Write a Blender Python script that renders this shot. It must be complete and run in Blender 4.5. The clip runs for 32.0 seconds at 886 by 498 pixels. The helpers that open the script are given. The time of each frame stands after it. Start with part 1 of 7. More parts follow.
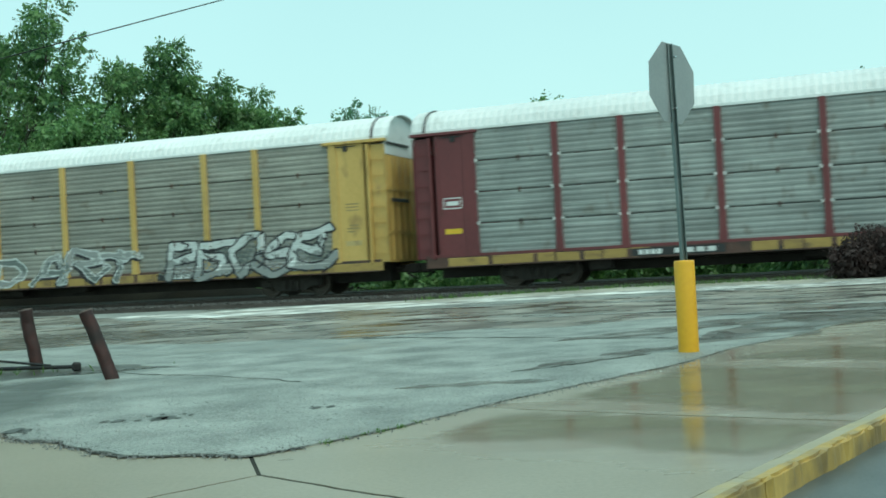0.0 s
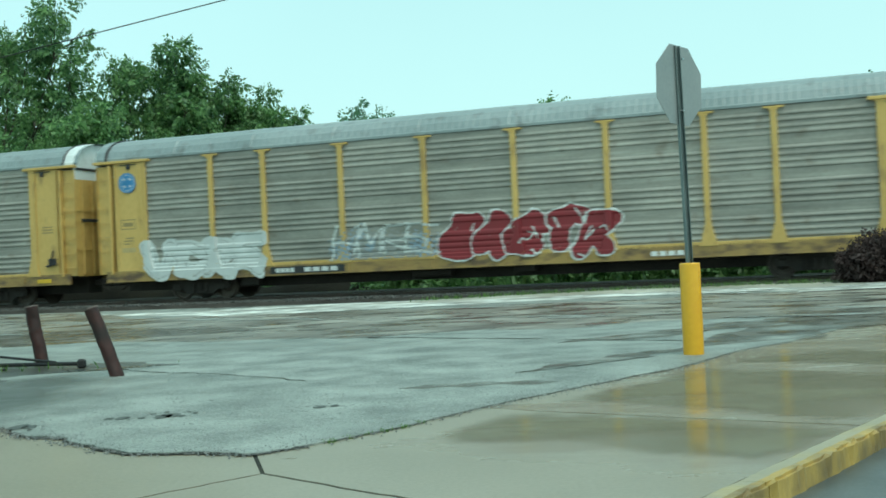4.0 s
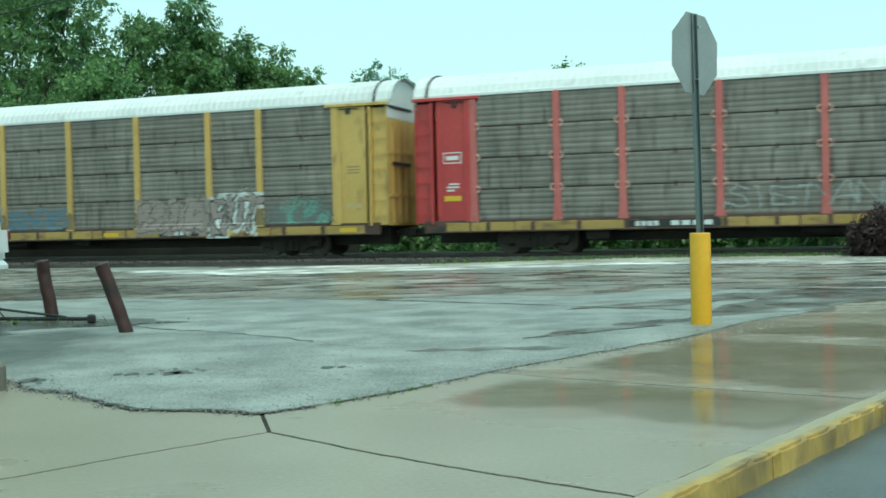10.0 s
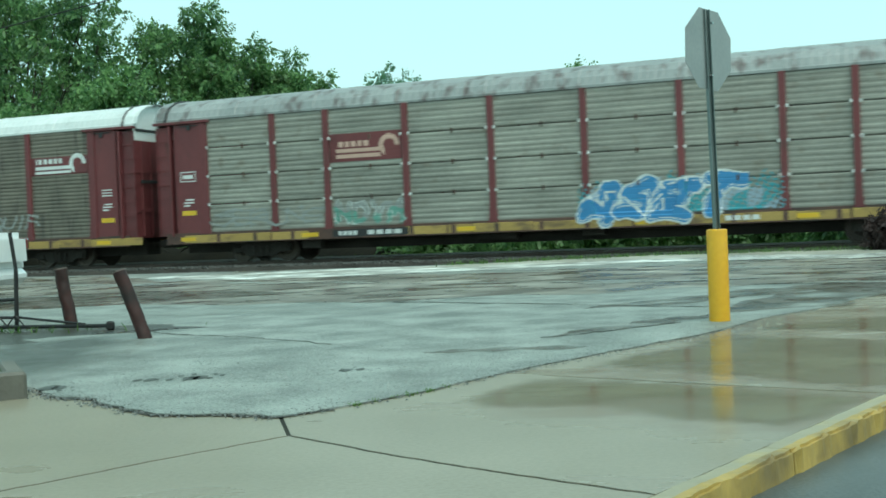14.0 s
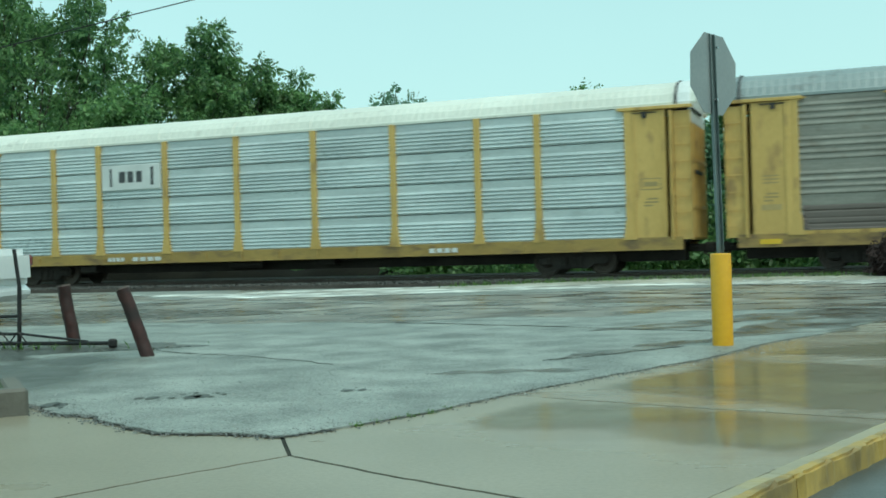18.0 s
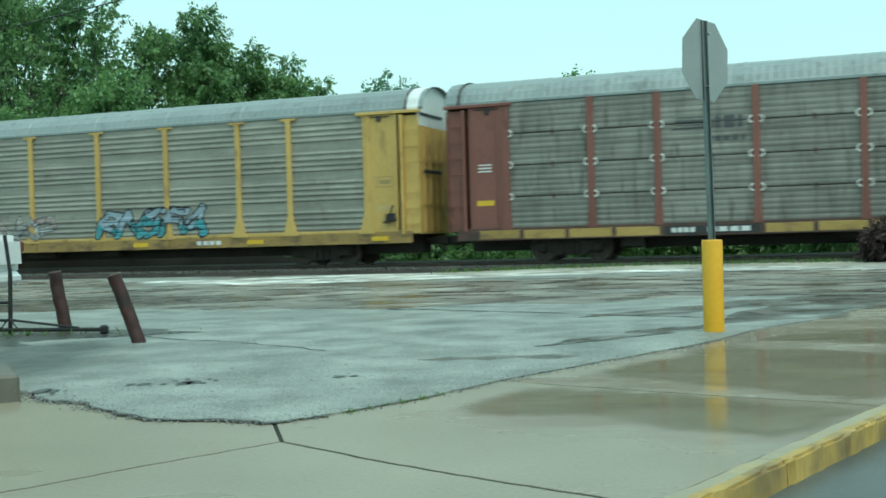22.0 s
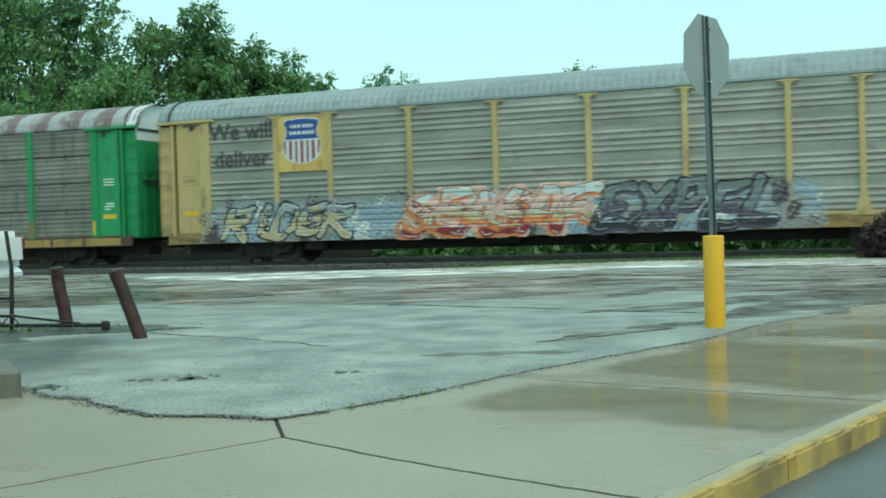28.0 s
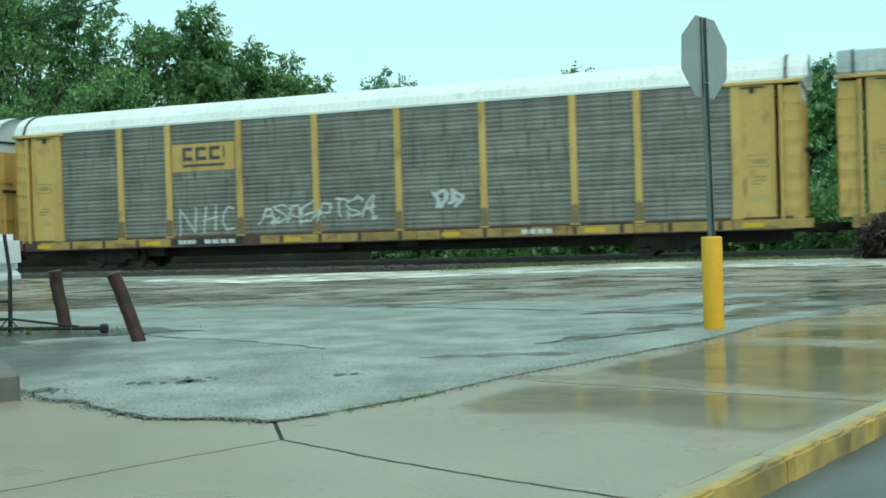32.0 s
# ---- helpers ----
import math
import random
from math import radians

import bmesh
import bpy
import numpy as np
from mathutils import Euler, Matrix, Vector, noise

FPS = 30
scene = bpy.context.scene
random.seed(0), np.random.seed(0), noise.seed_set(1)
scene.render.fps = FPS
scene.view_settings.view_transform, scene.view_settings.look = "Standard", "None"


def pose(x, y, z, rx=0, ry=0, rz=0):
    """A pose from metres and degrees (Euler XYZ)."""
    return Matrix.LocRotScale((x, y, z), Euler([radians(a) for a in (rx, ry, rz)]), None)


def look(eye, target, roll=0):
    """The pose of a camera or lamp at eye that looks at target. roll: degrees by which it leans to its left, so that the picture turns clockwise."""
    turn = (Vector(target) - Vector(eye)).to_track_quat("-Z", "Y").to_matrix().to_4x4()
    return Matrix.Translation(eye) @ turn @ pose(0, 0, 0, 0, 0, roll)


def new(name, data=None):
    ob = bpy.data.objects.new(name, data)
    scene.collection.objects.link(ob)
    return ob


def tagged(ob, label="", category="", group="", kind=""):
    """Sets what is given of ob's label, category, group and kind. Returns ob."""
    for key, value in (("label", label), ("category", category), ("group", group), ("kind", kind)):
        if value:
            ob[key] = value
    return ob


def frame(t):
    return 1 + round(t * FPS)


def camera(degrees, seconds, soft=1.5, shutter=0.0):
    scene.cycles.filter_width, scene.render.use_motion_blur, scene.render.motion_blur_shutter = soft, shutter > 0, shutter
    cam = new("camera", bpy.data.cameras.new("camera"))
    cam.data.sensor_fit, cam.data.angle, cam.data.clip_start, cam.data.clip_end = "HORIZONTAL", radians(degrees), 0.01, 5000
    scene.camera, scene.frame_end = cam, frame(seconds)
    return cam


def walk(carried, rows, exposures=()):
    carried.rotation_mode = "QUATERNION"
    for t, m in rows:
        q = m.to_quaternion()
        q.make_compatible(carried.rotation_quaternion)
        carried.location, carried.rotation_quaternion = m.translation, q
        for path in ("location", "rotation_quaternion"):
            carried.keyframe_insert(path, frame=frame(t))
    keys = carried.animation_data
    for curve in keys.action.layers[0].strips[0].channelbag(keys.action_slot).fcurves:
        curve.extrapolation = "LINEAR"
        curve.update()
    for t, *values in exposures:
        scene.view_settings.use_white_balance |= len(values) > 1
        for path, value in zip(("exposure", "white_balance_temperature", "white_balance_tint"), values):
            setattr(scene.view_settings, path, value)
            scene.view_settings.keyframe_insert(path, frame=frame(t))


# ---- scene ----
cam = camera(43.6, 32.0, soft=1.7, shutter=0.2)
# yaw, pitch, roll of the held camera, which stands at one place
TURNS = (
    (0.0, 0.2, 0.64, 3.09),    (0.5, 0.17, 0.61, 2.71),    (1.0, 0.11, 0.79, 2.37),    (1.5, 0.12, 0.98, 2.24),
    (2.0, 0.19, 0.99, 1.88),    (2.5, 0.12, 0.8, 2.15),    (3.0, 0.37, 0.62, 2.32),    (3.5, 0.48, 0.7, 2.79),
    (5.5, 0.61, 0.19, 1.31),    (6.0, 0.72, -0.11, 1.31),    (6.5, 0.78, -0.36, 1.23),    (7.0, 0.89, -0.33, 1.29),
    (7.5, 0.81, -0.31, 0.65),    (8.0, 0.61, -0.29, 0.67),    (8.5, 0.59, -0.17, 0.52),    (9.0, 0.64, -0.13, 0.84),
    (9.5, 0.73, -0.7, -0.04),    (10.0, 1.0, -1.17, 1.26),    (10.5, 1.39, -1.06, 1.84),    (11.0, 1.73, -0.89, 2.37),
    (11.5, 1.89, -0.7, 2.59),    (12.0, 2.0, -0.75, 2.66),    (12.5, 2.02, -0.94, 2.51),    (13.0, 1.93, -1.06, 2.35),
    (13.5, 1.85, -1.05, 2.45),    (14.0, 1.81, -1.09, 2.28),    (14.5, 1.84, -1.0, 1.37),    (15.0, 1.6, -0.69, 1.76),
    (15.5, 1.61, -0.44, 1.98),    (17.5, 1.83, -0.44, 1.67),    (18.0, 2.0, 0.01, 1.65),    (18.5, 1.98, -0.23, 1.48),
    (19.0, 1.94, -0.47, 1.42),    (19.5, 2.08, -0.42, 1.92),    (20.0, 1.87, -0.56, 1.7),    (20.5, 1.66, -0.45, 1.65),
    (21.0, 1.72, -0.41, 1.68),    (21.5, 1.65, -0.58, 1.62),    (22.0, 1.58, -0.71, 1.63),    (22.5, 1.45, -0.57, 1.94),
    (23.0, 1.27, -0.39, 2.08),    (23.5, 1.29, -0.36, 2.03),    (24.0, 1.3, -0.52, 1.98),    (24.5, 1.28, -0.92, 1.83),
    (26.5, 1.44, -0.91, 1.74),    (27.0, 1.48, -0.92, 2.08),    (27.5, 1.49, -0.97, 1.83),    (28.0, 1.64, -0.93, 1.64),
    (28.5, 1.9, -0.74, 1.66),    (29.0, 1.85, -0.84, 1.91),    (29.5, 1.81, -0.85, 2.3),    (30.0, 1.75, -0.84, 2.06),
    (30.5, 1.67, -0.89, 2.01),    (31.0, 1.57, -0.99, 1.74),    (31.5, 1.64, -0.94, 1.97),    (32.0, 1.56, -0.83, 1.8),
)
EYE = (0.0, 0.0, 1.0)
walk(cam, [(t, pose(*EYE, 90 + p, r, y)) for t, y, p, r in TURNS], [(t, e, 6500, -2) for t, e in ((0.0, -0.08), (1.2, -0.06), (3.0, 0.0), (6.0, -0.03), (7.0, 0.0), (8.0, -0.11), (9.0, -0.05), (10.0, 0.06), (15.2, 0.06), (18.0, -0.16), (19.0, -0.08), (20.0, 0.0), (22.5, 0.05), (23.3, 0.06), (24.0, 0.0), (27.0, 0.1), (28.0, 0.05), (30.0, 0.05), (31.0, 0.0), (32.0, 0.01))])

# ---- light: overcast, raining ----
world = bpy.data.worlds.new("overcast_sky")
scene.world = world
world.use_nodes = True
wn, wl = world.node_tree.nodes, world.node_tree.links
sky = wn.new("ShaderNodeTexSky")
sky.sky_type, sky.sun_disc = "NISHITA", False
sky.sun_elevation, sky.sun_rotation = radians(55), radians(145)
sky.air_density, sky.dust_density, sky.ozone_density = 1.0, 3.0, 1.0
geo = wn.new("ShaderNodeTexCoord")
sep = wn.new("ShaderNodeSeparateXYZ")
wl.new(geo.outputs["Generated"], sep.inputs[0])
ramp = wn.new("ShaderNodeValToRGB")
ramp.color_ramp.elements[0].position, ramp.color_ramp.elements[0].color = 0.0, (0.60, 0.95, 0.94, 1)
ramp.color_ramp.elements[1].position, ramp.color_ramp.elements[1].color = 0.5, (0.50, 0.82, 0.83, 1)
wl.new(sep.outputs["Z"], ramp.inputs[0])
cloud = wn.new("ShaderNodeTexNoise")
cloud.inputs["Scale"].default_value, cloud.inputs["Detail"].default_value = 2.5, 4.0
wl.new(geo.outputs["Generated"], cloud.inputs["Vector"])
vary = wn.new("ShaderNodeMixRGB")
vary.blend_type, vary.inputs[0].default_value = "MULTIPLY", 0.12
wl.new(ramp.outputs[0], vary.inputs[1])
wl.new(cloud.outputs["Fac"], vary.inputs[2])
b_cloud = wn["Background"]
b_cloud.inputs[1].default_value = 0.95
wl.new(vary.outputs[0], b_cloud.inputs[0])
b_sky = wn.new("ShaderNodeBackground")
b_sky.inputs[1].default_value = 0.05
wl.new(sky.outputs[0], b_sky.inputs[0])
both = wn.new("ShaderNodeAddShader")
wl.new(b_cloud.outputs[0], both.inputs[0])
wl.new(b_sky.outputs[0], both.inputs[1])
wl.new(both.outputs[0], wn["World Output"].inputs[0])
sun = new("sun", bpy.data.lights.new("sun", "SUN"))
sun.data.energy, sun.data.angle, sun.data.color = 1.45, radians(40), (1.0, 0.98, 0.94)
sun.matrix_world = look((0, 0, 30), (-9, 13, 0))


# ---- materials ----
def lin(r, g, b):
    return (r, g, b, 1.0)


def surface(name, dark, light, rough=(0.5, 0.7), metal=0.0, grain=18.0, blotch=0.9, bump=0.15, stretch=(1, 1, 1), grime=None,
            grime_at=0.55, coat=0.0, spec=0.5, space="Object", by_random=True, bump_dist=0.01, bands=0.0):
    """A weathered surface: two scales of variation, optional grime in patches, and relief."""
    m = bpy.data.materials.new(name)
    m.use_nodes = True
    n, l = m.node_tree.nodes, m.node_tree.links
    p = n["Principled BSDF"]
    tc = n.new("ShaderNodeTexCoord")
    mp = n.new("ShaderNodeMapping")
    mp.inputs["Scale"].default_value = stretch
    info = n.new("ShaderNodeObjectInfo")
    if by_random:
        mul = n.new("ShaderNodeMath")
        mul.operation, mul.inputs[1].default_value = "MULTIPLY", 37.0
        l.new(info.outputs["Random"], mul.inputs[0])
        l.new(mul.outputs[0], mp.inputs["Location"])
    l.new(tc.outputs[space], mp.inputs["Vector"])
    big, small = n.new("ShaderNodeTexNoise"), n.new("ShaderNodeTexNoise")
    for t, s, d in ((big, blotch, 5.0), (small, grain, 3.0)):
        t.inputs["Scale"].default_value, t.inputs["Detail"].default_value = s, d
        l.new(mp.outputs[0], t.inputs["Vector"])
    mix = n.new("ShaderNodeMath")
    mix.operation = "MULTIPLY_ADD"
    mix.inputs[1].default_value = 0.35
    l.new(small.outputs["Fac"], mix.inputs[0])
    half = n.new("ShaderNodeMath")
    half.operation, half.inputs[1].default_value = "MULTIPLY", 0.65
    l.new(big.outputs["Fac"], half.inputs[0])
    l.new(half.outputs[0], mix.inputs[2])
    r = n.new("ShaderNodeValToRGB")
    r.color_ramp.elements[0].position, r.color_ramp.elements[0].color = 0.32, dark
    r.color_ramp.elements[1].position, r.color_ramp.elements[1].color = 0.68, light
    l.new(mix.outputs[0], r.inputs[0])
    colour = r.outputs[0]
    if by_random:
        hsv = n.new("ShaderNodeHueSaturation")
        vr = n.new("ShaderNodeMapRange")
        vr.inputs["To Min"].default_value, vr.inputs["To Max"].default_value = 0.93, 1.06
        l.new(info.outputs["Random"], vr.inputs["Value"])
        l.new(vr.outputs[0], hsv.inputs["Value"])
        l.new(colour, hsv.inputs["Color"])
        colour = hsv.outputs[0]
    if bands:
        bm_, bn, bv, bh = n.new("ShaderNodeMapping"), n.new("ShaderNodeTexNoise"), n.new("ShaderNodeMapRange"), n.new("ShaderNodeHueSaturation")
        bm_.inputs["Scale"].default_value = (0.22, 1, 4.2)
        l.new(tc.outputs["Object"], bm_.inputs["Vector"])
        l.new(mul.outputs[0], bm_.inputs["Location"])
        bn.inputs["Scale"].default_value, bn.inputs["Detail"].default_value = 1.6, 4.0
        l.new(bm_.outputs[0], bn.inputs["Vector"])
        bv.inputs["From Min"].default_value, bv.inputs["From Max"].default_value = 0.3, 0.7
        bv.inputs["To Min"].default_value, bv.inputs["To Max"].default_value = 1 - bands, 1 + bands
        l.new(bn.outputs["Fac"], bv.inputs["Value"])
        l.new(bv.outputs[0], bh.inputs["Value"])
        l.new(colour, bh.inputs["Color"])
        colour = bh.outputs[0]
    if grime:
        g = n.new("ShaderNodeTexNoise")
        g.inputs["Scale"].default_value, g.inputs["Detail"].default_value = 2.3, 6.0
        l.new(mp.outputs[0], g.inputs["Vector"])
        gr = n.new("ShaderNodeValToRGB")
        gr.color_ramp.elements[0].position, gr.color_ramp.elements[1].position = grime_at - 0.06, grime_at + 0.12
        l.new(g.outputs["Fac"], gr.inputs[0])
        mm = n.new("ShaderNodeMixRGB")
        l.new(gr.outputs[0], mm.inputs[0])
        l.new(colour, mm.inputs[1])
        mm.inputs[2].default_value = grime
        colour = mm.outputs[0]
    l.new(colour, p.inputs["Base Color"])
    rr = n.new("ShaderNodeMapRange")
    rr.inputs["From Min"].default_value, rr.inputs["From Max"].default_value = 0.35, 0.65
    rr.inputs["To Min"].default_value, rr.inputs["To Max"].default_value = rough
    l.new(mix.outputs[0], rr.inputs["Value"])
    l.new(rr.outputs[0], p.inputs["Roughness"])
    p.inputs["Metallic"].default_value = metal
    p.inputs["Specular IOR Level"].default_value = spec
    p.inputs["Coat Weight"].default_value = coat
    p.inputs["Coat Roughness"].default_value = 0.12
    if bump:
        bp = n.new("ShaderNodeBump")
        bp.inputs["Strength"].default_value, bp.inputs["Distance"].default_value = bump, bump_dist
        l.new(small.outputs["Fac"], bp.inputs["Height"])
        l.new(bp.outputs[0], p.inputs["Normal"])
    return m


def wet_ground(name, dark, light, grain, puddle_scale, puddle_at, dry_rough, wet_rough, bump, wash=None, east=0.0, stretch=(1, 1, 1), own=False):
    """Rain-soaked paving: rough where the grain stands out of the water, mirror-like where it stands."""
    m = bpy.data.materials.new(name)
    m.use_nodes = True
    n, l = m.node_tree.nodes, m.node_tree.links
    p = n["Principled BSDF"]
    tc = n.new("ShaderNodeTexCoord")
    mp = n.new("ShaderNodeMapping")
    mp.inputs["Scale"].default_value = stretch
    l.new(tc.outputs["Object"], mp.inputs["Vector"])
    tex = {}
    for k, s, d, v in (("grain", grain, 4.0, tc.outputs["Object"]), ("mid", grain * 0.025, 6.0, tc.outputs["Object"]), ("pud", puddle_scale, 4.0, mp.outputs[0])):
        tex[k] = n.new("ShaderNodeTexNoise")
        tex[k].inputs["Scale"].default_value, tex[k].inputs["Detail"].default_value = s, d
        l.new(v, tex[k].inputs["Vector"])
    a = n.new("ShaderNodeMath")
    a.operation, a.inputs[1].default_value = "MULTIPLY_ADD", 0.5
    h = n.new("ShaderNodeMath")
    h.operation, h.inputs[1].default_value = "MULTIPLY", 0.5
    l.new(tex["mid"].outputs["Fac"], h.inputs[0])
    l.new(tex["grain"].outputs["Fac"], a.inputs[0])
    l.new(h.outputs[0], a.inputs[2])
    r = n.new("ShaderNodeValToRGB")
    r.color_ramp.elements[0].position, r.color_ramp.elements[0].color = 0.36, dark
    r.color_ramp.elements[1].position, r.color_ramp.elements[1].color = 0.64, light
    l.new(a.outputs[0], r.inputs[0])
    pr = n.new("ShaderNodeValToRGB")
    pr.color_ramp.elements[0].position, pr.color_ramp.elements[1].position = puddle_at - 0.07, puddle_at + 0.07
    level = tex["pud"].outputs["Fac"]
    if own:
        # each slab holds its water in its own hollows
        info, off = n.new("ShaderNodeObjectInfo"), n.new("ShaderNodeMath")
        off.operation, off.inputs[1].default_value = "MULTIPLY", 23.0
        l.new(info.outputs["Random"], off.inputs[0])
        l.new(off.outputs[0], mp.inputs["Location"])
        tex["pud"].inputs["Detail"].default_value, tex["pud"].inputs["Roughness"].default_value = 8.0, 0.58
    if east:
        # water gathers towards the lower, eastern slabs; a negative east darkens the west
        sx, cl, ad = n.new("ShaderNodeSeparateXYZ"), n.new("ShaderNodeMapRange"), n.new("ShaderNodeMath")
        cl.inputs["From Min"].default_value, cl.inputs["From Max"].default_value = -1.5, 2.0
        cl.inputs["To Min"].default_value, cl.inputs["To Max"].default_value = -1.6 * east, east
        l.new(tc.outputs["Object"], sx.inputs[0])
        l.new(sx.outputs["X"], cl.inputs["Value"])
        l.new(level, ad.inputs[0])
        l.new(cl.outputs[0], ad.inputs[1])
        level = ad.outputs[0]
    l.new(level, pr.inputs[0])
    colour = r.outputs[0]
    if wash:
        mm = n.new("ShaderNodeMixRGB")
        l.new(pr.outputs[0], mm.inputs[0])
        l.new(colour, mm.inputs[1])
        mm.inputs[2].default_value = wash
        colour = mm.outputs[0]
    l.new(colour, p.inputs["Base Color"])
    ro = n.new("ShaderNodeMapRange")
    ro.inputs["To Min"].default_value, ro.inputs["To Max"].default_value = dry_rough, wet_rough
    l.new(pr.outputs[0], ro.inputs["Value"])
    l.new(ro.outputs[0], p.inputs["Roughness"])
    p.inputs["IOR"].default_value = 1.36
    inv = n.new("ShaderNodeMapRange")
    inv.inputs["To Min"].default_value, inv.inputs["To Max"].default_value = bump, bump * 0.04
    l.new(pr.outputs[0], inv.inputs["Value"])
    bp = n.new("ShaderNodeBump")
    bp.inputs["Distance"].default_value = 0.01
    l.new(inv.outputs[0], bp.inputs["Strength"])
    l.new(tex["grain"].outputs["Fac"], bp.inputs["Height"])
    l.new(bp.outputs[0], p.inputs["Normal"])
    return m


def stream_water(name, colour, scale, stretch, strength, trough=None, rough=0.06, fine_by=4.3):
    m = bpy.data.materials.new(name)
    m.use_nodes = True
    n, l = m.node_tree.nodes, m.node_tree.links
    p = n["Principled BSDF"]
    tc = n.new("ShaderNodeTexCoord")
    mp = n.new("ShaderNodeMapping")
    mp.inputs["Scale"].default_value, mp.inputs["Rotation"].default_value = stretch, (0, 0, radians(-17))
    l.new(tc.outputs["Object"], mp.inputs["Vector"])
    t = n.new("ShaderNodeTexNoise")
    t.inputs["Scale"].default_value, t.inputs["Detail"].default_value, t.inputs["Distortion"].default_value = scale, 4.0, 0.6
    l.new(mp.outputs[0], t.inputs["Vector"])
    # the ripple noise also sets pale crests and dark troughs in the base colour
    r = n.new("ShaderNodeValToRGB")
    r.color_ramp.elements[0].position, r.color_ramp.elements[0].color = 0.35, trough or tuple(c * 0.7 for c in colour[:3]) + (1,)
    r.color_ramp.elements[1].position, r.color_ramp.elements[1].color = 0.62, colour
    l.new(t.outputs["Fac"], r.inputs[0])
    fine = n.new("ShaderNodeTexNoise")
    fine.inputs["Scale"].default_value, fine.inputs["Detail"].default_value = scale * fine_by, 6.0
    l.new(mp.outputs[0], fine.inputs["Vector"])
    fr, fh = n.new("ShaderNodeMapRange"), n.new("ShaderNodeHueSaturation")
    fr.inputs["From Min"].default_value, fr.inputs["From Max"].default_value = 0.3, 0.7
    fr.inputs["To Min"].default_value, fr.inputs["To Max"].default_value = 0.35, 1.5
    l.new(fine.outputs["Fac"], fr.inputs["Value"])
    l.new(fr.outputs[0], fh.inputs["Value"])
    l.new(r.outputs[0], fh.inputs["Color"])
    l.new(fh.outputs[0], p.inputs["Base Color"])
    rg = n.new("ShaderNodeMapRange")
    rg.inputs["From Min"].default_value, rg.inputs["From Max"].default_value = 0.35, 0.65
    rg.inputs["To Min"].default_value, rg.inputs["To Max"].default_value = rough, rough * 3.0
    l.new(fine.outputs["Fac"], rg.inputs["Value"])
    l.new(rg.outputs[0], p.inputs["Roughness"])
    p.inputs["IOR"].default_value = 1.33
    bp = n.new("ShaderNodeBump")
    bp.inputs["Strength"].default_value, bp.inputs["Distance"].default_value = strength, 0.02
    l.new(t.outputs["Fac"], bp.inputs["Height"])
    l.new(bp.outputs[0], p.inputs["Normal"])
    return m


def leaf_material(name, dark, light):
    m = bpy.data.materials.new(name)
    m.use_nodes = True
    n, l = m.node_tree.nodes, m.node_tree.links
    p = n["Principled BSDF"]
    g = n.new("ShaderNodeNewGeometry")
    tc = n.new("ShaderNodeTexCoord")
    t = n.new("ShaderNodeTexNoise")
    t.inputs["Scale"].default_value, t.inputs["Detail"].default_value = 0.55, 3.0
    l.new(tc.outputs["Object"], t.inputs["Vector"])
    a = n.new("ShaderNodeMath")
    a.operation, a.inputs[1].default_value = "MULTIPLY_ADD", 0.45
    h = n.new("ShaderNodeMath")
    h.operation, h.inputs[1].default_value = "MULTIPLY", 0.6
    l.new(t.outputs["Fac"], h.inputs[0])
    l.new(g.outputs["Random Per Island"], a.inputs[0])
    l.new(h.outputs[0], a.inputs[2])
    r = n.new("ShaderNodeValToRGB")
    r.color_ramp.elements[0].position, r.color_ramp.elements[0].color = 0.25, dark
    r.color_ramp.elements[1].position, r.color_ramp.elements[1].color = 0.8, light
    l.new(a.outputs[0], r.inputs[0])
    l.new(r.outputs[0], p.inputs["Base Color"])
    p.inputs["Roughness"].default_value = 0.45
    tr = n.new("ShaderNodeBsdfTranslucent")
    l.new(r.outputs[0], tr.inputs["Color"])
    ms = n.new("ShaderNodeMixShader")
    ms.inputs[0].default_value = 0.42
    l.new(p.outputs[0], ms.inputs[1])
    l.new(tr.outputs[0], ms.inputs[2])
    l.new(ms.outputs[0], n["Material Output"].inputs[0])
    return m


def broken(m, scale, at, stretch, soft=0.09, most=1.0):
    """Lets a thin film tear open where a noise runs low."""
    n, l = m.node_tree.nodes, m.node_tree.links
    tc, mp, t, r = n.new("ShaderNodeTexCoord"), n.new("ShaderNodeMapping"), n.new("ShaderNodeTexNoise"), n.new("ShaderNodeMapRange")
    mp.inputs["Scale"].default_value, mp.inputs["Rotation"].default_value = stretch, (0, 0, radians(17))
    l.new(tc.outputs["Object"], mp.inputs["Vector"])
    t.inputs["Scale"].default_value, t.inputs["Detail"].default_value = scale, 7.0
    l.new(mp.outputs[0], t.inputs["Vector"])
    r.inputs["From Min"].default_value, r.inputs["From Max"].default_value = at - soft, at + soft
    r.inputs["To Max"].default_value = most
    l.new(t.outputs["Fac"], r.inputs["Value"])
    l.new(r.outputs[0], n["Principled BSDF"].inputs["Alpha"])
    return m


def thinning(m):
    """Lets a film thin out towards its rim, by the thickness that its mesh carries."""
    n, l = m.node_tree.nodes, m.node_tree.links
    at, mul = n.new("ShaderNodeAttribute"), n.new("ShaderNodeMath")
    at.attribute_name, mul.operation = "thickness", "MULTIPLY"
    alpha = n["Principled BSDF"].inputs["Alpha"]
    l.new(alpha.links[0].from_socket, mul.inputs[0])
    l.new(at.outputs["Fac"], mul.inputs[1])
    l.new(mul.outputs[0], alpha)
    return m


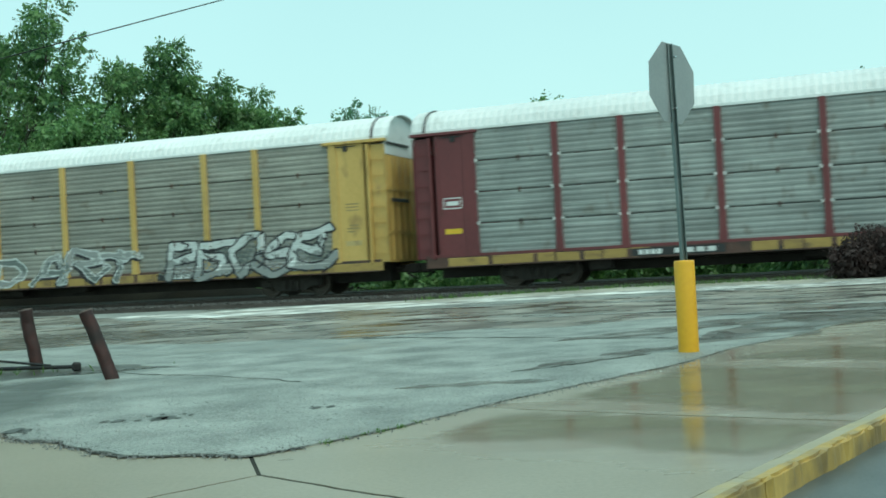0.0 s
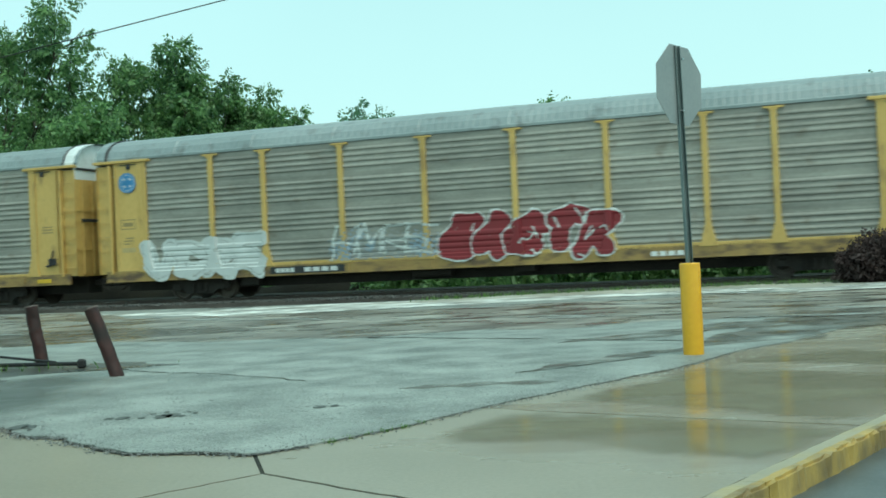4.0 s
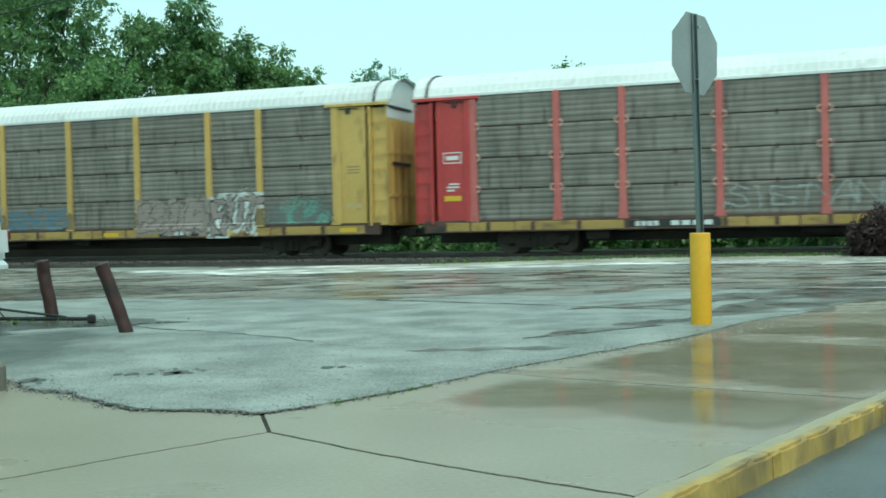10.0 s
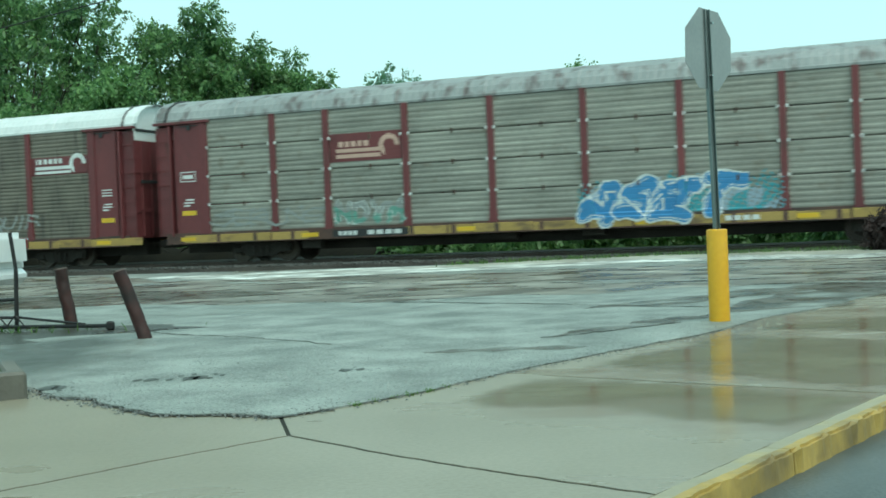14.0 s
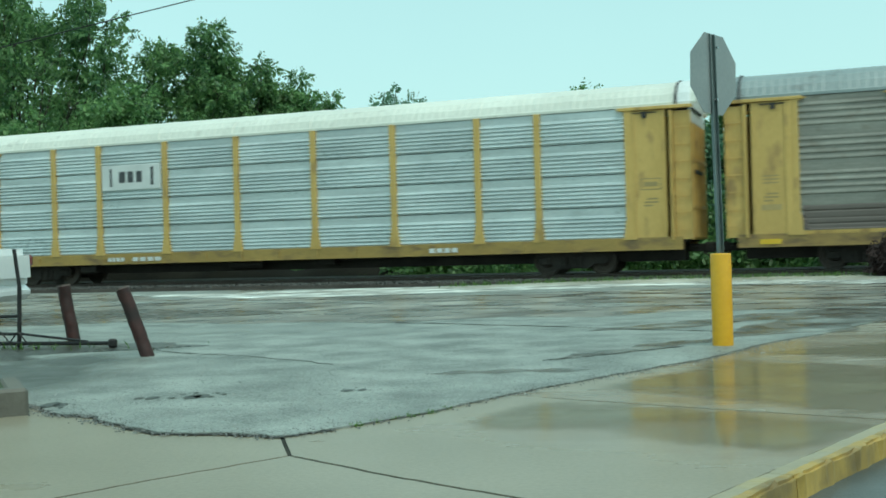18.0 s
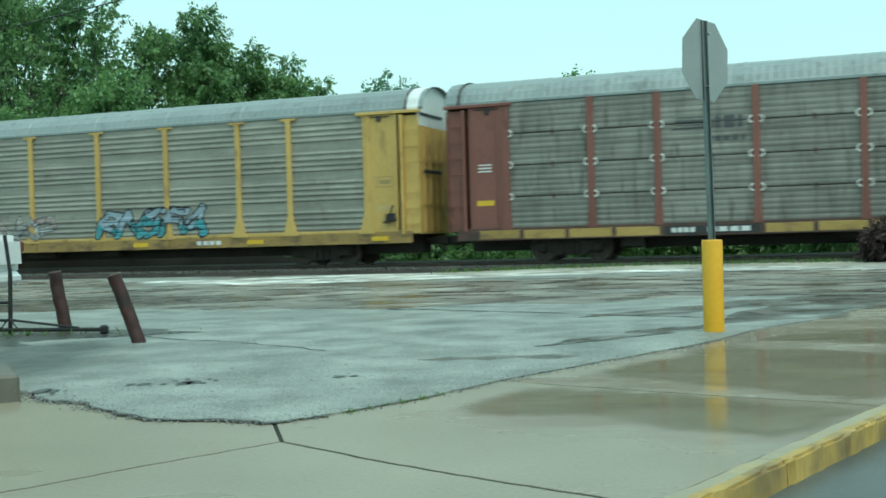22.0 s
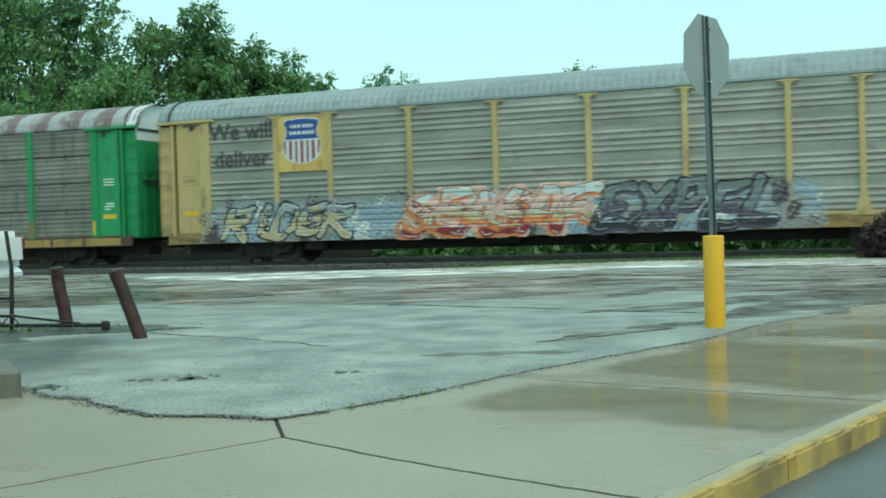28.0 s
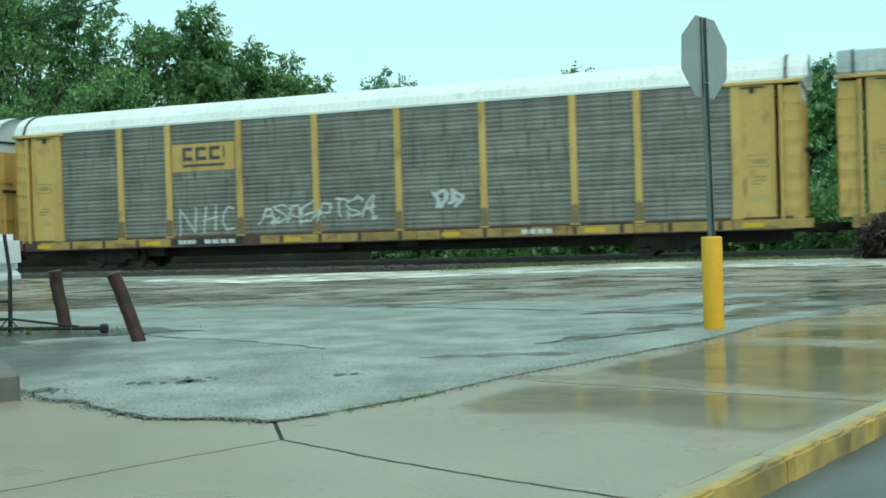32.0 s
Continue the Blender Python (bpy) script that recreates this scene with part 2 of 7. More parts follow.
M = {}
M["silver"] = surface("galvanised_steel", lin(0.42, 0.48, 0.485), lin(0.61, 0.67, 0.67), (0.26, 0.4), 0.2, 14, 0.8, 0.1, (0.5, 1, 1.2), lin(0.40, 0.45, 0.445), 0.66, bands=0.12)
M["grey"] = surface("weathered_steel_grey", lin(0.214, 0.211, 0.183), lin(0.35, 0.345, 0.303), (0.5, 0.7), 0.1, 14, 0.9, 0.15, (0.7, 1, 0.9), lin(0.19, 0.165, 0.13), 0.66, bands=0.22)
M["pale"] = surface("pale_steel_grey", lin(0.228, 0.226, 0.194), lin(0.356, 0.352, 0.306), (0.5, 0.7), 0.12, 14, 0.9, 0.15, (0.7, 1, 0.9), lin(0.195, 0.17, 0.135), 0.67, bands=0.22)
M["taupe"] = surface("sooty_steel_taupe", lin(0.143, 0.134, 0.117), lin(0.26, 0.243, 0.211), (0.55, 0.75), 0.05, 14, 0.9, 0.15, (2.5, 1, 0.35), lin(0.101, 0.0891, 0.0778), 0.6, bands=0.24)
M["olive"] = surface("sooty_steel_olive", lin(0.141, 0.143, 0.12), lin(0.24, 0.235, 0.201), (0.55, 0.75), 0.05, 14, 0.9, 0.15, (2.5, 1, 0.35), lin(0.106, 0.102, 0.0846), 0.6, bands=0.24)
M["frost"] = surface("frosty_steel_grey", lin(0.21, 0.232, 0.222), lin(0.325, 0.352, 0.338), (0.5, 0.7), 0.15, 14, 0.9, 0.15, (1.2, 1, 0.6), lin(0.17, 0.16, 0.135), 0.64, bands=0.26)
M["dusk"] = surface("dull_steel_dusk", lin(0.148, 0.15, 0.133), lin(0.255, 0.255, 0.23), (0.5, 0.7), 0.08, 14, 0.9, 0.15, (2.5, 1, 0.35), lin(0.12, 0.112, 0.095), 0.6, bands=0.24)
M["umber"] = surface("sooty_steel_umber", lin(0.118, 0.106, 0.0852), lin(0.206, 0.185, 0.151), (0.55, 0.75), 0.05, 14, 0.9, 0.15, (2.5, 1, 0.35), lin(0.084, 0.0744, 0.0624), 0.6, bands=0.2)
M["yellow"] = surface("yellow_rack_paint", lin(0.52, 0.33, 0.092), lin(0.67, 0.455, 0.15), (0.4, 0.6), 0, 12, 0.7, 0.1, (1, 1, 0.5), lin(0.33, 0.205, 0.075), 0.62)
M["amber"] = surface("amber_rack_paint", lin(0.58, 0.345, 0.07), lin(0.74, 0.48, 0.125), (0.4, 0.6), 0, 12, 0.7, 0.1, (1, 1, 0.5), lin(0.36, 0.215, 0.07), 0.64)
M["salmon_red"] = surface("sun_faded_red_paint", lin(0.44, 0.10, 0.095), lin(0.60, 0.18, 0.16), (0.45, 0.65), 0, 12, 0.7, 0.1, (1, 1, 0.5), lin(0.30, 0.09, 0.075), 0.62)
M["gable_tan"] = surface("dirt_brown_gable", lin(0.26, 0.23, 0.155), lin(0.37, 0.33, 0.23), (0.5, 0.7), 0, 12, 0.7, 0.1)
M["buff"] = surface("faded_yellow_paint", lin(0.44, 0.315, 0.125), lin(0.57, 0.43, 0.2), (0.45, 0.65), 0, 12, 0.7, 0.1, (1, 1, 0.5), lin(0.30, 0.21, 0.10), 0.62)
M["maroon"] = surface("maroon_rack_paint", lin(0.118, 0.0265, 0.031), lin(0.19, 0.048, 0.051), (0.45, 0.65), 0, 12, 0.7, 0.1, (1, 1, 0.5), lin(0.088, 0.035, 0.031), 0.64)
M["red"] = surface("bright_red_paint", lin(0.42, 0.035, 0.04), lin(0.58, 0.075, 0.07), (0.4, 0.6), 0, 12, 0.7, 0.1, (1, 1, 0.5), lin(0.28, 0.06, 0.05), 0.64)
M["brownred"] = surface("oxide_red_paint", lin(0.168, 0.06, 0.047), lin(0.25, 0.097, 0.076), (0.45, 0.65), 0, 12, 0.7, 0.1, (1, 1, 0.5), lin(0.121, 0.0473, 0.0338), 0.64)
M["green"] = surface("railway_green_paint", lin(0.0144, 0.204, 0.066), lin(0.036, 0.324, 0.114), (0.4, 0.6), 0, 12, 0.7, 0.1, (1, 1, 0.5), lin(0.036, 0.12, 0.048), 0.66)
M["roof_white"] = surface("white_roof_sheet", lin(0.62, 0.67, 0.66), lin(0.80, 0.84, 0.83), (0.35, 0.5), 0, 10, 0.35, 0.1, (1, 1, 1), lin(0.55, 0.58, 0.56), 0.64)
M["roof_cream"] = surface("cream_roof_sheet", lin(0.62, 0.63, 0.56), lin(0.78, 0.80, 0.72), (0.35, 0.5), 0, 10, 0.35, 0.1, (1, 1, 1), lin(0.5, 0.5, 0.44), 0.68)
M["roof_grey"] = surface("grey_roof_sheet", lin(0.224, 0.27, 0.27), lin(0.326, 0.377, 0.377), (0.35, 0.5), 0.2, 10, 0.35, 0.1, (1, 1, 1), lin(0.184, 0.204, 0.199), 0.62)
M["roof_mottled"] = surface("stain_mottled_roof_sheet", lin(0.22, 0.235, 0.23), lin(0.35, 0.37, 0.365), (0.4, 0.55), 0.1, 10, 0.5, 0.1, (1.2, 1, 0.5), lin(0.13, 0.105, 0.10), 0.56)
M["sill"] = surface("dirty_yellow_sill", lin(0.33, 0.215, 0.062), lin(0.48, 0.325, 0.10), (0.5, 0.7), 0, 9, 0.5, 0.12, (0.6, 1, 1.4), lin(0.19, 0.125, 0.06), 0.58)
M["sill_brown"] = surface("rust_stained_sill", lin(0.27, 0.17, 0.06), lin(0.42, 0.28, 0.095), (0.5, 0.7), 0, 9, 0.5, 0.12, (0.6, 1, 1.4), lin(0.13, 0.085, 0.05), 0.54)
M["sill_dark"] = surface("dirty_brown_sill", lin(0.07, 0.035, 0.03), lin(0.13, 0.07, 0.05), (0.5, 0.7), 0, 9, 0.5, 0.12, (0.6, 1, 1), lin(0.04, 0.03, 0.028), 0.56)
M["reflex"] = surface("reflective_yellow_tape", lin(0.66, 0.40, 0.02), lin(0.76, 0.49, 0.04), (0.3, 0.4), 0, 30, 2, 0.0)
M["under"] = surface("sooty_underframe_steel", lin(0.034, 0.030, 0.027), lin(0.075, 0.065, 0.057), (0.6, 0.8), 0.1, 12, 1.0, 0.2, spec=0.12)
M["wheel"] = surface("rusty_wheel_steel", lin(0.05, 0.04, 0.033), lin(0.115, 0.088, 0.07), (0.5, 0.7), 0.2, 12, 1.5, 0.2)
M["black"] = surface("black_stencil_paint", lin(0.02, 0.02, 0.022), lin(0.035, 0.035, 0.037), (0.5, 0.6), 0, 20, 2, 0.0)
M["white"] = surface("white_stencil_paint", lin(0.62, 0.64, 0.63), lin(0.78, 0.8, 0.79), (0.5, 0.6), 0, 20, 1.5, 0.0)
M["navy"] = surface("blue_emblem_paint", lin(0.02, 0.06, 0.24), lin(0.03, 0.085, 0.33), (0.4, 0.5), 0, 20, 2, 0.0)
M["crimson"] = surface("red_emblem_paint", lin(0.20, 0.018, 0.028), lin(0.28, 0.03, 0.038), (0.4, 0.5), 0, 20, 2, 0.0)
M["teal"] = surface("teal_emblem_paint", lin(0.015, 0.09, 0.10), lin(0.025, 0.13, 0.14), (0.5, 0.6), 0, 20, 2, 0.0)
M["slate"] = surface("faded_dark_lettering", lin(0.045, 0.05, 0.055), lin(0.08, 0.085, 0.09), (0.5, 0.6), 0, 20, 2, 0.0)
for key, c in {"g_white": (0.66, 0.70, 0.69), "g_grey": (0.33, 0.35, 0.34), "g_black": (0.025, 0.025, 0.03), "g_red": (0.24, 0.022, 0.03), "g_blue": (0.05, 0.24, 0.5),
               "g_teal": (0.07, 0.34, 0.40), "g_mint": (0.16, 0.36, 0.30), "g_tan": (0.52, 0.42, 0.25), "g_orange": (0.62, 0.22, 0.07), "g_salmon": (0.68, 0.44, 0.36),
               "g_plum": (0.085, 0.07, 0.105), "g_sky": (0.33, 0.43, 0.52), "g_cream": (0.55, 0.49, 0.33), "g_moss": (0.17, 0.20, 0.19), "g_brown": (0.15, 0.125, 0.11), "g_denim": (0.07, 0.20, 0.33), "g_slate": (0.06, 0.13, 0.22), "g_rose": (0.36, 0.30, 0.28)}.items():
    M[key] = surface("spray_paint_" + key[2:], lin(*(v * 0.82 for v in c)), lin(*c), (0.5, 0.65), 0, 16, 2.2, 0.0)
M["sign_back"] = surface("bare_sign_aluminium", lin(0.26, 0.293, 0.293), lin(0.351, 0.384, 0.384), (0.4, 0.55), 0.35, 30, 2.0, 0.08)
M["post_steel"] = surface("dull_galvanised_post", lin(0.12, 0.16, 0.16), lin(0.19, 0.235, 0.23), (0.4, 0.6), 0.4, 40, 3.0, 0.1)
M["sleeve"] = surface("yellow_bollard_sleeve", lin(0.66, 0.32, 0.012), lin(0.76, 0.41, 0.022), (0.28, 0.4), 0, 20, 2.0, 0.05, grime=lin(0.4, 0.24, 0.04), grime_at=0.72)
M["rust"] = surface("rusty_red_pipe", lin(0.018, 0.0065, 0.0055), lin(0.062, 0.017, 0.013), (0.4, 0.6), 0.1, 25, 4.0, 0.3, grime=lin(0.012, 0.008, 0.007), grime_at=0.56)
M["cap"] = surface("worn_pipe_cap", lin(0.12, 0.09, 0.08), lin(0.22, 0.17, 0.15), (0.4, 0.6), 0.1, 25, 4.0, 0.2)
M["iron"] = surface("black_iron", lin(0.0099, 0.0099, 0.011), lin(0.0248, 0.022, 0.0209), (0.4, 0.6), 0.2, 25, 4.0, 0.2)
M["truck_white"] = surface("white_truck_paint", lin(0.80, 0.83, 0.83), lin(0.87, 0.89, 0.89), (0.12, 0.2), 0, 20, 0.6, 0.0, coat=0.6)
M["lamp_red"] = surface("red_lamp_lens", lin(0.11, 0.012, 0.014), lin(0.16, 0.02, 0.02), (0.08, 0.15), 0, 30, 3, 0.0, coat=0.8)
M["chrome"] = surface("dull_chrome", lin(0.45, 0.48, 0.48), lin(0.6, 0.63, 0.63), (0.15, 0.25), 0.9, 30, 3, 0.0)
M["tyre"] = surface("black_rubber", lin(0.015, 0.015, 0.016), lin(0.03, 0.03, 0.03), (0.6, 0.8), 0, 30, 3, 0.2)
M["glass"] = surface("dark_window_glass", lin(0.01, 0.013, 0.014), lin(0.016, 0.02, 0.02), (0.03, 0.06), 0, 10, 1, 0.0)
M["asphalt"] = wet_ground("wet_asphalt", lin(0.10, 0.113, 0.102), lin(0.385, 0.415, 0.38), 62, 0.3, 0.66, 0.5, 0.24, 0.42, wash=lin(0.175, 0.185, 0.165), east=-0.05, stretch=(0.8, 0.9, 1))
M["concrete"] = wet_ground("wet_concrete", lin(0.243, 0.214, 0.157), lin(0.322, 0.287, 0.218), 40, 0.7, 0.53, 0.3, 0.155, 0.14, wash=lin(0.25, 0.207, 0.145), east=0.11, stretch=(0.6, 1.3, 1), own=True)
M["road"] = wet_ground("wet_road_asphalt", lin(0.05, 0.06, 0.06), lin(0.13, 0.15, 0.15), 60, 0.4, 0.58, 0.38, 0.1, 0.4)
M["stream"] = stream_water("muddy_rain_water", lin(0.31, 0.295, 0.255), 0.85, (0.5, 0.75, 1), 0.7, lin(0.10, 0.086, 0.068), rough=0.16, fine_by=2.2)
M["puddle"] = broken(stream_water("shallow_muddy_puddle", lin(0.14, 0.128, 0.103), 1.0, (1, 1, 1), 0.3, rough=0.14, fine_by=2.2), 1.4, 0.42, (0.9, 1.0, 1), 0.15, 0.75)
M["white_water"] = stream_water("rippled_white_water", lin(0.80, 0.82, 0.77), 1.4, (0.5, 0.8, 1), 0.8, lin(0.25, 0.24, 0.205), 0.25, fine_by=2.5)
M["foam"] = broken(surface("pale_water_streak", lin(0.28, 0.30, 0.275), lin(0.46, 0.49, 0.46), (0.25, 0.45), 0, 12, 1.2, 0.4, by_random=False), 2.2, 0.46, (0.5, 3.5, 1))
M["washed"] = surface("washed_pale_gravel", lin(0.25, 0.24, 0.19), lin(0.58, 0.57, 0.49), (0.4, 0.6), 0, 10, 0.5, 0.6, by_random=False, bump_dist=0.03)
M["bright_streak"] = broken(surface("white_water_streak", lin(0.55, 0.58, 0.55), lin(0.78, 0.8, 0.77), (0.2, 0.4), 0, 12, 1.5, 0.4, by_random=False), 2.6, 0.4, (0.7, 2.5, 1))
M["soil"] = surface("grassy_soil", lin(0.03, 0.045, 0.018), lin(0.07, 0.10, 0.035), (0.8, 0.95), 0, 9, 0.25, 0.5, by_random=False)
M["ballast"] = surface("track_ballast", lin(0.025, 0.0235, 0.021), lin(0.081, 0.0765, 0.068), (0.6, 0.8), 0, 14, 0.6, 0.9, by_random=False, bump_dist=0.04, spec=0.12)
M["tie"] = surface("creosoted_timber", lin(0.025, 0.02, 0.017), lin(0.055, 0.045, 0.036), (0.6, 0.8), 0, 14, 1, 0.4)
M["rail"] = surface("rusty_rail_steel", lin(0.05, 0.035, 0.028), lin(0.10, 0.07, 0.055), (0.4, 0.6), 0.4, 20, 1, 0.1)
M["rail_top"] = surface("polished_rail_head", lin(0.35, 0.36, 0.36), lin(0.5, 0.5, 0.5), (0.15, 0.25), 0.9, 20, 1, 0.0)
M["kerb_yellow"] = surface("worn_yellow_kerb_paint", lin(0.33, 0.217, 0.051), lin(0.56, 0.385, 0.112), (0.35, 0.6), 0, 25, 5.0, 0.4, grime=lin(0.22, 0.158, 0.064), grime_at=0.5, by_random=False)
M["kerb_stone"] = surface("grey_kerb_concrete", lin(0.095, 0.088, 0.072), lin(0.16, 0.15, 0.125), (0.5, 0.7), 0, 25, 3.0, 0.4, by_random=False)
M["joint"] = surface("dark_joint_dirt", lin(0.022, 0.023, 0.02), lin(0.06, 0.061, 0.052), (0.8, 0.95), 0, 30, 3.0, 0.4, by_random=False, spec=0.1)
M["gravel"] = surface("loose_gravel", lin(0.07, 0.075, 0.07), lin(0.2, 0.21, 0.2), (0.4, 0.6), 0, 40, 8.0, 0.2, by_random=False)
M["chips"] = surface("pale_stone_chips", lin(0.158, 0.173, 0.162), lin(0.36, 0.382, 0.36), (0.3, 0.5), 0, 3, 6.0, 0.0, by_random=False)
# near-black colour puts the shade under the train into the bank
M["bank"] = surface("shade_black_bank", lin(0.009, 0.0083, 0.0067), lin(0.026, 0.025, 0.0175), (0.8, 0.95), 0, 9, 0.6, 0.6, by_random=False, bump_dist=0.05, spec=0.12)
# olive brown of the reflected train is put into the film's base colour
M["film"] = thinning(broken(surface("rain_film_on_concrete", lin(0.2, 0.174, 0.1), lin(0.272, 0.24, 0.147), (0.08, 0.16), 0, 9, 0.6, 0.03, by_random=False), 1.1, 0.38, (0.8, 1.1, 1), 0.2, 0.85))
M["dark_lot"] = thinning(broken(surface("darkened_asphalt", lin(0.06, 0.068, 0.06), lin(0.14, 0.155, 0.138), (0.3, 0.5), 0, 40, 1.5, 0.3, by_random=False), 1.1, 0.36, (1, 1, 1), 0.16, 0.75))
M["kerb_worn"] = surface("paint_worn_off_kerb_top", lin(0.29, 0.255, 0.17), lin(0.40, 0.355, 0.24), (0.35, 0.6), 0, 25, 4.0, 0.4, grime=lin(0.45, 0.35, 0.14), grime_at=0.56, by_random=False)
M["mud"] = broken(surface("wet_dark_mud", lin(0.03, 0.0288, 0.024), lin(0.078, 0.078, 0.066), (0.2, 0.45), 0, 14, 0.7, 0.5, by_random=False), 0.8, 0.36, (0.5, 1.3, 1))
M["hole"] = surface("wet_pothole_bottom", lin(0.05, 0.056, 0.05), lin(0.11, 0.12, 0.108), (0.5, 0.7), 0, 30, 6.0, 0.5, by_random=False)
M["ballast_stone"] = surface("dark_ballast_stone", lin(0.03, 0.03, 0.028), lin(0.15, 0.15, 0.142), (0.4, 0.6), 0, 40, 8.0, 0.2, by_random=False, spec=0.12)
M["faint"] = surface("faded_brown_stencil", lin(0.30, 0.22, 0.09), lin(0.38, 0.28, 0.12), (0.5, 0.6), 0, 20, 2, 0.0)
M["foot_rust"] = surface("rusted_post_foot", lin(0.20, 0.095, 0.035), lin(0.33, 0.17, 0.06), (0.6, 0.8), 0, 14, 2.0, 0.2)
M["foot_dirt"] = surface("mud_caked_post_foot", lin(0.17, 0.125, 0.065), lin(0.29, 0.215, 0.11), (0.6, 0.8), 0, 14, 2.0, 0.2)
M["slogan_old"] = surface("sun_bleached_lettering", lin(0.085, 0.09, 0.085), lin(0.135, 0.14, 0.132), (0.5, 0.6), 0, 20, 2, 0.0)
M["bark"] = surface("dark_bark", lin(0.039, 0.0351, 0.0273), lin(0.0975, 0.0839, 0.0644), (0.7, 0.9), 0, 8, 1.5, 0.6, (1, 1, 0.3))
# lifted dark ends put haze into the leaf colours, bluest in the far thicket
M["leaf"] = leaf_material("broad_leaf_green", lin(0.047, 0.125, 0.054), lin(0.225, 0.405, 0.14))
M["leaf_light"] = leaf_material("bright_leaf_green", lin(0.062, 0.155, 0.06), lin(0.245, 0.43, 0.15))
M["leaf_far"] = leaf_material("far_haze_leaf_green", lin(0.0646, 0.168, 0.101), lin(0.198, 0.366, 0.212))
M["grass"] = leaf_material("grass_green", lin(0.042, 0.112, 0.021), lin(0.168, 0.308, 0.063))
M["twig"] = surface("dark_red_twigs", lin(0.02, 0.013, 0.012), lin(0.055, 0.03, 0.027), (0.7, 0.9), 0, 20, 3.0, 0.2, by_random=False)
M["wire"] = surface("black_cable", lin(0.012, 0.012, 0.013), lin(0.02, 0.02, 0.021), (0.5, 0.6), 0, 20, 3.0, 0.0)


def striped(m, period, colour):
    """Rust that starts at each sheet joint of a roof and thins out along the sheet."""
    n, l = m.node_tree.nodes, m.node_tree.links
    p = n["Principled BSDF"]
    base = p.inputs["Base Color"].links[0].from_socket
    tc, sx, fr, nz_, ad, rp, mx = (n.new("ShaderNode" + k) for k in ("TexCoord", "SeparateXYZ", "Math", "TexNoise", "Math", "MapRange", "MixRGB"))
    l.new(tc.outputs["Object"], sx.inputs[0])
    dv = n.new("ShaderNodeMath")
    dv.operation, dv.inputs[1].default_value = "DIVIDE", period
    l.new(sx.outputs["X"], dv.inputs[0])
    fr.operation = "FRACT"
    l.new(dv.outputs[0], fr.inputs[0])
    nz_.inputs["Scale"].default_value, nz_.inputs["Detail"].default_value = 2.6, 5.0
    l.new(tc.outputs["Object"], nz_.inputs["Vector"])
    ad.operation, ad.inputs[1].default_value = "MULTIPLY_ADD", 1.3
    l.new(nz_.outputs["Fac"], ad.inputs[0])
    l.new(fr.outputs[0], ad.inputs[2])
    rp.inputs["From Min"].default_value, rp.inputs["From Max"].default_value = 1.05, 1.35
    rp.inputs["To Max"].default_value = 0.85
    l.new(ad.outputs[0], rp.inputs["Value"])
    l.new(rp.outputs[0], mx.inputs[0])
    l.new(base, mx.inputs[1])
    mx.inputs[2].default_value = colour
    l.new(mx.outputs[0], p.inputs["Base Color"])
    return m


M["roof_stain"] = striped(surface("rust_stained_roof_sheet", lin(0.25, 0.26, 0.26), lin(0.36, 0.37, 0.365), (0.45, 0.6), 0, 6, 0.9, 0.1, (1, 1, 1), lin(0.2, 0.18, 0.17), 0.6), 1.42, lin(0.135, 0.085, 0.082))


# ---- mesh helpers ----
def mesh_of(name, verts, faces, mats=None, smooth=False):
    me = bpy.data.meshes.new(name)
    me.from_pydata(verts, [], faces)
    if mats is not None:
        me.polygons.foreach_set("material_index", mats)
    if smooth:
        me.polygons.foreach_set("use_smooth", [True] * len(faces))
    me.update()
    return me


def bm_mesh(name, bm, smooth=False):
    me = bpy.data.meshes.new(name)
    bm.to_mesh(me)
    bm.free()
    if smooth:
        me.polygons.foreach_set("use_smooth", [True] * len(me.polygons))
    return me


def add_box(bm, x0, x1, y0, y1, z0, z1, bevel=0.0):
    m = Matrix.LocRotScale(((x0 + x1) / 2, (y0 + y1) / 2, (z0 + z1) / 2), None, (x1 - x0, y1 - y0, z1 - z0))
    v = bmesh.ops.create_cube(bm, size=1.0, matrix=m)["verts"]
    if bevel:
        e = list({e for a in v for e in a.link_edges})
        bmesh.ops.bevel(bm, geom=e, offset=bevel, segments=1, affect="EDGES")
    return v


def add_rod(bm, a, b, r, seg=8, r2=None, caps=True):
    a, b = Vector(a), Vector(b)
    q = (b - a).to_track_quat("Z", "Y")
    m = Matrix.LocRotScale((a + b) / 2, q, None)
    bmesh.ops.create_cone(bm, cap_ends=caps, segments=seg, radius1=r, radius2=r if r2 is None else r2, depth=(b - a).length, matrix=m)


def boxes(name, rows, bevel=0.0):
    bm = bmesh.new()
    for r in rows:
        add_box(bm, *r, bevel)
    return bm_mesh(name, bm)


def piece(name, me, mat, parent=None, label="", at=None):
    """ONE mesh object under a thing or part; the mesh may be shared, the material is the object's."""
    ob = new(name, me)
    if mat is not None:
        if not me.materials:
            me.materials.append(None)
        ob.material_slots[0].link = "OBJECT"
        ob.material_slots[0].material = mat
    ob.parent = parent
    if at is not None:
        ob.matrix_basis = at
    if label:
        ob["label"] = label
    return ob


def part(name, bm, material, parent=None, label="", smooth=False):
    return piece(name, bm_mesh(name, bm, smooth), material, parent, label)


def thing(name, m, label, category, group="", kind=""):
    ob = new(name)
    ob.empty_display_size = 0.2
    ob.matrix_basis = m
    return tagged(ob, label, category, group, kind)


# ---- plan of the place ----
HEADING = 18.936
TRACK = pose(0.493, 36.111, 0.09, 0, 0, -HEADING)
PITCH, HALF, SIDE = 28.56, 13.8, 1.52


def track_point(x, y, z=0.0):
    return TRACK @ Vector((x, y, z))


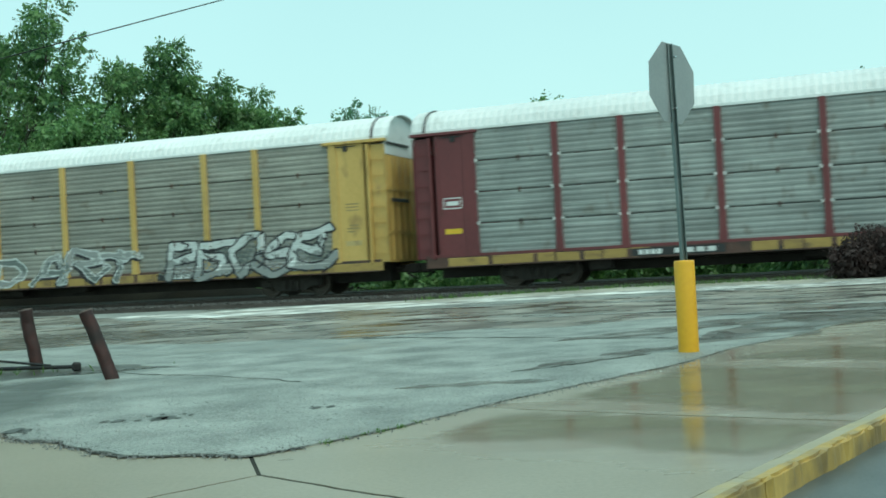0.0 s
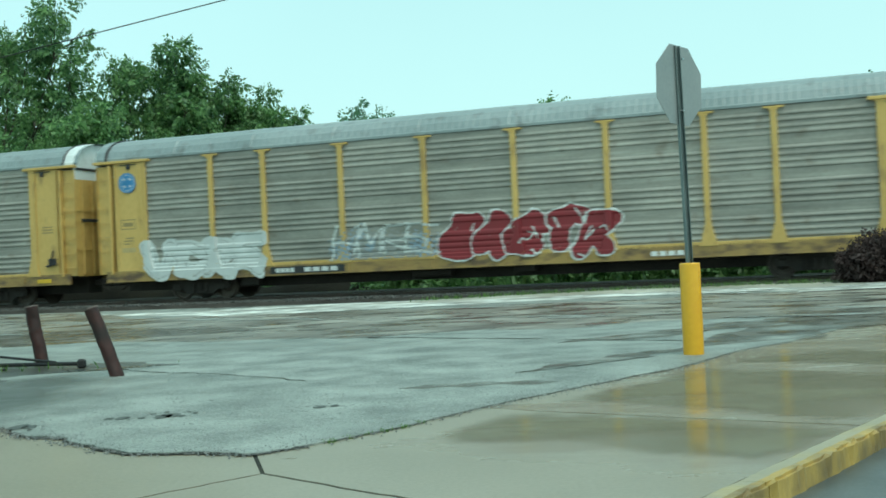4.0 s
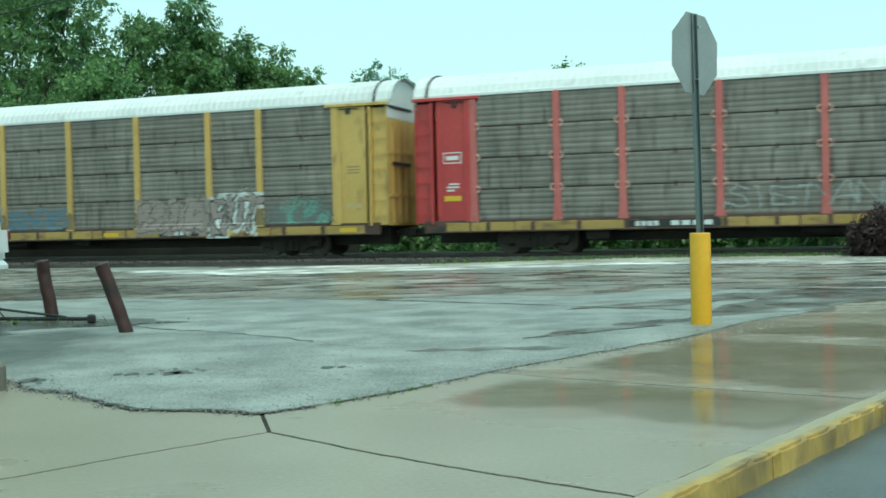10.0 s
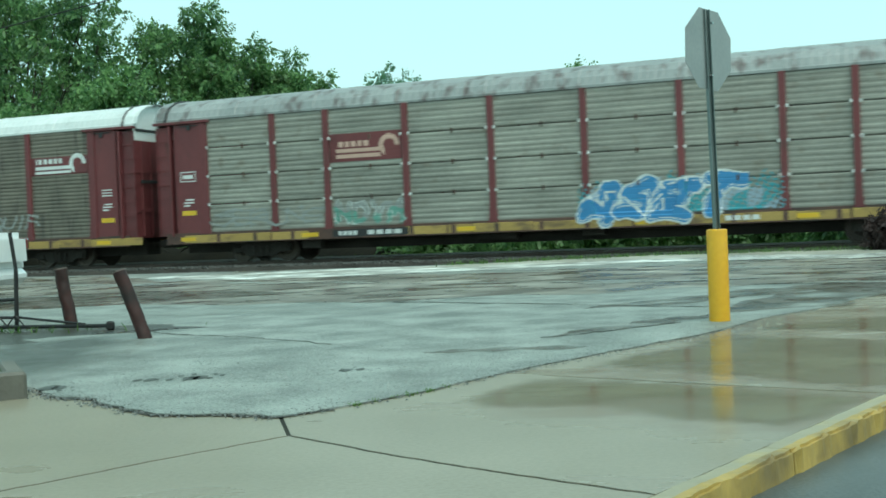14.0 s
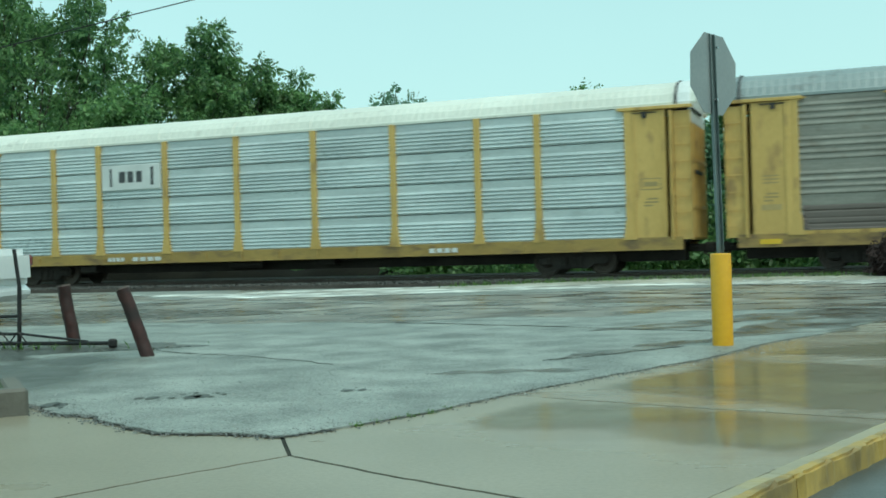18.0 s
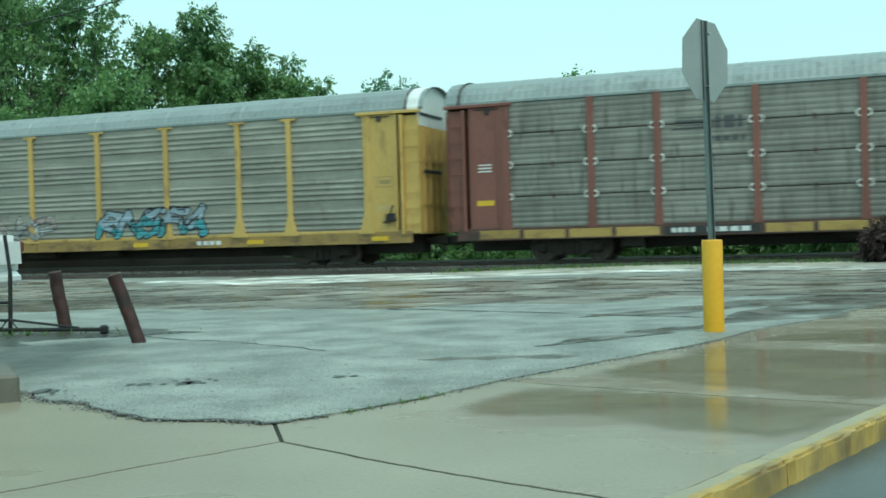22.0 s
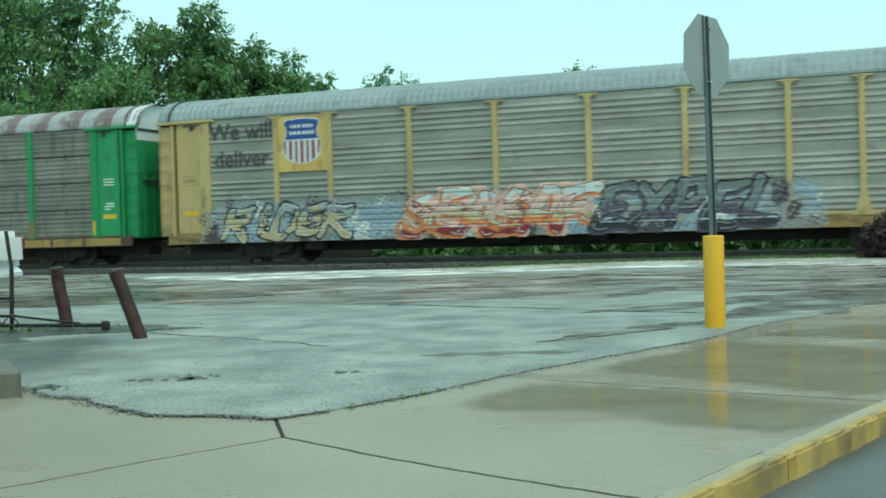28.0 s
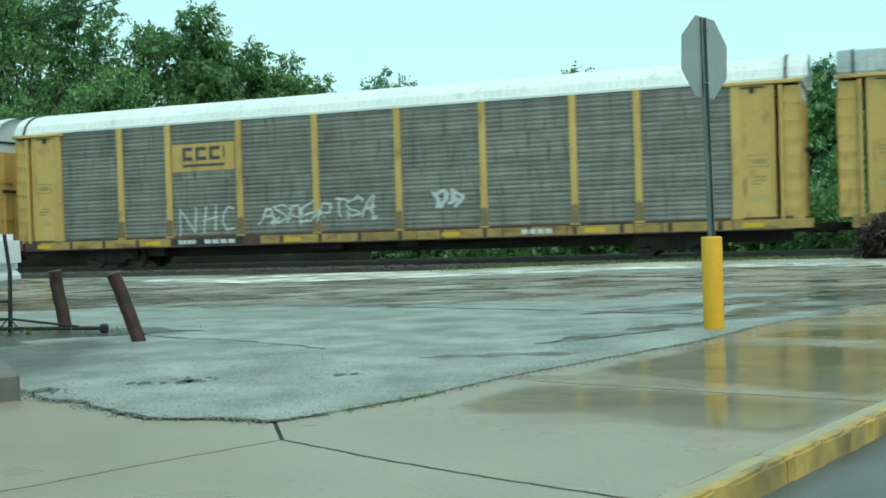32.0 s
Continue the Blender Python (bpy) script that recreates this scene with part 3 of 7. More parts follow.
def poly_slab(bm, pts, z0, z1):
    top = [bm.verts.new((x, y, z1)) for x, y in pts]
    low = [bm.verts.new((x, y, z0)) for x, y in pts]
    bm.faces.new(top)
    bm.faces.new(low[::-1])
    k = len(pts)
    for i in range(k):
        bm.faces.new((low[i], low[(i + 1) % k], top[(i + 1) % k], top[i]))
    bmesh.ops.recalc_face_normals(bm, faces=bm.faces)


def shrink(pts, by):
    """Pull each corner of an outline in, to leave a joint."""
    area = sum(a[0] * b[1] - b[0] * a[1] for a, b in zip(pts, pts[1:] + pts[:1]))
    sgn, out, k = (1 if area > 0 else -1), [], len(pts)
    for i in range(k):
        p, q, r = Vector(pts[i - 1]), Vector(pts[i]), Vector(pts[(i + 1) % k])
        a, b = (q - p).normalized(), (r - q).normalized()
        nrm = Vector((-(a.y + b.y), a.x + b.x)) * sgn
        out.append(tuple(q + nrm.normalized() * by) if nrm.length > 1e-6 else tuple(q))
    return out


def wander(a, b, n, amp, seed):
    """A cracked line from a to b."""
    rng = random.Random(seed)
    out = []
    for i in range(n):
        k = i / n
        j = amp * (0 if i == 0 else 1)
        out.append((a[0] + (b[0] - a[0]) * k + rng.uniform(-j, j), a[1] + (b[1] - a[1]) * k + rng.uniform(-j, j)))
    return out


def line(pts, n, amp, seed):
    out = []
    for i, (a, b) in enumerate(zip(pts, pts[1:])):
        out += wander(a, b, n, amp, seed + i)
    return out + [pts[-1]]


# ---- ground, lot, road, track bed ----
bm = bmesh.new()
add_box(bm, -1500, 1500, -1500, 1500, -1.2, -0.52)
tagged(part("ground", bm, M["soil"]), "grassy soil that reaches the horizon", "ground", kind="structure")

TORN = line([(-3.14, 7.56), (-2.78, 7.08), (-2.5, 6.96), (-2.26, 6.62), (-1.87, 6.24), (-1.36, 6.12), (-1.12, 6.02), (-0.84, 6.24), (-0.35, 6.77),
             (0.15, 7.5), (0.81, 8.3), (1.31, 8.86), (1.96, 9.64), (2.69, 10.75), (3.48, 11.6), (4.84, 13.47), (8.2, 17.4)], 5, 0.022, 11)
LOT_EDGE = lambda x: -7.3 + 4.2 / (1 + math.exp(-(x - 3.0) * 0.7)) + 0.3 * noise.noise(Vector((x * 0.5, 2.2, 0)))
lot_rim = [track_point(45 - i, LOT_EDGE(45 - i)) for i in range(121)]
bm = bmesh.new()
poly_slab(bm, [(-70, 7.7), (-4.2, 7.62)] + TORN + [(30, 26)] + [(p.x, p.y) for p in lot_rim], -0.5, 0.010)
lot = tagged(part("lot_asphalt", bm, M["asphalt"]), "wet cracked asphalt lot with puddles", "asphalt", kind="structure")

# concrete apron: slabs with open joints
KU = Vector((0.608, 0.794))
KN = Vector((0.794, -0.608))
K0 = Vector((0.75, 3.985))
kp = lambda s, off=0.138: tuple(K0 + KU * s - KN * off)
J0, J1 = (-1.12, 6.02), (-0.98, 5.46)
crack_l = line([J1, (-1.46, 5.0), (-2.0, 4.43), (-4.6, 1.9)], 9, 0.007, 31)
crack_r = line([J1, (-0.42, 4.9), (0.07, 4.47), kp(-0.047)], 9, 0.006, 41)
i_j0 = min(range(len(TORN)), key=lambda i: (Vector(TORN[i]) - Vector(J0)).length)
near = lambda p: min(range(len(TORN)), key=lambda i: (Vector(TORN[i]) - Vector(p)).length)
j2a, j2b = (0.15, 7.5), kp(2.578)
j3a, j3b = (1.96, 9.64), kp(5.02)
i2, i3 = near(j2a), near(j3a)
under = lambda pts: [(x - 0.05, y + 0.12) for x, y in pts]
SLABS = [
    [(-4.2, 7.7)] + under(TORN[:i_j0 + 1]) + [J0, J1] + crack_l[1:] + [(-8.0, -0.5), (-7.25, 6.4)],
    crack_l[::-1] + crack_r[1:] + [kp(-5.2), kp(-9.6), (-8.0, -0.5)],
    crack_r[::-1] + [J0] + under(TORN[i_j0:i2 + 1]) + line([j2a, (1.41, 6.63), j2b], 4, 0.006, 51)[1:],
    line([j2b, (1.41, 6.63), j2a], 4, 0.006, 51) + under(TORN[i2:i3 + 1]) + line([j3a, (2.9, 8.8), j3b], 4, 0.006, 61)[1:],
    line([j3b, (2.9, 8.8), j3a], 4, 0.006, 61) + under(TORN[i3:]) + [kp(20.8)],
]
bm = bmesh.new()
poly_slab(bm, [(-8.5, -4), (-7, 8.3), (-3, 8), (-1.1, 6.6), (2.0, 10.2), (8, 17.8), kp(20.9, 0.14), kp(-5.3, 0.14), kp(-9.7, 0.14)], -0.14, -0.0055)
pavement = tagged(part("pavement", bm, M["joint"]), "wet concrete apron of cracked slabs with dark joints", "pavement", kind="structure")
for k, pts in enumerate(SLABS):
    bm = bmesh.new()
    poly_slab(bm, shrink(pts, 0.012), -0.12, -0.002 + 0.0005 * k)
    part("slab", bm, M["concrete"], pavement)

# kerb along the apron, with the lower road beyond it
kerb = thing("kerb", pose(K0.x, K0.y, 0, 0, 0, math.degrees(math.atan2(KU.y, KU.x))), "concrete kerb with worn yellow paint beside the road", "kerb", kind="structure")
for k in range(-6, 9):
    bm = bmesh.new()
    add_box(bm, k * 2.4 + 0.9, k * 2.4 + 3.292, -0.005, 0.055, -0.13, 0.010)
    bmesh.ops.subdivide_edges(bm, edges=[e for e in bm.edges if abs(e.verts[0].co.x - e.verts[1].co.x) > 1], cuts=56)
    for v in bm.verts:
        if v.co.z > 0:
            v.co.z += noise.noise(v.co * 3.1) * 0.006 + noise.noise(v.co * 17) * 0.005
            if v.co.y < 0.02:
                v.co.y += noise.noise(v.co * 4.3 + Vector((9, 0, 0))) * 0.010 + max(0, noise.noise(v.co * 13)) * 0.016
        elif v.co.y < 0.02:
            v.co.y += noise.noise(v.co * 9) * 0.012
    bmesh.ops.bevel(bm, geom=[e for e in bm.edges if all(v.co.z > 0 and v.co.y < 0.03 for v in e.verts)], offset=0.014, segments=2, affect="EDGES")
    part("kerb_stone", bm, M["kerb_yellow"], kerb)
    bm = bmesh.new()
    add_box(bm, k * 2.4 + 0.9, k * 2.4 + 3.292, 0.056, 0.132, -0.13, 0.009)
    bmesh.ops.subdivide_edges(bm, edges=[e for e in bm.edges if abs(e.verts[0].co.x - e.verts[1].co.x) > 1], cuts=40)
    for v in bm.verts:
        if v.co.z > 0:
            v.co.z += noise.noise(v.co * 3.1) * 0.004 + noise.noise(v.co * 17) * 0.003
            if v.co.y > 0.1:
                v.co.y += noise.noise(v.co * 5) * 0.006
                v.co.z -= 0.004
    part("kerb_back", bm, M["kerb_worn"], kerb, "kerb top with the paint worn off")
bm = bmesh.new()
a, b = K0 - KU * 13.4, K0 + KU * 22.4
poly_slab(bm, [(a.x, a.y), (b.x, b.y), (60, 30), (60, -30), (a.x, -30)], -0.15, -0.10)
tagged(part("road", bm, M["road"]), "wet dark asphalt road below the kerb", "road", kind="structure")

# low kerbed island
island = thing("traffic_island", pose(-2.98, 7.12, 0, 0, 0, 27), "grey concrete kerbed island with grass on it", "island", kind="structure")
bm = bmesh.new()
add_box(bm, -0.62, 0.0, -0.02, 0.12, -0.05, 0.175, 0.02)
part("kerb_stone", bm, M["kerb_stone"], island)
bm = bmesh.new()
add_box(bm, -2.6, -0.63, -0.02, 0.12, -0.05, 0.172, 0.02)
part("kerb_stone", bm, M["kerb_stone"], island)
bm = bmesh.new()
add_box(bm, -0.13, -0.002, 0.125, 0.85, -0.05, 0.17, 0.02)
part("kerb_stone", bm, M["kerb_stone"], island)
bm = bmesh.new()
add_box(bm, -2.6, -0.135, 0.125, 0.85, -0.05, 0.166)
part("earth", bm, M["soil"], island)

# standing and running rain water across the lot
def water_sheet(name, near_pts, far_pts, z, mat, label):
    bm = bmesh.new()
    a = [bm.verts.new((x, y, z)) for x, y in near_pts]
    b = [bm.verts.new((x, y, z)) for x, y in far_pts]
    for i in range(len(a) - 1):
        bm.faces.new((a[i], a[i + 1], b[i + 1], b[i]))
    return tagged(part(name, bm, mat), label, "water", kind="structure")


rng = random.Random(5)
near_edge, far_edge = [], []
for i in range(90):
    x = -26 + i * 0.5
    y = 15.6 - 0.03 * x + 2.0 * noise.noise(Vector((x * 0.22, 3.3, 0))) + 0.9 * noise.noise(Vector((x * 0.9, 1.3, 0)))
    near_edge.append((x, max(y, 11.9 + max(0, x - 2.5) * 0.95)))
    q = track_point(x * 1.02, -12.3 + max(0, x - 3) * 0.45 + 4.2 * min(1, max(0, (-4 - x) / 5)))
    far_edge.append((q.x, q.y + 0.9 * noise.noise(Vector((x * 0.5, 7.7, 0)))))
water_sheet("rain_water", near_edge, far_edge, 0.0125, M["stream"], "muddy sheet of running rain water over asphalt")

# pale washed gravel shoulder between ballast and lot, and pale streaks over the water
def ribbon(name, x0, x1, y_of, w_of, z, mat, label, category, kind, step=0.25):
    bm = bmesh.new()
    prev = None
    x = x0
    while x <= x1:
        c, w = y_of(x), max(0.006, w_of(x))
        p, q = track_point(x, c - w), track_point(x, c + w)
        cur = (bm.verts.new((p.x, p.y, z)), bm.verts.new((q.x, q.y, z)))
        if prev:
            bm.faces.new((prev[0], prev[1], cur[1], cur[0]))
        prev = cur
        x += step
    return tagged(part(name, bm, mat), label, category, kind=kind)


nz = lambda x, s, k: noise.noise(Vector((x * s, k, 0.5)))
ribbon("gravel_shoulder", -1, 40, lambda x: LOT_EDGE(x) - 1.55, lambda x: (1.5 + 0.35 * nz(x, 0.7, 2)) * min(1, (x + 1) * 0.2), 0.0172, M["washed"], "pale washed gravel between ballast and asphalt", "gravel", "structure")
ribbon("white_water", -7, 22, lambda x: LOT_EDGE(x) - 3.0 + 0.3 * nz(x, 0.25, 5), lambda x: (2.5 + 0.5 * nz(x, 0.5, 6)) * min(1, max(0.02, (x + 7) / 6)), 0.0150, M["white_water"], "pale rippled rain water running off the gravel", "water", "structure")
# torn pale strips laid over the darker water as streaks
STREAKS = []
for k in range(24):
    y0 = -11.2 - 0.3 * k
    x0 = -22 + 3.1 * ((k * 7) % 13)
    ln = 2.5 + 0.9 * ((k * 5) % 7)
    STREAKS.append(ribbon("foam_line", x0, x0 + ln, lambda x, k=k, y0=y0: y0 + 1.1 * nz(x, 0.3, k * 3.1) + 0.35 * nz(x, 1.3, k), lambda x, k=k, a=x0, b=x0 + ln: (0.5 - 0.008 * k) * (0.4 + 1.2 * nz(x, 0.8, k * 1.7 + 9)) * min(1, (x - a) * 0.7, (b - x) * 0.7), 0.0185 + 0.0002 * k,
                       M["foam"], "pale streak drifting on the rain water", "foam", ""))

for k in range(12):
    x0 = 6.0 + 0.62 * ((k * 5) % 12)
    STREAKS.append(ribbon("foam_line", x0, x0 + 1.6 + 0.25 * (k % 4), lambda x, k=k: -4.6 - 0.42 * k + 0.9 * nz(x, 0.9, k * 2.3) + 0.3 * nz(x, 2.3, k), lambda x, k=k: 0.5 * (0.4 + 1.3 * nz(x, 1.4, k * 1.3 + 4)), 0.0256 + 0.0002 * k,
                       M["bright_streak"], "white streak lying on the rain water", "foam", "", 0.12))

track = thing("railway_track", TRACK, "railway track on dark ballast with rusty rails", "railway track", kind="structure")
bm = bmesh.new()
prof = [(-3.3, -0.64), (-2.0, -0.16), (-1.75, -0.12), (-1.3, -0.1), (1.3, -0.1), (1.75, 0.0), (2.3, 0.03), (3.3, -0.6)]
cols = []
for i in range(121):
    x = -150 + i * 2.2
    cols.append([bm.verts.new((x, y + 0.06 * noise.noise(Vector((x, y, 0))), z + 0.02 * noise.noise(Vector((x * 2, y, 4))))) for y, z in prof])
for a, b in zip(cols, cols[1:]):
    for j in range(len(prof) - 1):
        bm.faces.new((a[j], b[j], b[j + 1], a[j + 1]))
part("ballast_bed", bm, M["ballast"], track)
for y in (-0.7525, 0.7525):
    bm = bmesh.new()
    for w, z0, z1 in ((0.07, -0.172, -0.16), (0.009, -0.16, -0.04), (0.037, -0.04, 0.0)):
        add_box(bm, -150, 114, y - w, y + w, z0, z1)
    r_ob = part("rail", bm, M["rail"], track)
    bm = bmesh.new()
    add_box(bm, -150, 114, y - 0.03, y + 0.03, 0.0005, 0.003)
    part("rail_head", bm, M["rail_top"], r_ob, "polished rail head")
tie_mesh = boxes("tie", [(-0.11, 0.11, -1.3, 1.3, -0.24, -0.085)], 0.008)
for i in range(170):
    piece("tie", tie_mesh, M["tie"], track, at=pose(-48 + i * 0.53, 0, 0, 0, 0, random.uniform(-1, 1)))


# bank added behind the track to fill the gap under the train with shade
bm = bmesh.new()
cols = []
for i in range(101):
    x = -62 + i * 0.6
    h = min(1.0, (-4.0 - x) * 0.3 + 0.02) * (0.95 + 0.35 * nz(x, 0.35, 8) + 0.2 * nz(x, 1.7, 3))
    cols.append([bm.verts.new((*track_point(x, y + 0.25 * nz(x, 0.8, y))[:2], z)) for y, z in ((2.9, -0.52), (3.7, -0.45 + h * 0.75), (4.3, -0.4 + h * 1.15), (5.2, -0.4 + h), (6.4, -0.52))])
for a, b in zip(cols, cols[1:]):
    for j in range(4):
        bm.faces.new((a[j], b[j], b[j + 1], a[j + 1]))
tagged(part("earth_bank", bm, M["bank"], smooth=True), "added near-black bank that gives the shade under the train", "bank", kind="structure")

for k0, (cx, cy, rx, ry, z, mat, words) in enumerate(((-6.7, 11.95, 3.0, 1.15, 0.0138, "mud", "dark wet mud smeared over the asphalt"), (-8.6, 18.6, 4.4, 2.3, 0.0164, "puddle", "muddy brown water standing beside the lot"))):
    bm = bmesh.new()
    ring = []
    for i in range(60):
        a = i * math.tau / 60
        k = 1 + 0.35 * nz(math.cos(a) * 2, 1.0, math.sin(a) * 2 + k0) + 0.15 * nz(math.cos(a) * 6, 1.0, math.sin(a) * 6 + k0)
        ring.append(bm.verts.new((cx + rx * k * math.cos(a), cy + ry * k * math.sin(a), z)))
    bm.faces.new(ring)
    tagged(part("mud" if k0 == 0 else "puddle", bm, M[mat]), words, "mud" if k0 == 0 else "puddle", kind="structure")


for k, (a, b, w0, w1) in enumerate((((0.5, 9.7), (2.4, 11.4), 0.05, 0.27), ((2.3, 11.15), (7.2, 16.9), 0.22, 1.3), ((-0.5, 8.84), (0.85, 8.86), 0.12, 0.1), ((1.2, 12.6), (5.2, 15.6), 0.2, 0.55))):
    a, b = Vector(a), Vector(b)
    side = Vector((a.y - b.y, b.x - a.x)).normalized()
    bm = bmesh.new()
    prev = None
    for i in range(61):
        u = i / 60
        w = (w0 + (w1 - w0) * u) * min(1, u * 6, (1 - u) * 6) * (1 + 0.6 * nz(u * 9, 1.0, k))
        c = a.lerp(b, u) + side * (0.25 * w1 + 0.08) * nz(u * 5, 1.0, k + 4)
        cur = (bm.verts.new((*(c - side * w), 0.0139 + 0.0001 * k)), bm.verts.new((*(c + side * w), 0.0139 + 0.0001 * k)))
        if prev:
            bm.faces.new((prev[0], cur[0], cur[1], prev[1]))
        prev = cur
    tagged(part("puddle", bm, M["puddle"]), "shallow muddy puddle on the asphalt lot", "puddle", kind="structure")


POOLS = [[(-0.2, 6.3), (-0.03, 6.72), (0.15, 6.97), (0.3, 7.25), (0.56, 7.2), (0.86, 7.0), (1.18, 6.78), (1.46, 6.56), (1.69, 6.36), (1.98, 6.16), (2.08, 5.98), (1.75, 5.5), (1.42, 5.17), (1.2, 5.37), (0.95, 5.48), (0.76, 5.7), (0.64, 5.92), (0.37, 5.97), (0.07, 6.08)],
         [(0.72, 7.72), (1.0, 8.15), (1.5, 8.67), (1.82, 9.3), (2.09, 9.46), (2.5, 9.1), (2.9, 8.76), (3.25, 8.4), (3.58, 8.08), (3.2, 7.5), (2.75, 6.95), (2.27, 6.28), (2.02, 6.36), (1.79, 6.6), (1.67, 6.86), (1.38, 7.12), (1.09, 7.38), (0.89, 7.5)],
         [(2.4, 9.9), (2.8, 10.2), (3.7, 10.6), (4.2, 9.6), (3.75, 8.85), (3.3, 9.14), (2.97, 9.42), (2.67, 9.68)]]


def film_of(rim, z, mat, label, rise=0.15, cell=0.06):
    """A thin sheet of water on a fine grid: nothing at its rim, full depth a little way in."""
    a, b = np.array(rim), np.array(rim[1:] + rim[:1])
    lo, hi = a.min(0), a.max(0)
    xs, ys = np.arange(lo[0], hi[0] + cell, cell), np.arange(lo[1], hi[1] + cell, cell)
    X, Y = np.meshgrid(xs, ys)
    best, inside = np.full(X.shape, 9.0), np.zeros(X.shape, bool)
    for (ax, ay), (bx, by) in zip(a, b):
        t = np.clip(((X - ax) * (bx - ax) + (Y - ay) * (by - ay)) / ((bx - ax) ** 2 + (by - ay) ** 2 + 1e-12), 0, 1)
        best = np.minimum(best, np.hypot(X - ax - t * (bx - ax), Y - ay - t * (by - ay)))
        inside ^= ((ay > Y) != (by > Y)) & (X < (bx - ax) * (Y - ay) / (by - ay + 1e-12) + ax)
    depth = np.where(inside, np.clip(best / rise, 0, 1), 0.0)
    w = X.shape[1]
    faces = [(j * w + i, j * w + i + 1, (j + 1) * w + i + 1, (j + 1) * w + i) for j in range(len(ys) - 1) for i in range(w - 1) if depth[j:j + 2, i:i + 2].max() > 0]
    used = sorted({v for f in faces for v in f})
    index = {v: k for k, v in enumerate(used)}
    flat = [(float(X.flat[v]), float(Y.flat[v]), z) for v in used]
    me = mesh_of("puddle", flat, [tuple(index[v] for v in f) for f in faces])
    me.attributes.new("thickness", "FLOAT", "POINT").data.foreach_set("value", [float(depth.flat[v]) for v in used])
    return tagged(piece("puddle", me, mat), label, "puddle", kind="structure")


for k, pts in enumerate(POOLS):
    film_of(line(pts + pts[:1], 8, 0.05, 90 + 30 * k)[:-1], 0.0016, M["film"], "thin film of rain water on the concrete apron, reflected brown put in its colour")
# darker patch of lot colour on the same grid, fading at its rim
film_of([(-4.1 + (1.0 + 0.15 * nz(a, 1.3, 2)) * math.cos(a), 9.4 + 2.2 * math.sin(a)) for a in (math.tau * i / 40 for i in range(40))], 0.0136, M["dark_lot"], "darker patch of the asphalt lot", 0.6, 0.15)


def stones(name, place, count, mat, size, seed, label, category):
    """Loose stones: small irregular tetra-like lumps."""
    rng = np.random.default_rng(seed)
    base = np.array([(1, 0, 0), (-0.6, 0.8, 0), (-0.5, -0.9, 0.1), (0.1, 0.1, 0.9), (0.7, 0.7, 0.4), (-0.4, 0, 0.6)])
    tri = [(0, 4, 3), (4, 1, 3), (1, 5, 3), (1, 2, 5), (5, 2, 3), (2, 0, 3), (0, 1, 4), (0, 2, 1)]
    vs, fs = [], []
    for i in range(count):
        c = np.array(place(rng))
        s = size * rng.uniform(0.5, 1.3) * (base + rng.normal(0, 0.15, base.shape))
        a = rng.uniform(0, 6.28)
        rot = np.array([[math.cos(a), -math.sin(a), 0], [math.sin(a), math.cos(a), 0], [0, 0, 1]])
        vs += [tuple(v) for v in s @ rot.T + c]
        fs += [tuple(i * 6 + k for k in f) for f in tri]
    ob = piece(name, mesh_of(name, vs, fs), mat)
    return tagged(ob, label, category, kind="stuff")


def on_bed(rng):
    y = rng.uniform(-2.9, -0.85)
    p = track_point(rng.uniform(-30, 30), y, -0.1 if y > -1.75 else -0.12 + (y + 1.75) * 0.36)
    return (p.x, p.y, p.z - 0.01)


stones("ballast_stones", on_bed, 7000, M["ballast_stone"], 0.045, 3, "coarse dark ballast stones along the rails", "gravel")


def at_toe(rng):
    p = track_point(rng.uniform(-26, 24), rng.normal(-3.35, 0.22), 0.0)
    return (p.x, p.y, -0.02 + 0.05 * rng.uniform(0, 1))


stones("ballast_toe", at_toe, 3200, M["ballast_stone"], 0.05, 8, "loose pale stones at the foot of the ballast", "gravel")


def on_torn(rng):
    p = TORN[rng.integers(0, 70)]
    return (p[0] + rng.normal(0, 0.06) - 0.02, p[1] + rng.normal(0, 0.07) + 0.03, 0.004)


stones("edge_gravel", on_torn, 2200, M["gravel"], 0.0085, 4, "crumbled asphalt gravel along the torn edge", "gravel")


def on_lot(rng):
    y = 6.2 + abs(rng.normal(0, 2.2))
    x = rng.uniform(-3.4, 3.2)
    while not (y > 6.15 + 1.05 * max(0, x + 0.95) * 1.02 and y > 6.15 - 0.62 * (x + 1.3)):
        y = 6.2 + abs(rng.normal(0, 2.4))
        x = rng.uniform(-3.4, 3.0)
    return (x, y, 0.008)


stones("lot_grit", on_lot, 8500, M["chips"], 0.007, 14, "pale grit standing out of the wet asphalt", "gravel")


def crack_strip(pts, width, seed, z=0.0145):
    """A dark open crack, laid as a thin sunken-looking ribbon with ragged sides."""
    rng = random.Random(seed)
    bm = bmesh.new()
    prev = None
    for i, (x, y) in enumerate(pts):
        w = width * rng.uniform(0.3, 1.0)
        cur = (bm.verts.new((x, y - w, z)), bm.verts.new((x, y + w, z)))
        if prev:
            bm.faces.new((prev[0], cur[0], cur[1], prev[1]))
        prev = cur
    return part("crack", bm, M["joint"], lot)


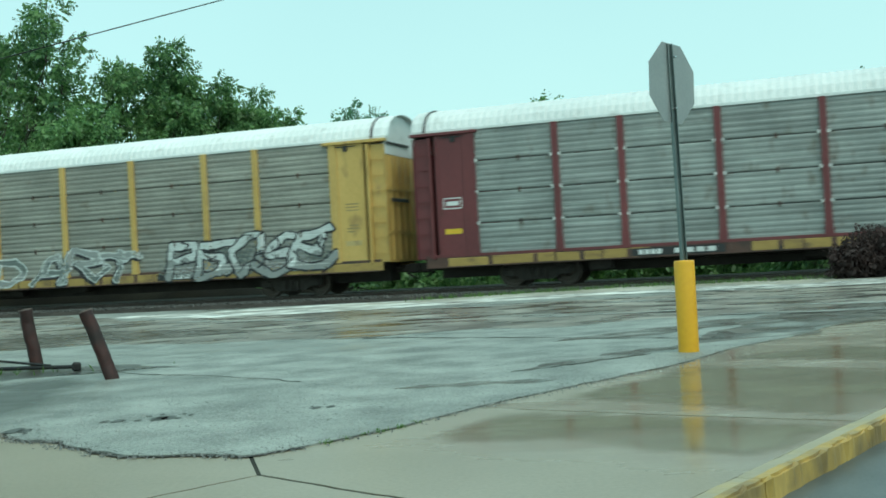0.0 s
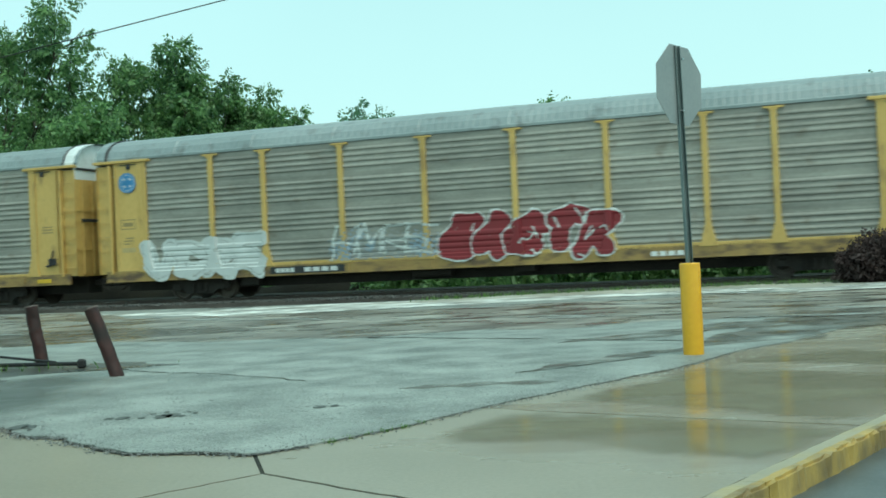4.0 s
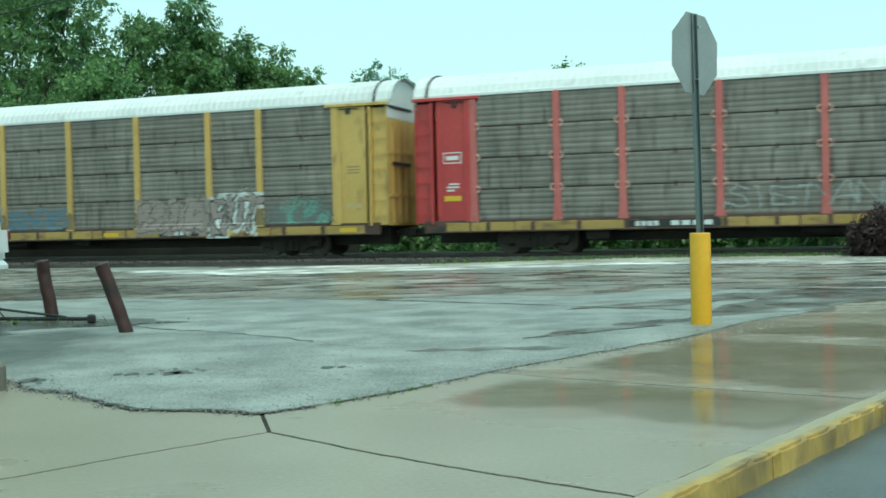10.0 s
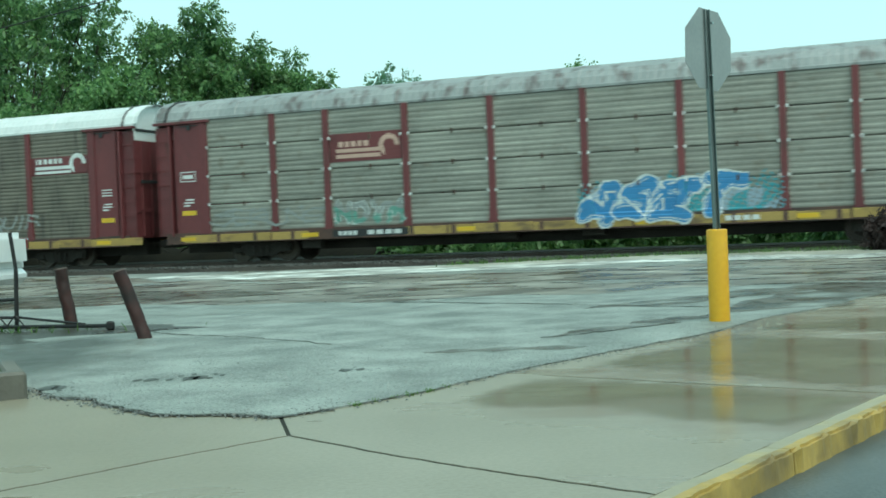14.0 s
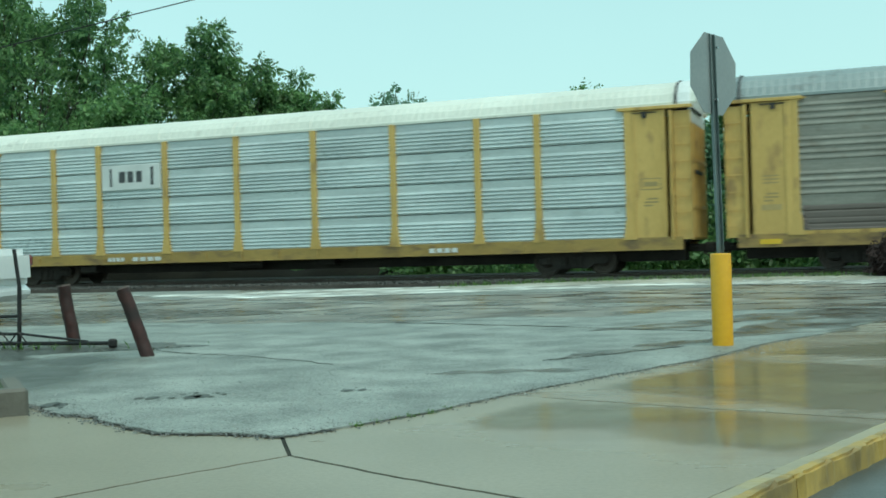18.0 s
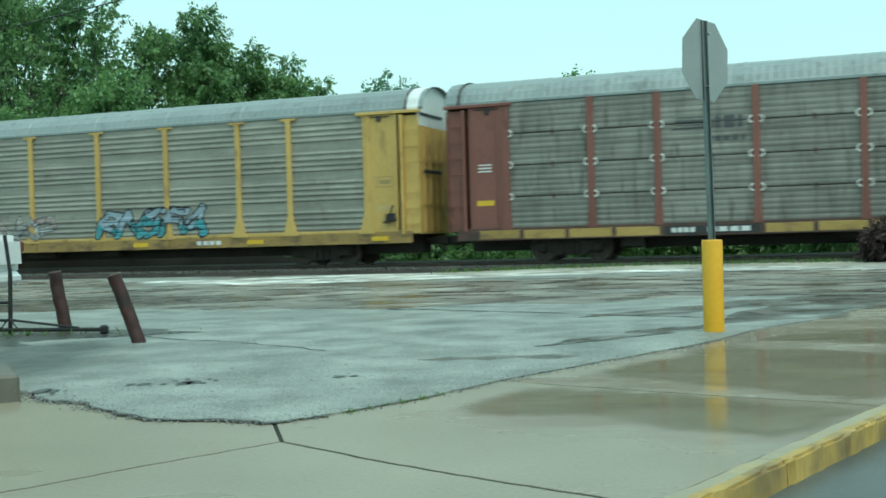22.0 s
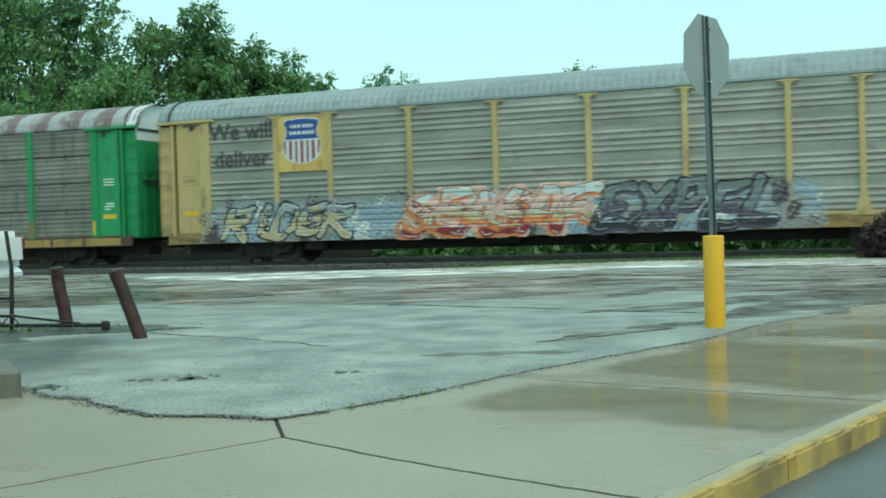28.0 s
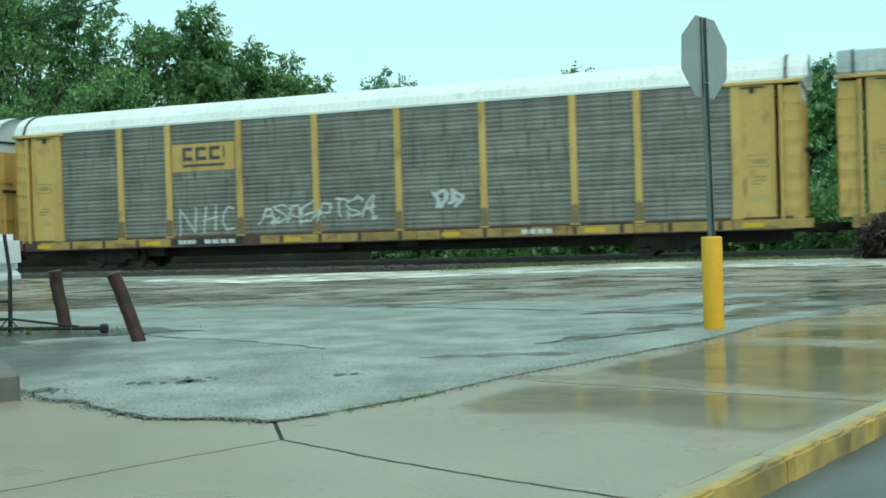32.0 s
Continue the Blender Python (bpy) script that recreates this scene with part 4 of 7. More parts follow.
crack_strip(line([(-4.2, 12.4), (-3.91, 12.08), (-3.12, 11.28), (-2.58, 10.95), (-1.9, 10.33), (-1.34, 9.74)], 8, 0.045, 71), 0.026, 1)
crack_strip(line([(-1.2, 15.1), (-0.49, 14.67), (0.32, 14.02), (0.99, 13.55), (1.6, 12.94), (2.19, 12.54), (2.54, 12.26)], 6, 0.03, 72), 0.05, 2)
crack_strip(line([(0.5, 9.62), (0.9, 9.85), (1.3, 10.15), (1.9, 10.6)], 7, 0.025, 73), 0.03, 3)
crack_strip([(x - 0.01, y - 0.02) for x, y in TORN[2:36]], 0.045, 4, 0.004)
crack_strip([(x - 0.01, y - 0.01) for x, y in TORN[36:66]], 0.022, 5, 0.004)
HOLES = list((((-2.06, 7.73), 0.06), ((-2.0, 7.75), 0.05), ((-2.35, 7.72), 0.04), ((-2.44, 7.71), 0.03), ((-0.98, 7.86), 0.035), ((-0.88, 7.89), 0.03), ((-2.98, 7.48), 0.06), ((-2.9, 7.46), 0.04)))
rng = random.Random(17)
HOLES += [((x + rng.gauss(0, 0.08), y + rng.gauss(0, 0.13)), s * rng.uniform(0.15, 0.4)) for (x, y), s in HOLES for _ in range(4)]
for c, s in HOLES:
    bm = bmesh.new()
    ring = [bm.verts.new((c[0] + s * (1 + 0.6 * noise.noise(Vector((math.cos(a * 0.35), math.sin(a * 0.35), c[0])) * 3)) * math.cos(a * 0.35),
                          c[1] + 2.1 * s * (1 + 0.35 * noise.noise(Vector((math.cos(a * 0.35), math.sin(a * 0.35), c[1])) * 2)) * math.sin(a * 0.35), 0.0142)) for a in range(18)]
    bm.faces.new(ring)
    part("pothole", bm, M["hole"], lot)


# ---- auto rack cars ----
POSTS = [1.95, 4.6, 6.6, 9.42, 12.3, 15.25, 18.12, 21.0, 22.95, 25.75]
ROW0, ROW_H = 1.06, 0.9725
# ribs of one sheet row: (centre, reach upwards, reach downwards, half height of the crest) as shares of the row, and how far they stand out
even = lambda k: [((i + 0.5) / k, 0.3667 / k, 0.3667 / k, 0.2 / k) for i in range(k)]
RIBS = {"seam": (even(6), 0.011), "bold": ([(c, 0.088, 0.022, 0.006) for c in (0.06, 0.182, 0.304, 0.426, 0.548, 0.67)], 0.042), "soft": (even(7), 0.014),
        "fine": ([(c, 0.08, 0.045, 0.016) for c in (0.73, 0.54, 0.35, 0.17)], 0.03)}
GAP = {"seam": 0.018, "bold": 0.013, "soft": 0.004, "fine": 0.012}


def wave(style, z):
    """How far the side sheet stands out at height z above the rail."""
    ribs, depth = RIBS[style]
    u = ((np.asarray(z, float) - ROW0) / ROW_H) % 1.0
    out = np.zeros_like(u)
    for c, up, down, crest in ribs:
        out = np.maximum(out, np.clip(1.0 - np.maximum((u - c - crest) / (up - crest), (c - crest - u) / (down - crest)), 0.0, 1.0))
    return depth * out * ((u > 0.03) & (u < 0.97))


def sheet(style, w, rows):
    g = GAP[style]
    zs = {g, rows * ROW_H - g}
    for r in range(rows):
        for c, up, down, crest in RIBS[style][0]:
            zs |= {(r + min(max(c + d, g + 0.0015), 0.9985 - g)) * ROW_H for d in (-down - 0.002, -down + 0.002, -crest, crest, up - 0.002, up + 0.002)}
    zs = sorted(zs)
    ys = [-(SIDE - 0.04) - float(wave(style, ROW0 + z)) for z in zs]
    vs, fs, n = [], [], len(zs)
    for x in (-w / 2, w / 2):
        vs += [(x, y, z) for y, z in zip(ys, zs)]
    vs += [(-w / 2, -SIDE + 0.07, zs[0]), (w / 2, -SIDE + 0.07, zs[0]), (-w / 2, -SIDE + 0.07, zs[-1]), (w / 2, -SIDE + 0.07, zs[-1])]
    fs = [(i, n + i, n + i + 1, i + 1) for i in range(n - 1)]
    b = 2 * n
    fs += [(b, b + 2, b + 3, b + 1), (b, b + 1, n, 0), (n - 1, 2 * n - 1, b + 3, b + 2)]
    return mesh_of("panel", vs, fs)


def roof_profile(side):
    return [(side * SIDE, 4.95), (side * SIDE, 5.03), (side * (SIDE - 0.03), 5.06), (side * 1.40, 5.28), (side * 1.18, 5.5), (side * 0.85, 5.66), (side * 0.4, 5.76)]


ROOF = roof_profile(-1) + [(0.0, 5.79)] + roof_profile(1)[::-1]


def roof_mesh(flute):
    vs, fs, n = [], [], len(ROOF)
    xs = []
    x = -HALF - 0.02
    while x < HALF:
        xs += [(x, 0.0), (x + 0.10, 0.0), (x + 0.13, flute), (x + 0.20, flute)]
        x += 0.23
    xs.append((HALF + 0.02, 0.0))
    for i, (x, h) in enumerate(xs):
        seam = 0.008 if (i // 4) % 13 == 0 else 0.0
        sag = 0.012 * noise.noise(Vector((x * 0.7, 0, 3)))
        for y, z in ROOF:
            k = (h + seam) * (1 if z > 5.05 else 0) + (sag if z > 5.2 else 0)
            vs.append((x, y * (1 + k * 0.6), z + k))
    for i in range(len(xs) - 1):
        fs += [(i * n + j, (i + 1) * n + j, (i + 1) * n + j + 1, i * n + j + 1) for j in range(n - 1)]
    return mesh_of("roof", vs, fs)


def gable_mesh():
    pts = [(0.0, y, z) for y, z in ROOF if z > 4.9]
    pts = [(0.0, -1.46, 4.45)] + [(0, y * 0.985, z - 0.02) for _, y, z in pts] + [(0.0, 1.46, 4.45)]
    n = len(pts)
    vs = [(-0.025, y, z) for _, y, z in pts] + [(0.025, y, z) for _, y, z in pts]
    fs = [tuple(range(n)), tuple(range(2 * n - 1, n - 1, -1))] + [(i, n + i, n + (i + 1) % n, (i + 1) % n) for i in range(n)]
    return mesh_of("gable", vs, fs)


def hoop_mesh():
    vs, fs = [], []
    for y, z in ROOF:
        d = Vector((0, y, z - 4.6)).normalized()
        c = Vector((0, y * 1.012, z + 0.012))
        vs += [tuple(c + d * (0.045 * math.cos(a)) + Vector((0.045 * math.sin(a), 0, 0))) for a in (math.tau * i / 6 for i in range(6))]
    for k in range(len(ROOF) - 1):
        fs += [(k * 6 + i, k * 6 + (i + 1) % 6, k * 6 + 6 + (i + 1) % 6, k * 6 + 6 + i) for i in range(6)]
    return mesh_of("roof_hoop", vs, fs)


def cap_mesh():
    vs, fs, n = [], [], len(ROOF)
    for x, k in ((-0.2, 0.018), (0.02, 0.024), (0.16, 0.02), (0.21, 0.0)):
        vs += [(x, y * (1 + k * 0.5), z + k * (z > 5.05)) for y, z in ROOF]
    for i in range(3):
        fs += [(i * n + j, (i + 1) * n + j, (i + 1) * n + j + 1, i * n + j + 1) for j in range(n - 1)]
    return mesh_of("roof_cap", vs, fs)


def post_mesh(kind):
    bm = bmesh.new()
    w = 0.10 if kind != "fine" else 0.085
    top = 4.955 if kind != "fine" else 4.86
    add_box(bm, -w, w, -SIDE - 0.055, -SIDE + 0.07, 1.03, top, 0.008)
    # flared foot
    fw, fz = {"fine": (0.29, 1.66), "bold": (0.22, 1.6)}.get(kind, (0.16, 1.55))
    pts = [(-fw, 1.03), (fw, 1.03), (fw * 0.8, 1.12), (w + 0.004, fz), (-w - 0.004, fz), (-fw * 0.8, 1.12)]
    a = [bm.verts.new((x, -SIDE - 0.062, z)) for x, z in pts]
    b = [bm.verts.new((x, -SIDE + 0.05, z)) for x, z in pts]
    bm.faces.new(a)
    for i in range(6):
        bm.faces.new((a[i], b[i], b[(i + 1) % 6], a[(i + 1) % 6]))
    if kind == "fine":
        add_box(bm, -0.29, 0.29, -SIDE - 0.058, -SIDE + 0.02, 4.862, 4.915, 0.006)
        c = [bm.verts.new((x, -SIDE - 0.06, z)) for x, z in ((-w, 4.78), (w, 4.78), (0.15, 4.86), (-0.15, 4.86))]
        bm.faces.new(c)
    bmesh.ops.recalc_face_normals(bm, faces=bm.faces)
    return bm_mesh("post", bm)


def truck_meshes():
    bm = bmesh.new()
    outline = [(-1.15, 0.56), (-1.05, 0.66), (-0.7, 0.64), (-0.42, 0.72), (0.42, 0.72), (0.7, 0.64), (1.05, 0.66), (1.15, 0.56), (1.1, 0.36), (0.72, 0.36), (0.5, 0.2), (-0.5, 0.2), (-0.72, 0.36), (-1.1, 0.36)]
    a = [bm.verts.new((x, -0.07, z)) for x, z in outline]
    b = [bm.verts.new((x, 0.07, z)) for x, z in outline]
    bm.faces.new(a)
    bm.faces.new(b[::-1])
    for i in range(len(a)):
        bm.faces.new((a[i], b[i], b[(i + 1) % len(a)], a[(i + 1) % len(a)]))
    for x in (-0.88, 0.88):
        add_box(bm, x - 0.15, x + 0.15, -0.13, 0.0, 0.32, 0.55, 0.03)
    for x in (-0.24, 0, 0.24):
        add_rod(bm, (x, -0.09, 0.24), (x, -0.09, 0.55), 0.075, 8)
    bmesh.ops.recalc_face_normals(bm, faces=bm.faces)
    side = bm_mesh("side_frame", bm)
    bolster = boxes("bolster", [(-0.22, 0.22, -1.0, 1.0, 0.42, 0.68), (-0.06, 0.06, -0.6, 0.6, 0.68, 0.78)], 0.02)
    bm = bmesh.new()
    add_rod(bm, (0, -0.95, 0), (0, 0.95, 0), 0.08, 10)
    axle = bm_mesh("axle", bm)
    pair = []
    for s in (-1, 1):
        bm = bmesh.new()
        rows = [(0.44, 0.69), (0.44, 0.72), (0.42, 0.725), (0.415, 0.82), (0.35, 0.825), (0.33, 0.79), (0.18, 0.80), (0.14, 0.87), (0.05, 0.87)]
        rings = [[bm.verts.new((r * math.cos(a * math.tau / 28), s * y, r * math.sin(a * math.tau / 28))) for a in range(28)] for r, y in rows]
        for a, b in zip(rings, rings[1:]):
            for i in range(28):
                bm.faces.new((a[i], a[(i + 1) % 28], b[(i + 1) % 28], b[i]))
        bm.faces.new(rings[0])
        bm.faces.new(rings[-1])
        bmesh.ops.recalc_face_normals(bm, faces=bm.faces)
        pair.append(bm_mesh("wheel", bm))
    return side, bolster, axle, pair


def end_meshes():
    """Meshes for the right-hand end of the near side, drawn from the corner inwards (x from -1.85 to 0)."""
    plate = boxes("side_plate", [(-1.85, -0.735, -SIDE - 0.01, -SIDE + 0.06, 1.04, 4.84)], 0.006)
    edge = boxes("edge_strip", [(-1.86, -1.66, -SIDE - 0.05, -SIDE - 0.011, 1.04, 4.84)], 0.006)
    stiff = boxes("stiffener", [(-0.84, -0.74, -SIDE - 0.035, -SIDE - 0.011, 1.2, 4.7)], 0.006)
    ladder = boxes("ladder_panel", [(-0.52, 0.0, -SIDE + 0.05, -SIDE + 0.1, 1.0, 4.78), (-0.03, 0.0, -SIDE - 0.01, -SIDE + 0.05, 1.0, 4.78)], 0.004)
    flange = boxes("flange", [(-0.62, -0.53, -SIDE - 0.10, -SIDE + 0.09, 0.98, 4.80)], 0.01)
    lip = boxes("cap_rail", [(-2.15, 0.06, -SIDE - 0.10, -SIDE + 0.10, 4.85, 4.945)], 0.01)
    rung = boxes("rung", [(-0.5, -0.05, -SIDE - 0.05, -SIDE - 0.02, -0.013, 0.013), (-0.5, -0.475, -SIDE - 0.02, -SIDE + 0.05, -0.013, 0.013), (-0.075, -0.05, -SIDE - 0.02, -SIDE + 0.05, -0.013, 0.013)])
    latch = boxes("latch", [(-1.42, -1.28, -SIDE - 0.06, -SIDE - 0.012, 4.62, 4.8), (-1.75, -1.0, -SIDE - 0.05, -SIDE - 0.012, 4.76, 4.79)], 0.004)
    return plate, ladder, flange, lip, rung, latch, edge, stiff


def mirrored(me):
    c = me.copy()
    for v in c.vertices:
        v.co.x = -v.co.x
    c.flip_normals()
    return c


def door_mesh():
    bm = bmesh.new()
    add_box(bm, -0.05, 0.0, -1.46, 1.46, 0.98, 4.44)
    for y in (-1.1, -0.55, 0.0, 0.55, 1.1):
        add_box(bm, 0.001, 0.05, y - 0.05, y + 0.05, 1.05, 4.4, 0.006)
    for z in (1.9, 3.3):
        add_box(bm, 0.001, 0.04, -1.4, 1.4, z, z + 0.1)
    return bm_mesh("end_door", bm)


def sill_mesh():
    rows = [(-HALF + 0.3, HALF - 0.3, -SIDE - 0.03, -SIDE + 0.08, 0.72, 1.082), (-HALF + 0.3, HALF - 0.3, -SIDE - 0.07, -SIDE - 0.031, 0.70, 0.74)]
    x = -HALF + 0.9
    while x < HALF - 1:
        rows.append((x, x + 0.14, -SIDE - 0.065, -SIDE - 0.031, 0.745, 1.0))
        x += 1.43
    return boxes("side_sill", rows, 0.004)


def under_mesh():
    bm = bmesh.new()
    add_box(bm, -HALF + 0.2, HALF - 0.2, -1.4, 1.4, 0.93, 1.0)
    add_box(bm, -HALF + 0.4, HALF - 0.4, -0.4, 0.4, 0.36, 0.93)
    for x in (-6.5, -3.5, -0.5, 2.5, 5.5):
        add_box(bm, x, x + 0.12, -1.38, 1.38, 0.68, 0.93)
    add_rod(bm, (-2.2, -0.9, 0.62), (-0.9, -0.9, 0.62), 0.19, 12)
    add_box(bm, 1.2, 1.9, -1.1, -0.6, 0.5, 0.9, 0.02)
    add_rod(bm, (-8, -0.75, 0.66), (8, -0.75, 0.66), 0.03, 6)
    add_box(bm, -8.4, -7.7, -1.2, -0.8, 0.42, 0.92, 0.02)
    return bm_mesh("underframe", bm)


def coupler_mesh():
    bm = bmesh.new()
    add_box(bm, -0.35, 0.12, -0.11, 0.11, 0.62, 0.86, 0.02)
    add_box(bm, 0.10, 0.47, -0.19, 0.17, 0.58, 0.90, 0.05)
    add_rod(bm, (-0.1, -0.75, 0.78), (0.0, 0.75, 0.78), 0.02, 6)
    add_rod(bm, (0.1, -0.3, 0.6), (0.42, -0.32, 0.42), 0.03, 6)
    return bm_mesh("coupler", bm)


widths = [round(b - a, 2) for a, b in zip(POSTS, POSTS[1:])]
PANEL = {(s, w, r): sheet(s, w, r) for s in RIBS for w in set(widths) for r in (1, 4)}
FAR_PANEL = {k: v for k, v in PANEL.items() if k[2] == 4}
ROOF_ME, GABLE_ME, HOOP_ME, DOOR_ME, SILL_ME, UNDER_ME, COUPLER_ME, CAP_ME = {k: roof_mesh(k) for k in (0.02, 0.007)}, gable_mesh(), hoop_mesh(), door_mesh(), sill_mesh(), under_mesh(), coupler_mesh(), cap_mesh()
POST_ME = {k: post_mesh(k) for k in RIBS}


def foot_mesh(fine):
    """The stained sleeve at the foot of a post."""
    fw, w, fz = (0.295, 0.1, 1.62) if fine else (0.165, 0.112, 1.62)
    pts = [(-fw, 1.085), (fw, 1.085), (fw * 0.82, 1.14), (w, fz), (0.02, fz + 0.07), (-w, fz - 0.03), (-fw * 0.82, 1.14)]
    bm = bmesh.new()
    a = [bm.verts.new((x, -SIDE - 0.068, z)) for x, z in pts]
    b = [bm.verts.new((x, -SIDE - 0.03, z)) for x, z in pts]
    bm.faces.new(a)
    for i in range(len(pts)):
        bm.faces.new((a[i], b[i], b[(i + 1) % len(pts)], a[(i + 1) % len(pts)]))
    bmesh.ops.recalc_face_normals(bm, faces=bm.faces)
    return bm_mesh("post_foot", bm)


FOOT_ME = {k: foot_mesh(k) for k in (False, True)}
SIDE_ME, BOLSTER_ME, AXLE_ME, WHEEL_ME = truck_meshes()
END_R = end_meshes()
END_L = tuple(mirrored(m) for m in END_R)
def clip_mesh(s):
    """A bent clamp that bows out from a post over the joint of two side sheets."""
    bm = bmesh.new()
    pts = [(s * (0.10 + 0.1 * math.sin(a)), -SIDE - 0.06, 0.095 * math.cos(a)) for a in (math.pi * i / 5 for i in range(6))]
    for a, b in zip(pts, pts[1:]):
        add_rod(bm, a, b, 0.025, 5)
    return bm_mesh("bracket", bm)


CLIP_ME = {s: clip_mesh(s) for s in (-1, 1)}
DOT_ME = {s: boxes("bracket", [(s * 0.13 - 0.035, s * 0.13 + 0.035, -SIDE - 0.065, -SIDE - 0.02, -0.05, 0.05)], 0.01) for s in (-1, 1)}
TAPE_ME = boxes("reflector", [(-0.3, 0.3, -SIDE - 0.068, -SIDE - 0.0305, 0.79, 0.93)])
PATCH_ME = boxes("stencil_patch", [(-1.35, 1.35, -SIDE - 0.066, -SIDE - 0.031, 0.755, 0.985)])
def bars_mesh():
    """A run of four blocks on one thin baseline, as one outline."""
    xs = [(-0.34, -0.205), (-0.16, -0.025), (0.02, 0.155), (0.20, 0.34)]
    pts = [(-0.34, 0.80), (0.34, 0.80)]
    for a, b in reversed(xs):
        pts += [(b, 0.94), (a, 0.94), (a, 0.806)] + ([(a - 0.045, 0.806)] if a > -0.3 else [])
    bm = bmesh.new()
    lo = [bm.verts.new((x, -SIDE - 0.064, z)) for x, z in pts]
    hi = [bm.verts.new((x, -SIDE - 0.071, z)) for x, z in pts]
    bm.faces.new(hi)
    for i in range(len(pts)):
        bm.faces.new((lo[i], lo[(i + 1) % len(pts)], hi[(i + 1) % len(pts)], hi[i]))
    bmesh.ops.recalc_face_normals(bm, faces=bm.faces)
    return bm_mesh("stencil", bm)


BARS_ME = bars_mesh()
BOARD_ME = {w: boxes("sill_board", [(-w / 2, w / 2, -SIDE - 0.062, -SIDE - 0.033, 0.735, 1.0)], 0.012) for w in (1.39, 2.0, 0.78)}
FY = -SIDE - 0.0105
STENCIL_ME = [boxes("stencil_box", [(-0.3, 0.3, FY - 0.004, FY, z - 0.015, z + 0.015) for z in (0, 0.32)] + [(x - 0.015, x + 0.015, FY - 0.004, FY, 0.0, 0.32) for x in (-0.29, 0.29)] + [(-0.2, 0.2, FY - 0.004, FY, 0.09, 0.22)]),
              boxes("stencil_box", [(-0.22, 0.22, FY - 0.004, FY, z - 0.02, z + 0.02) for z in (0, 0.1, 0.2)])]
PLACARD_ME = boxes("placard", [(-0.28, 0.28, FY - 0.006, FY, 0, 0.16)])
LINES_ME = boxes("stencil", [(-0.2, 0.05, FY - 0.004, FY, 0, 0.05), (-0.2, 0.2, FY - 0.004, FY, 0.1, 0.15), (-0.12, 0.2, FY - 0.004, FY, 0.2, 0.25)])
BACK = pose(0, 0, 0, 0, 0, 180)
bm = bmesh.new()
add_box(bm, -0.16, 0.16, -SIDE - 0.13, -SIDE - 0.012, 1.42, 1.66, 0.03)
add_rod(bm, (-0.02, -SIDE - 0.14, 1.5), (0.12, -SIDE - 0.16, 1.92), 0.03, 6)
add_rod(bm, (-0.24, -SIDE - 0.10, 1.38), (0.2, -SIDE - 0.10, 1.46), 0.035, 6)
LEVER_ME = bm_mesh("brake_lever", bm)
JOINT_ME = boxes("joint_plate", [(-0.035, 0.035, -SIDE + 0.0, -SIDE + 0.035, -0.09, 0.075)], 0.006)
BAR_ME = boxes("end_bar", [(0.01, 0.05, -1.40, 0.6, 4.78, 4.86)], 0.008)
LOCK_ME = boxes("lock_bar", [(0.052, 0.09, -1.25, 0.3, 2.92, 3.04)], 0.01)
RAIL_ME = {w: boxes("bottom_rail", [(-w / 2 + 0.09, w / 2 - 0.09, -SIDE - 0.03, -SIDE + 0.03, 1.034, 1.15)], 0.006) for w in set(widths)}


def draped(car, name, x0, x1, z0, z1, cell, fn, mats, style, label="", lift=0.0):
    """Paint that follows the ribs of the side: cells of a fine grid where fn gives a paint number."""
    nx, nz = max(2, int((x1 - x0) / cell)), max(2, int((z1 - z0) / cell))
    xs, zs = np.linspace(x0, x1, nx + 1), np.linspace(z0, z1, nz + 1)
    cx, cz = np.meshgrid((xs[:-1] + xs[1:]) / 2, (zs[:-1] + zs[1:]) / 2)
    ids = fn(cx, cz)
    ys = -(SIDE - 0.04) - wave(style, zs) - 0.008
    ys = np.minimum(np.minimum(ys, np.r_[ys[1:], 0]), np.r_[0, ys[:-1]])
    used, verts, faces, mi = {}, [], [], []
    for j, i in zip(*np.nonzero(ids >= 0)):
        f = []
        for a, b in ((i, j), (i + 1, j), (i + 1, j + 1), (i, j + 1)):
            if (a, b) not in used:
                used[(a, b)] = len(verts)
                x, z, y = float(xs[a]), float(zs[b]), float(ys[b])
                if z < 1.05:
                    y = -SIDE - 0.079
                else:
                    foot = 0.12 + max(0.0, 1.68 - z) * 0.32
                    if any(abs(x - p) < foot for p in POSTS):
                        y = -SIDE - 0.072
                    elif z < 1.17:
                        y = min(y, -SIDE - 0.042)
                    elif x < 1.98 or x > 25.7:
                        y = min(y, -SIDE - 0.058)
                verts.append((x - HALF, y - lift, z))
            f.append(used[(a, b)])
        faces.append(tuple(f))
        mi.append(int(ids[j, i]))
    me = mesh_of(name, verts, faces, mi)
    for k in mats:
        me.materials.append(M[k])
    ob = new(name, me)
    ob.parent = car
    if name == "graffiti":
        ob["kind"] = "stuff"
    if label:
        ob["label"] = label
    return ob


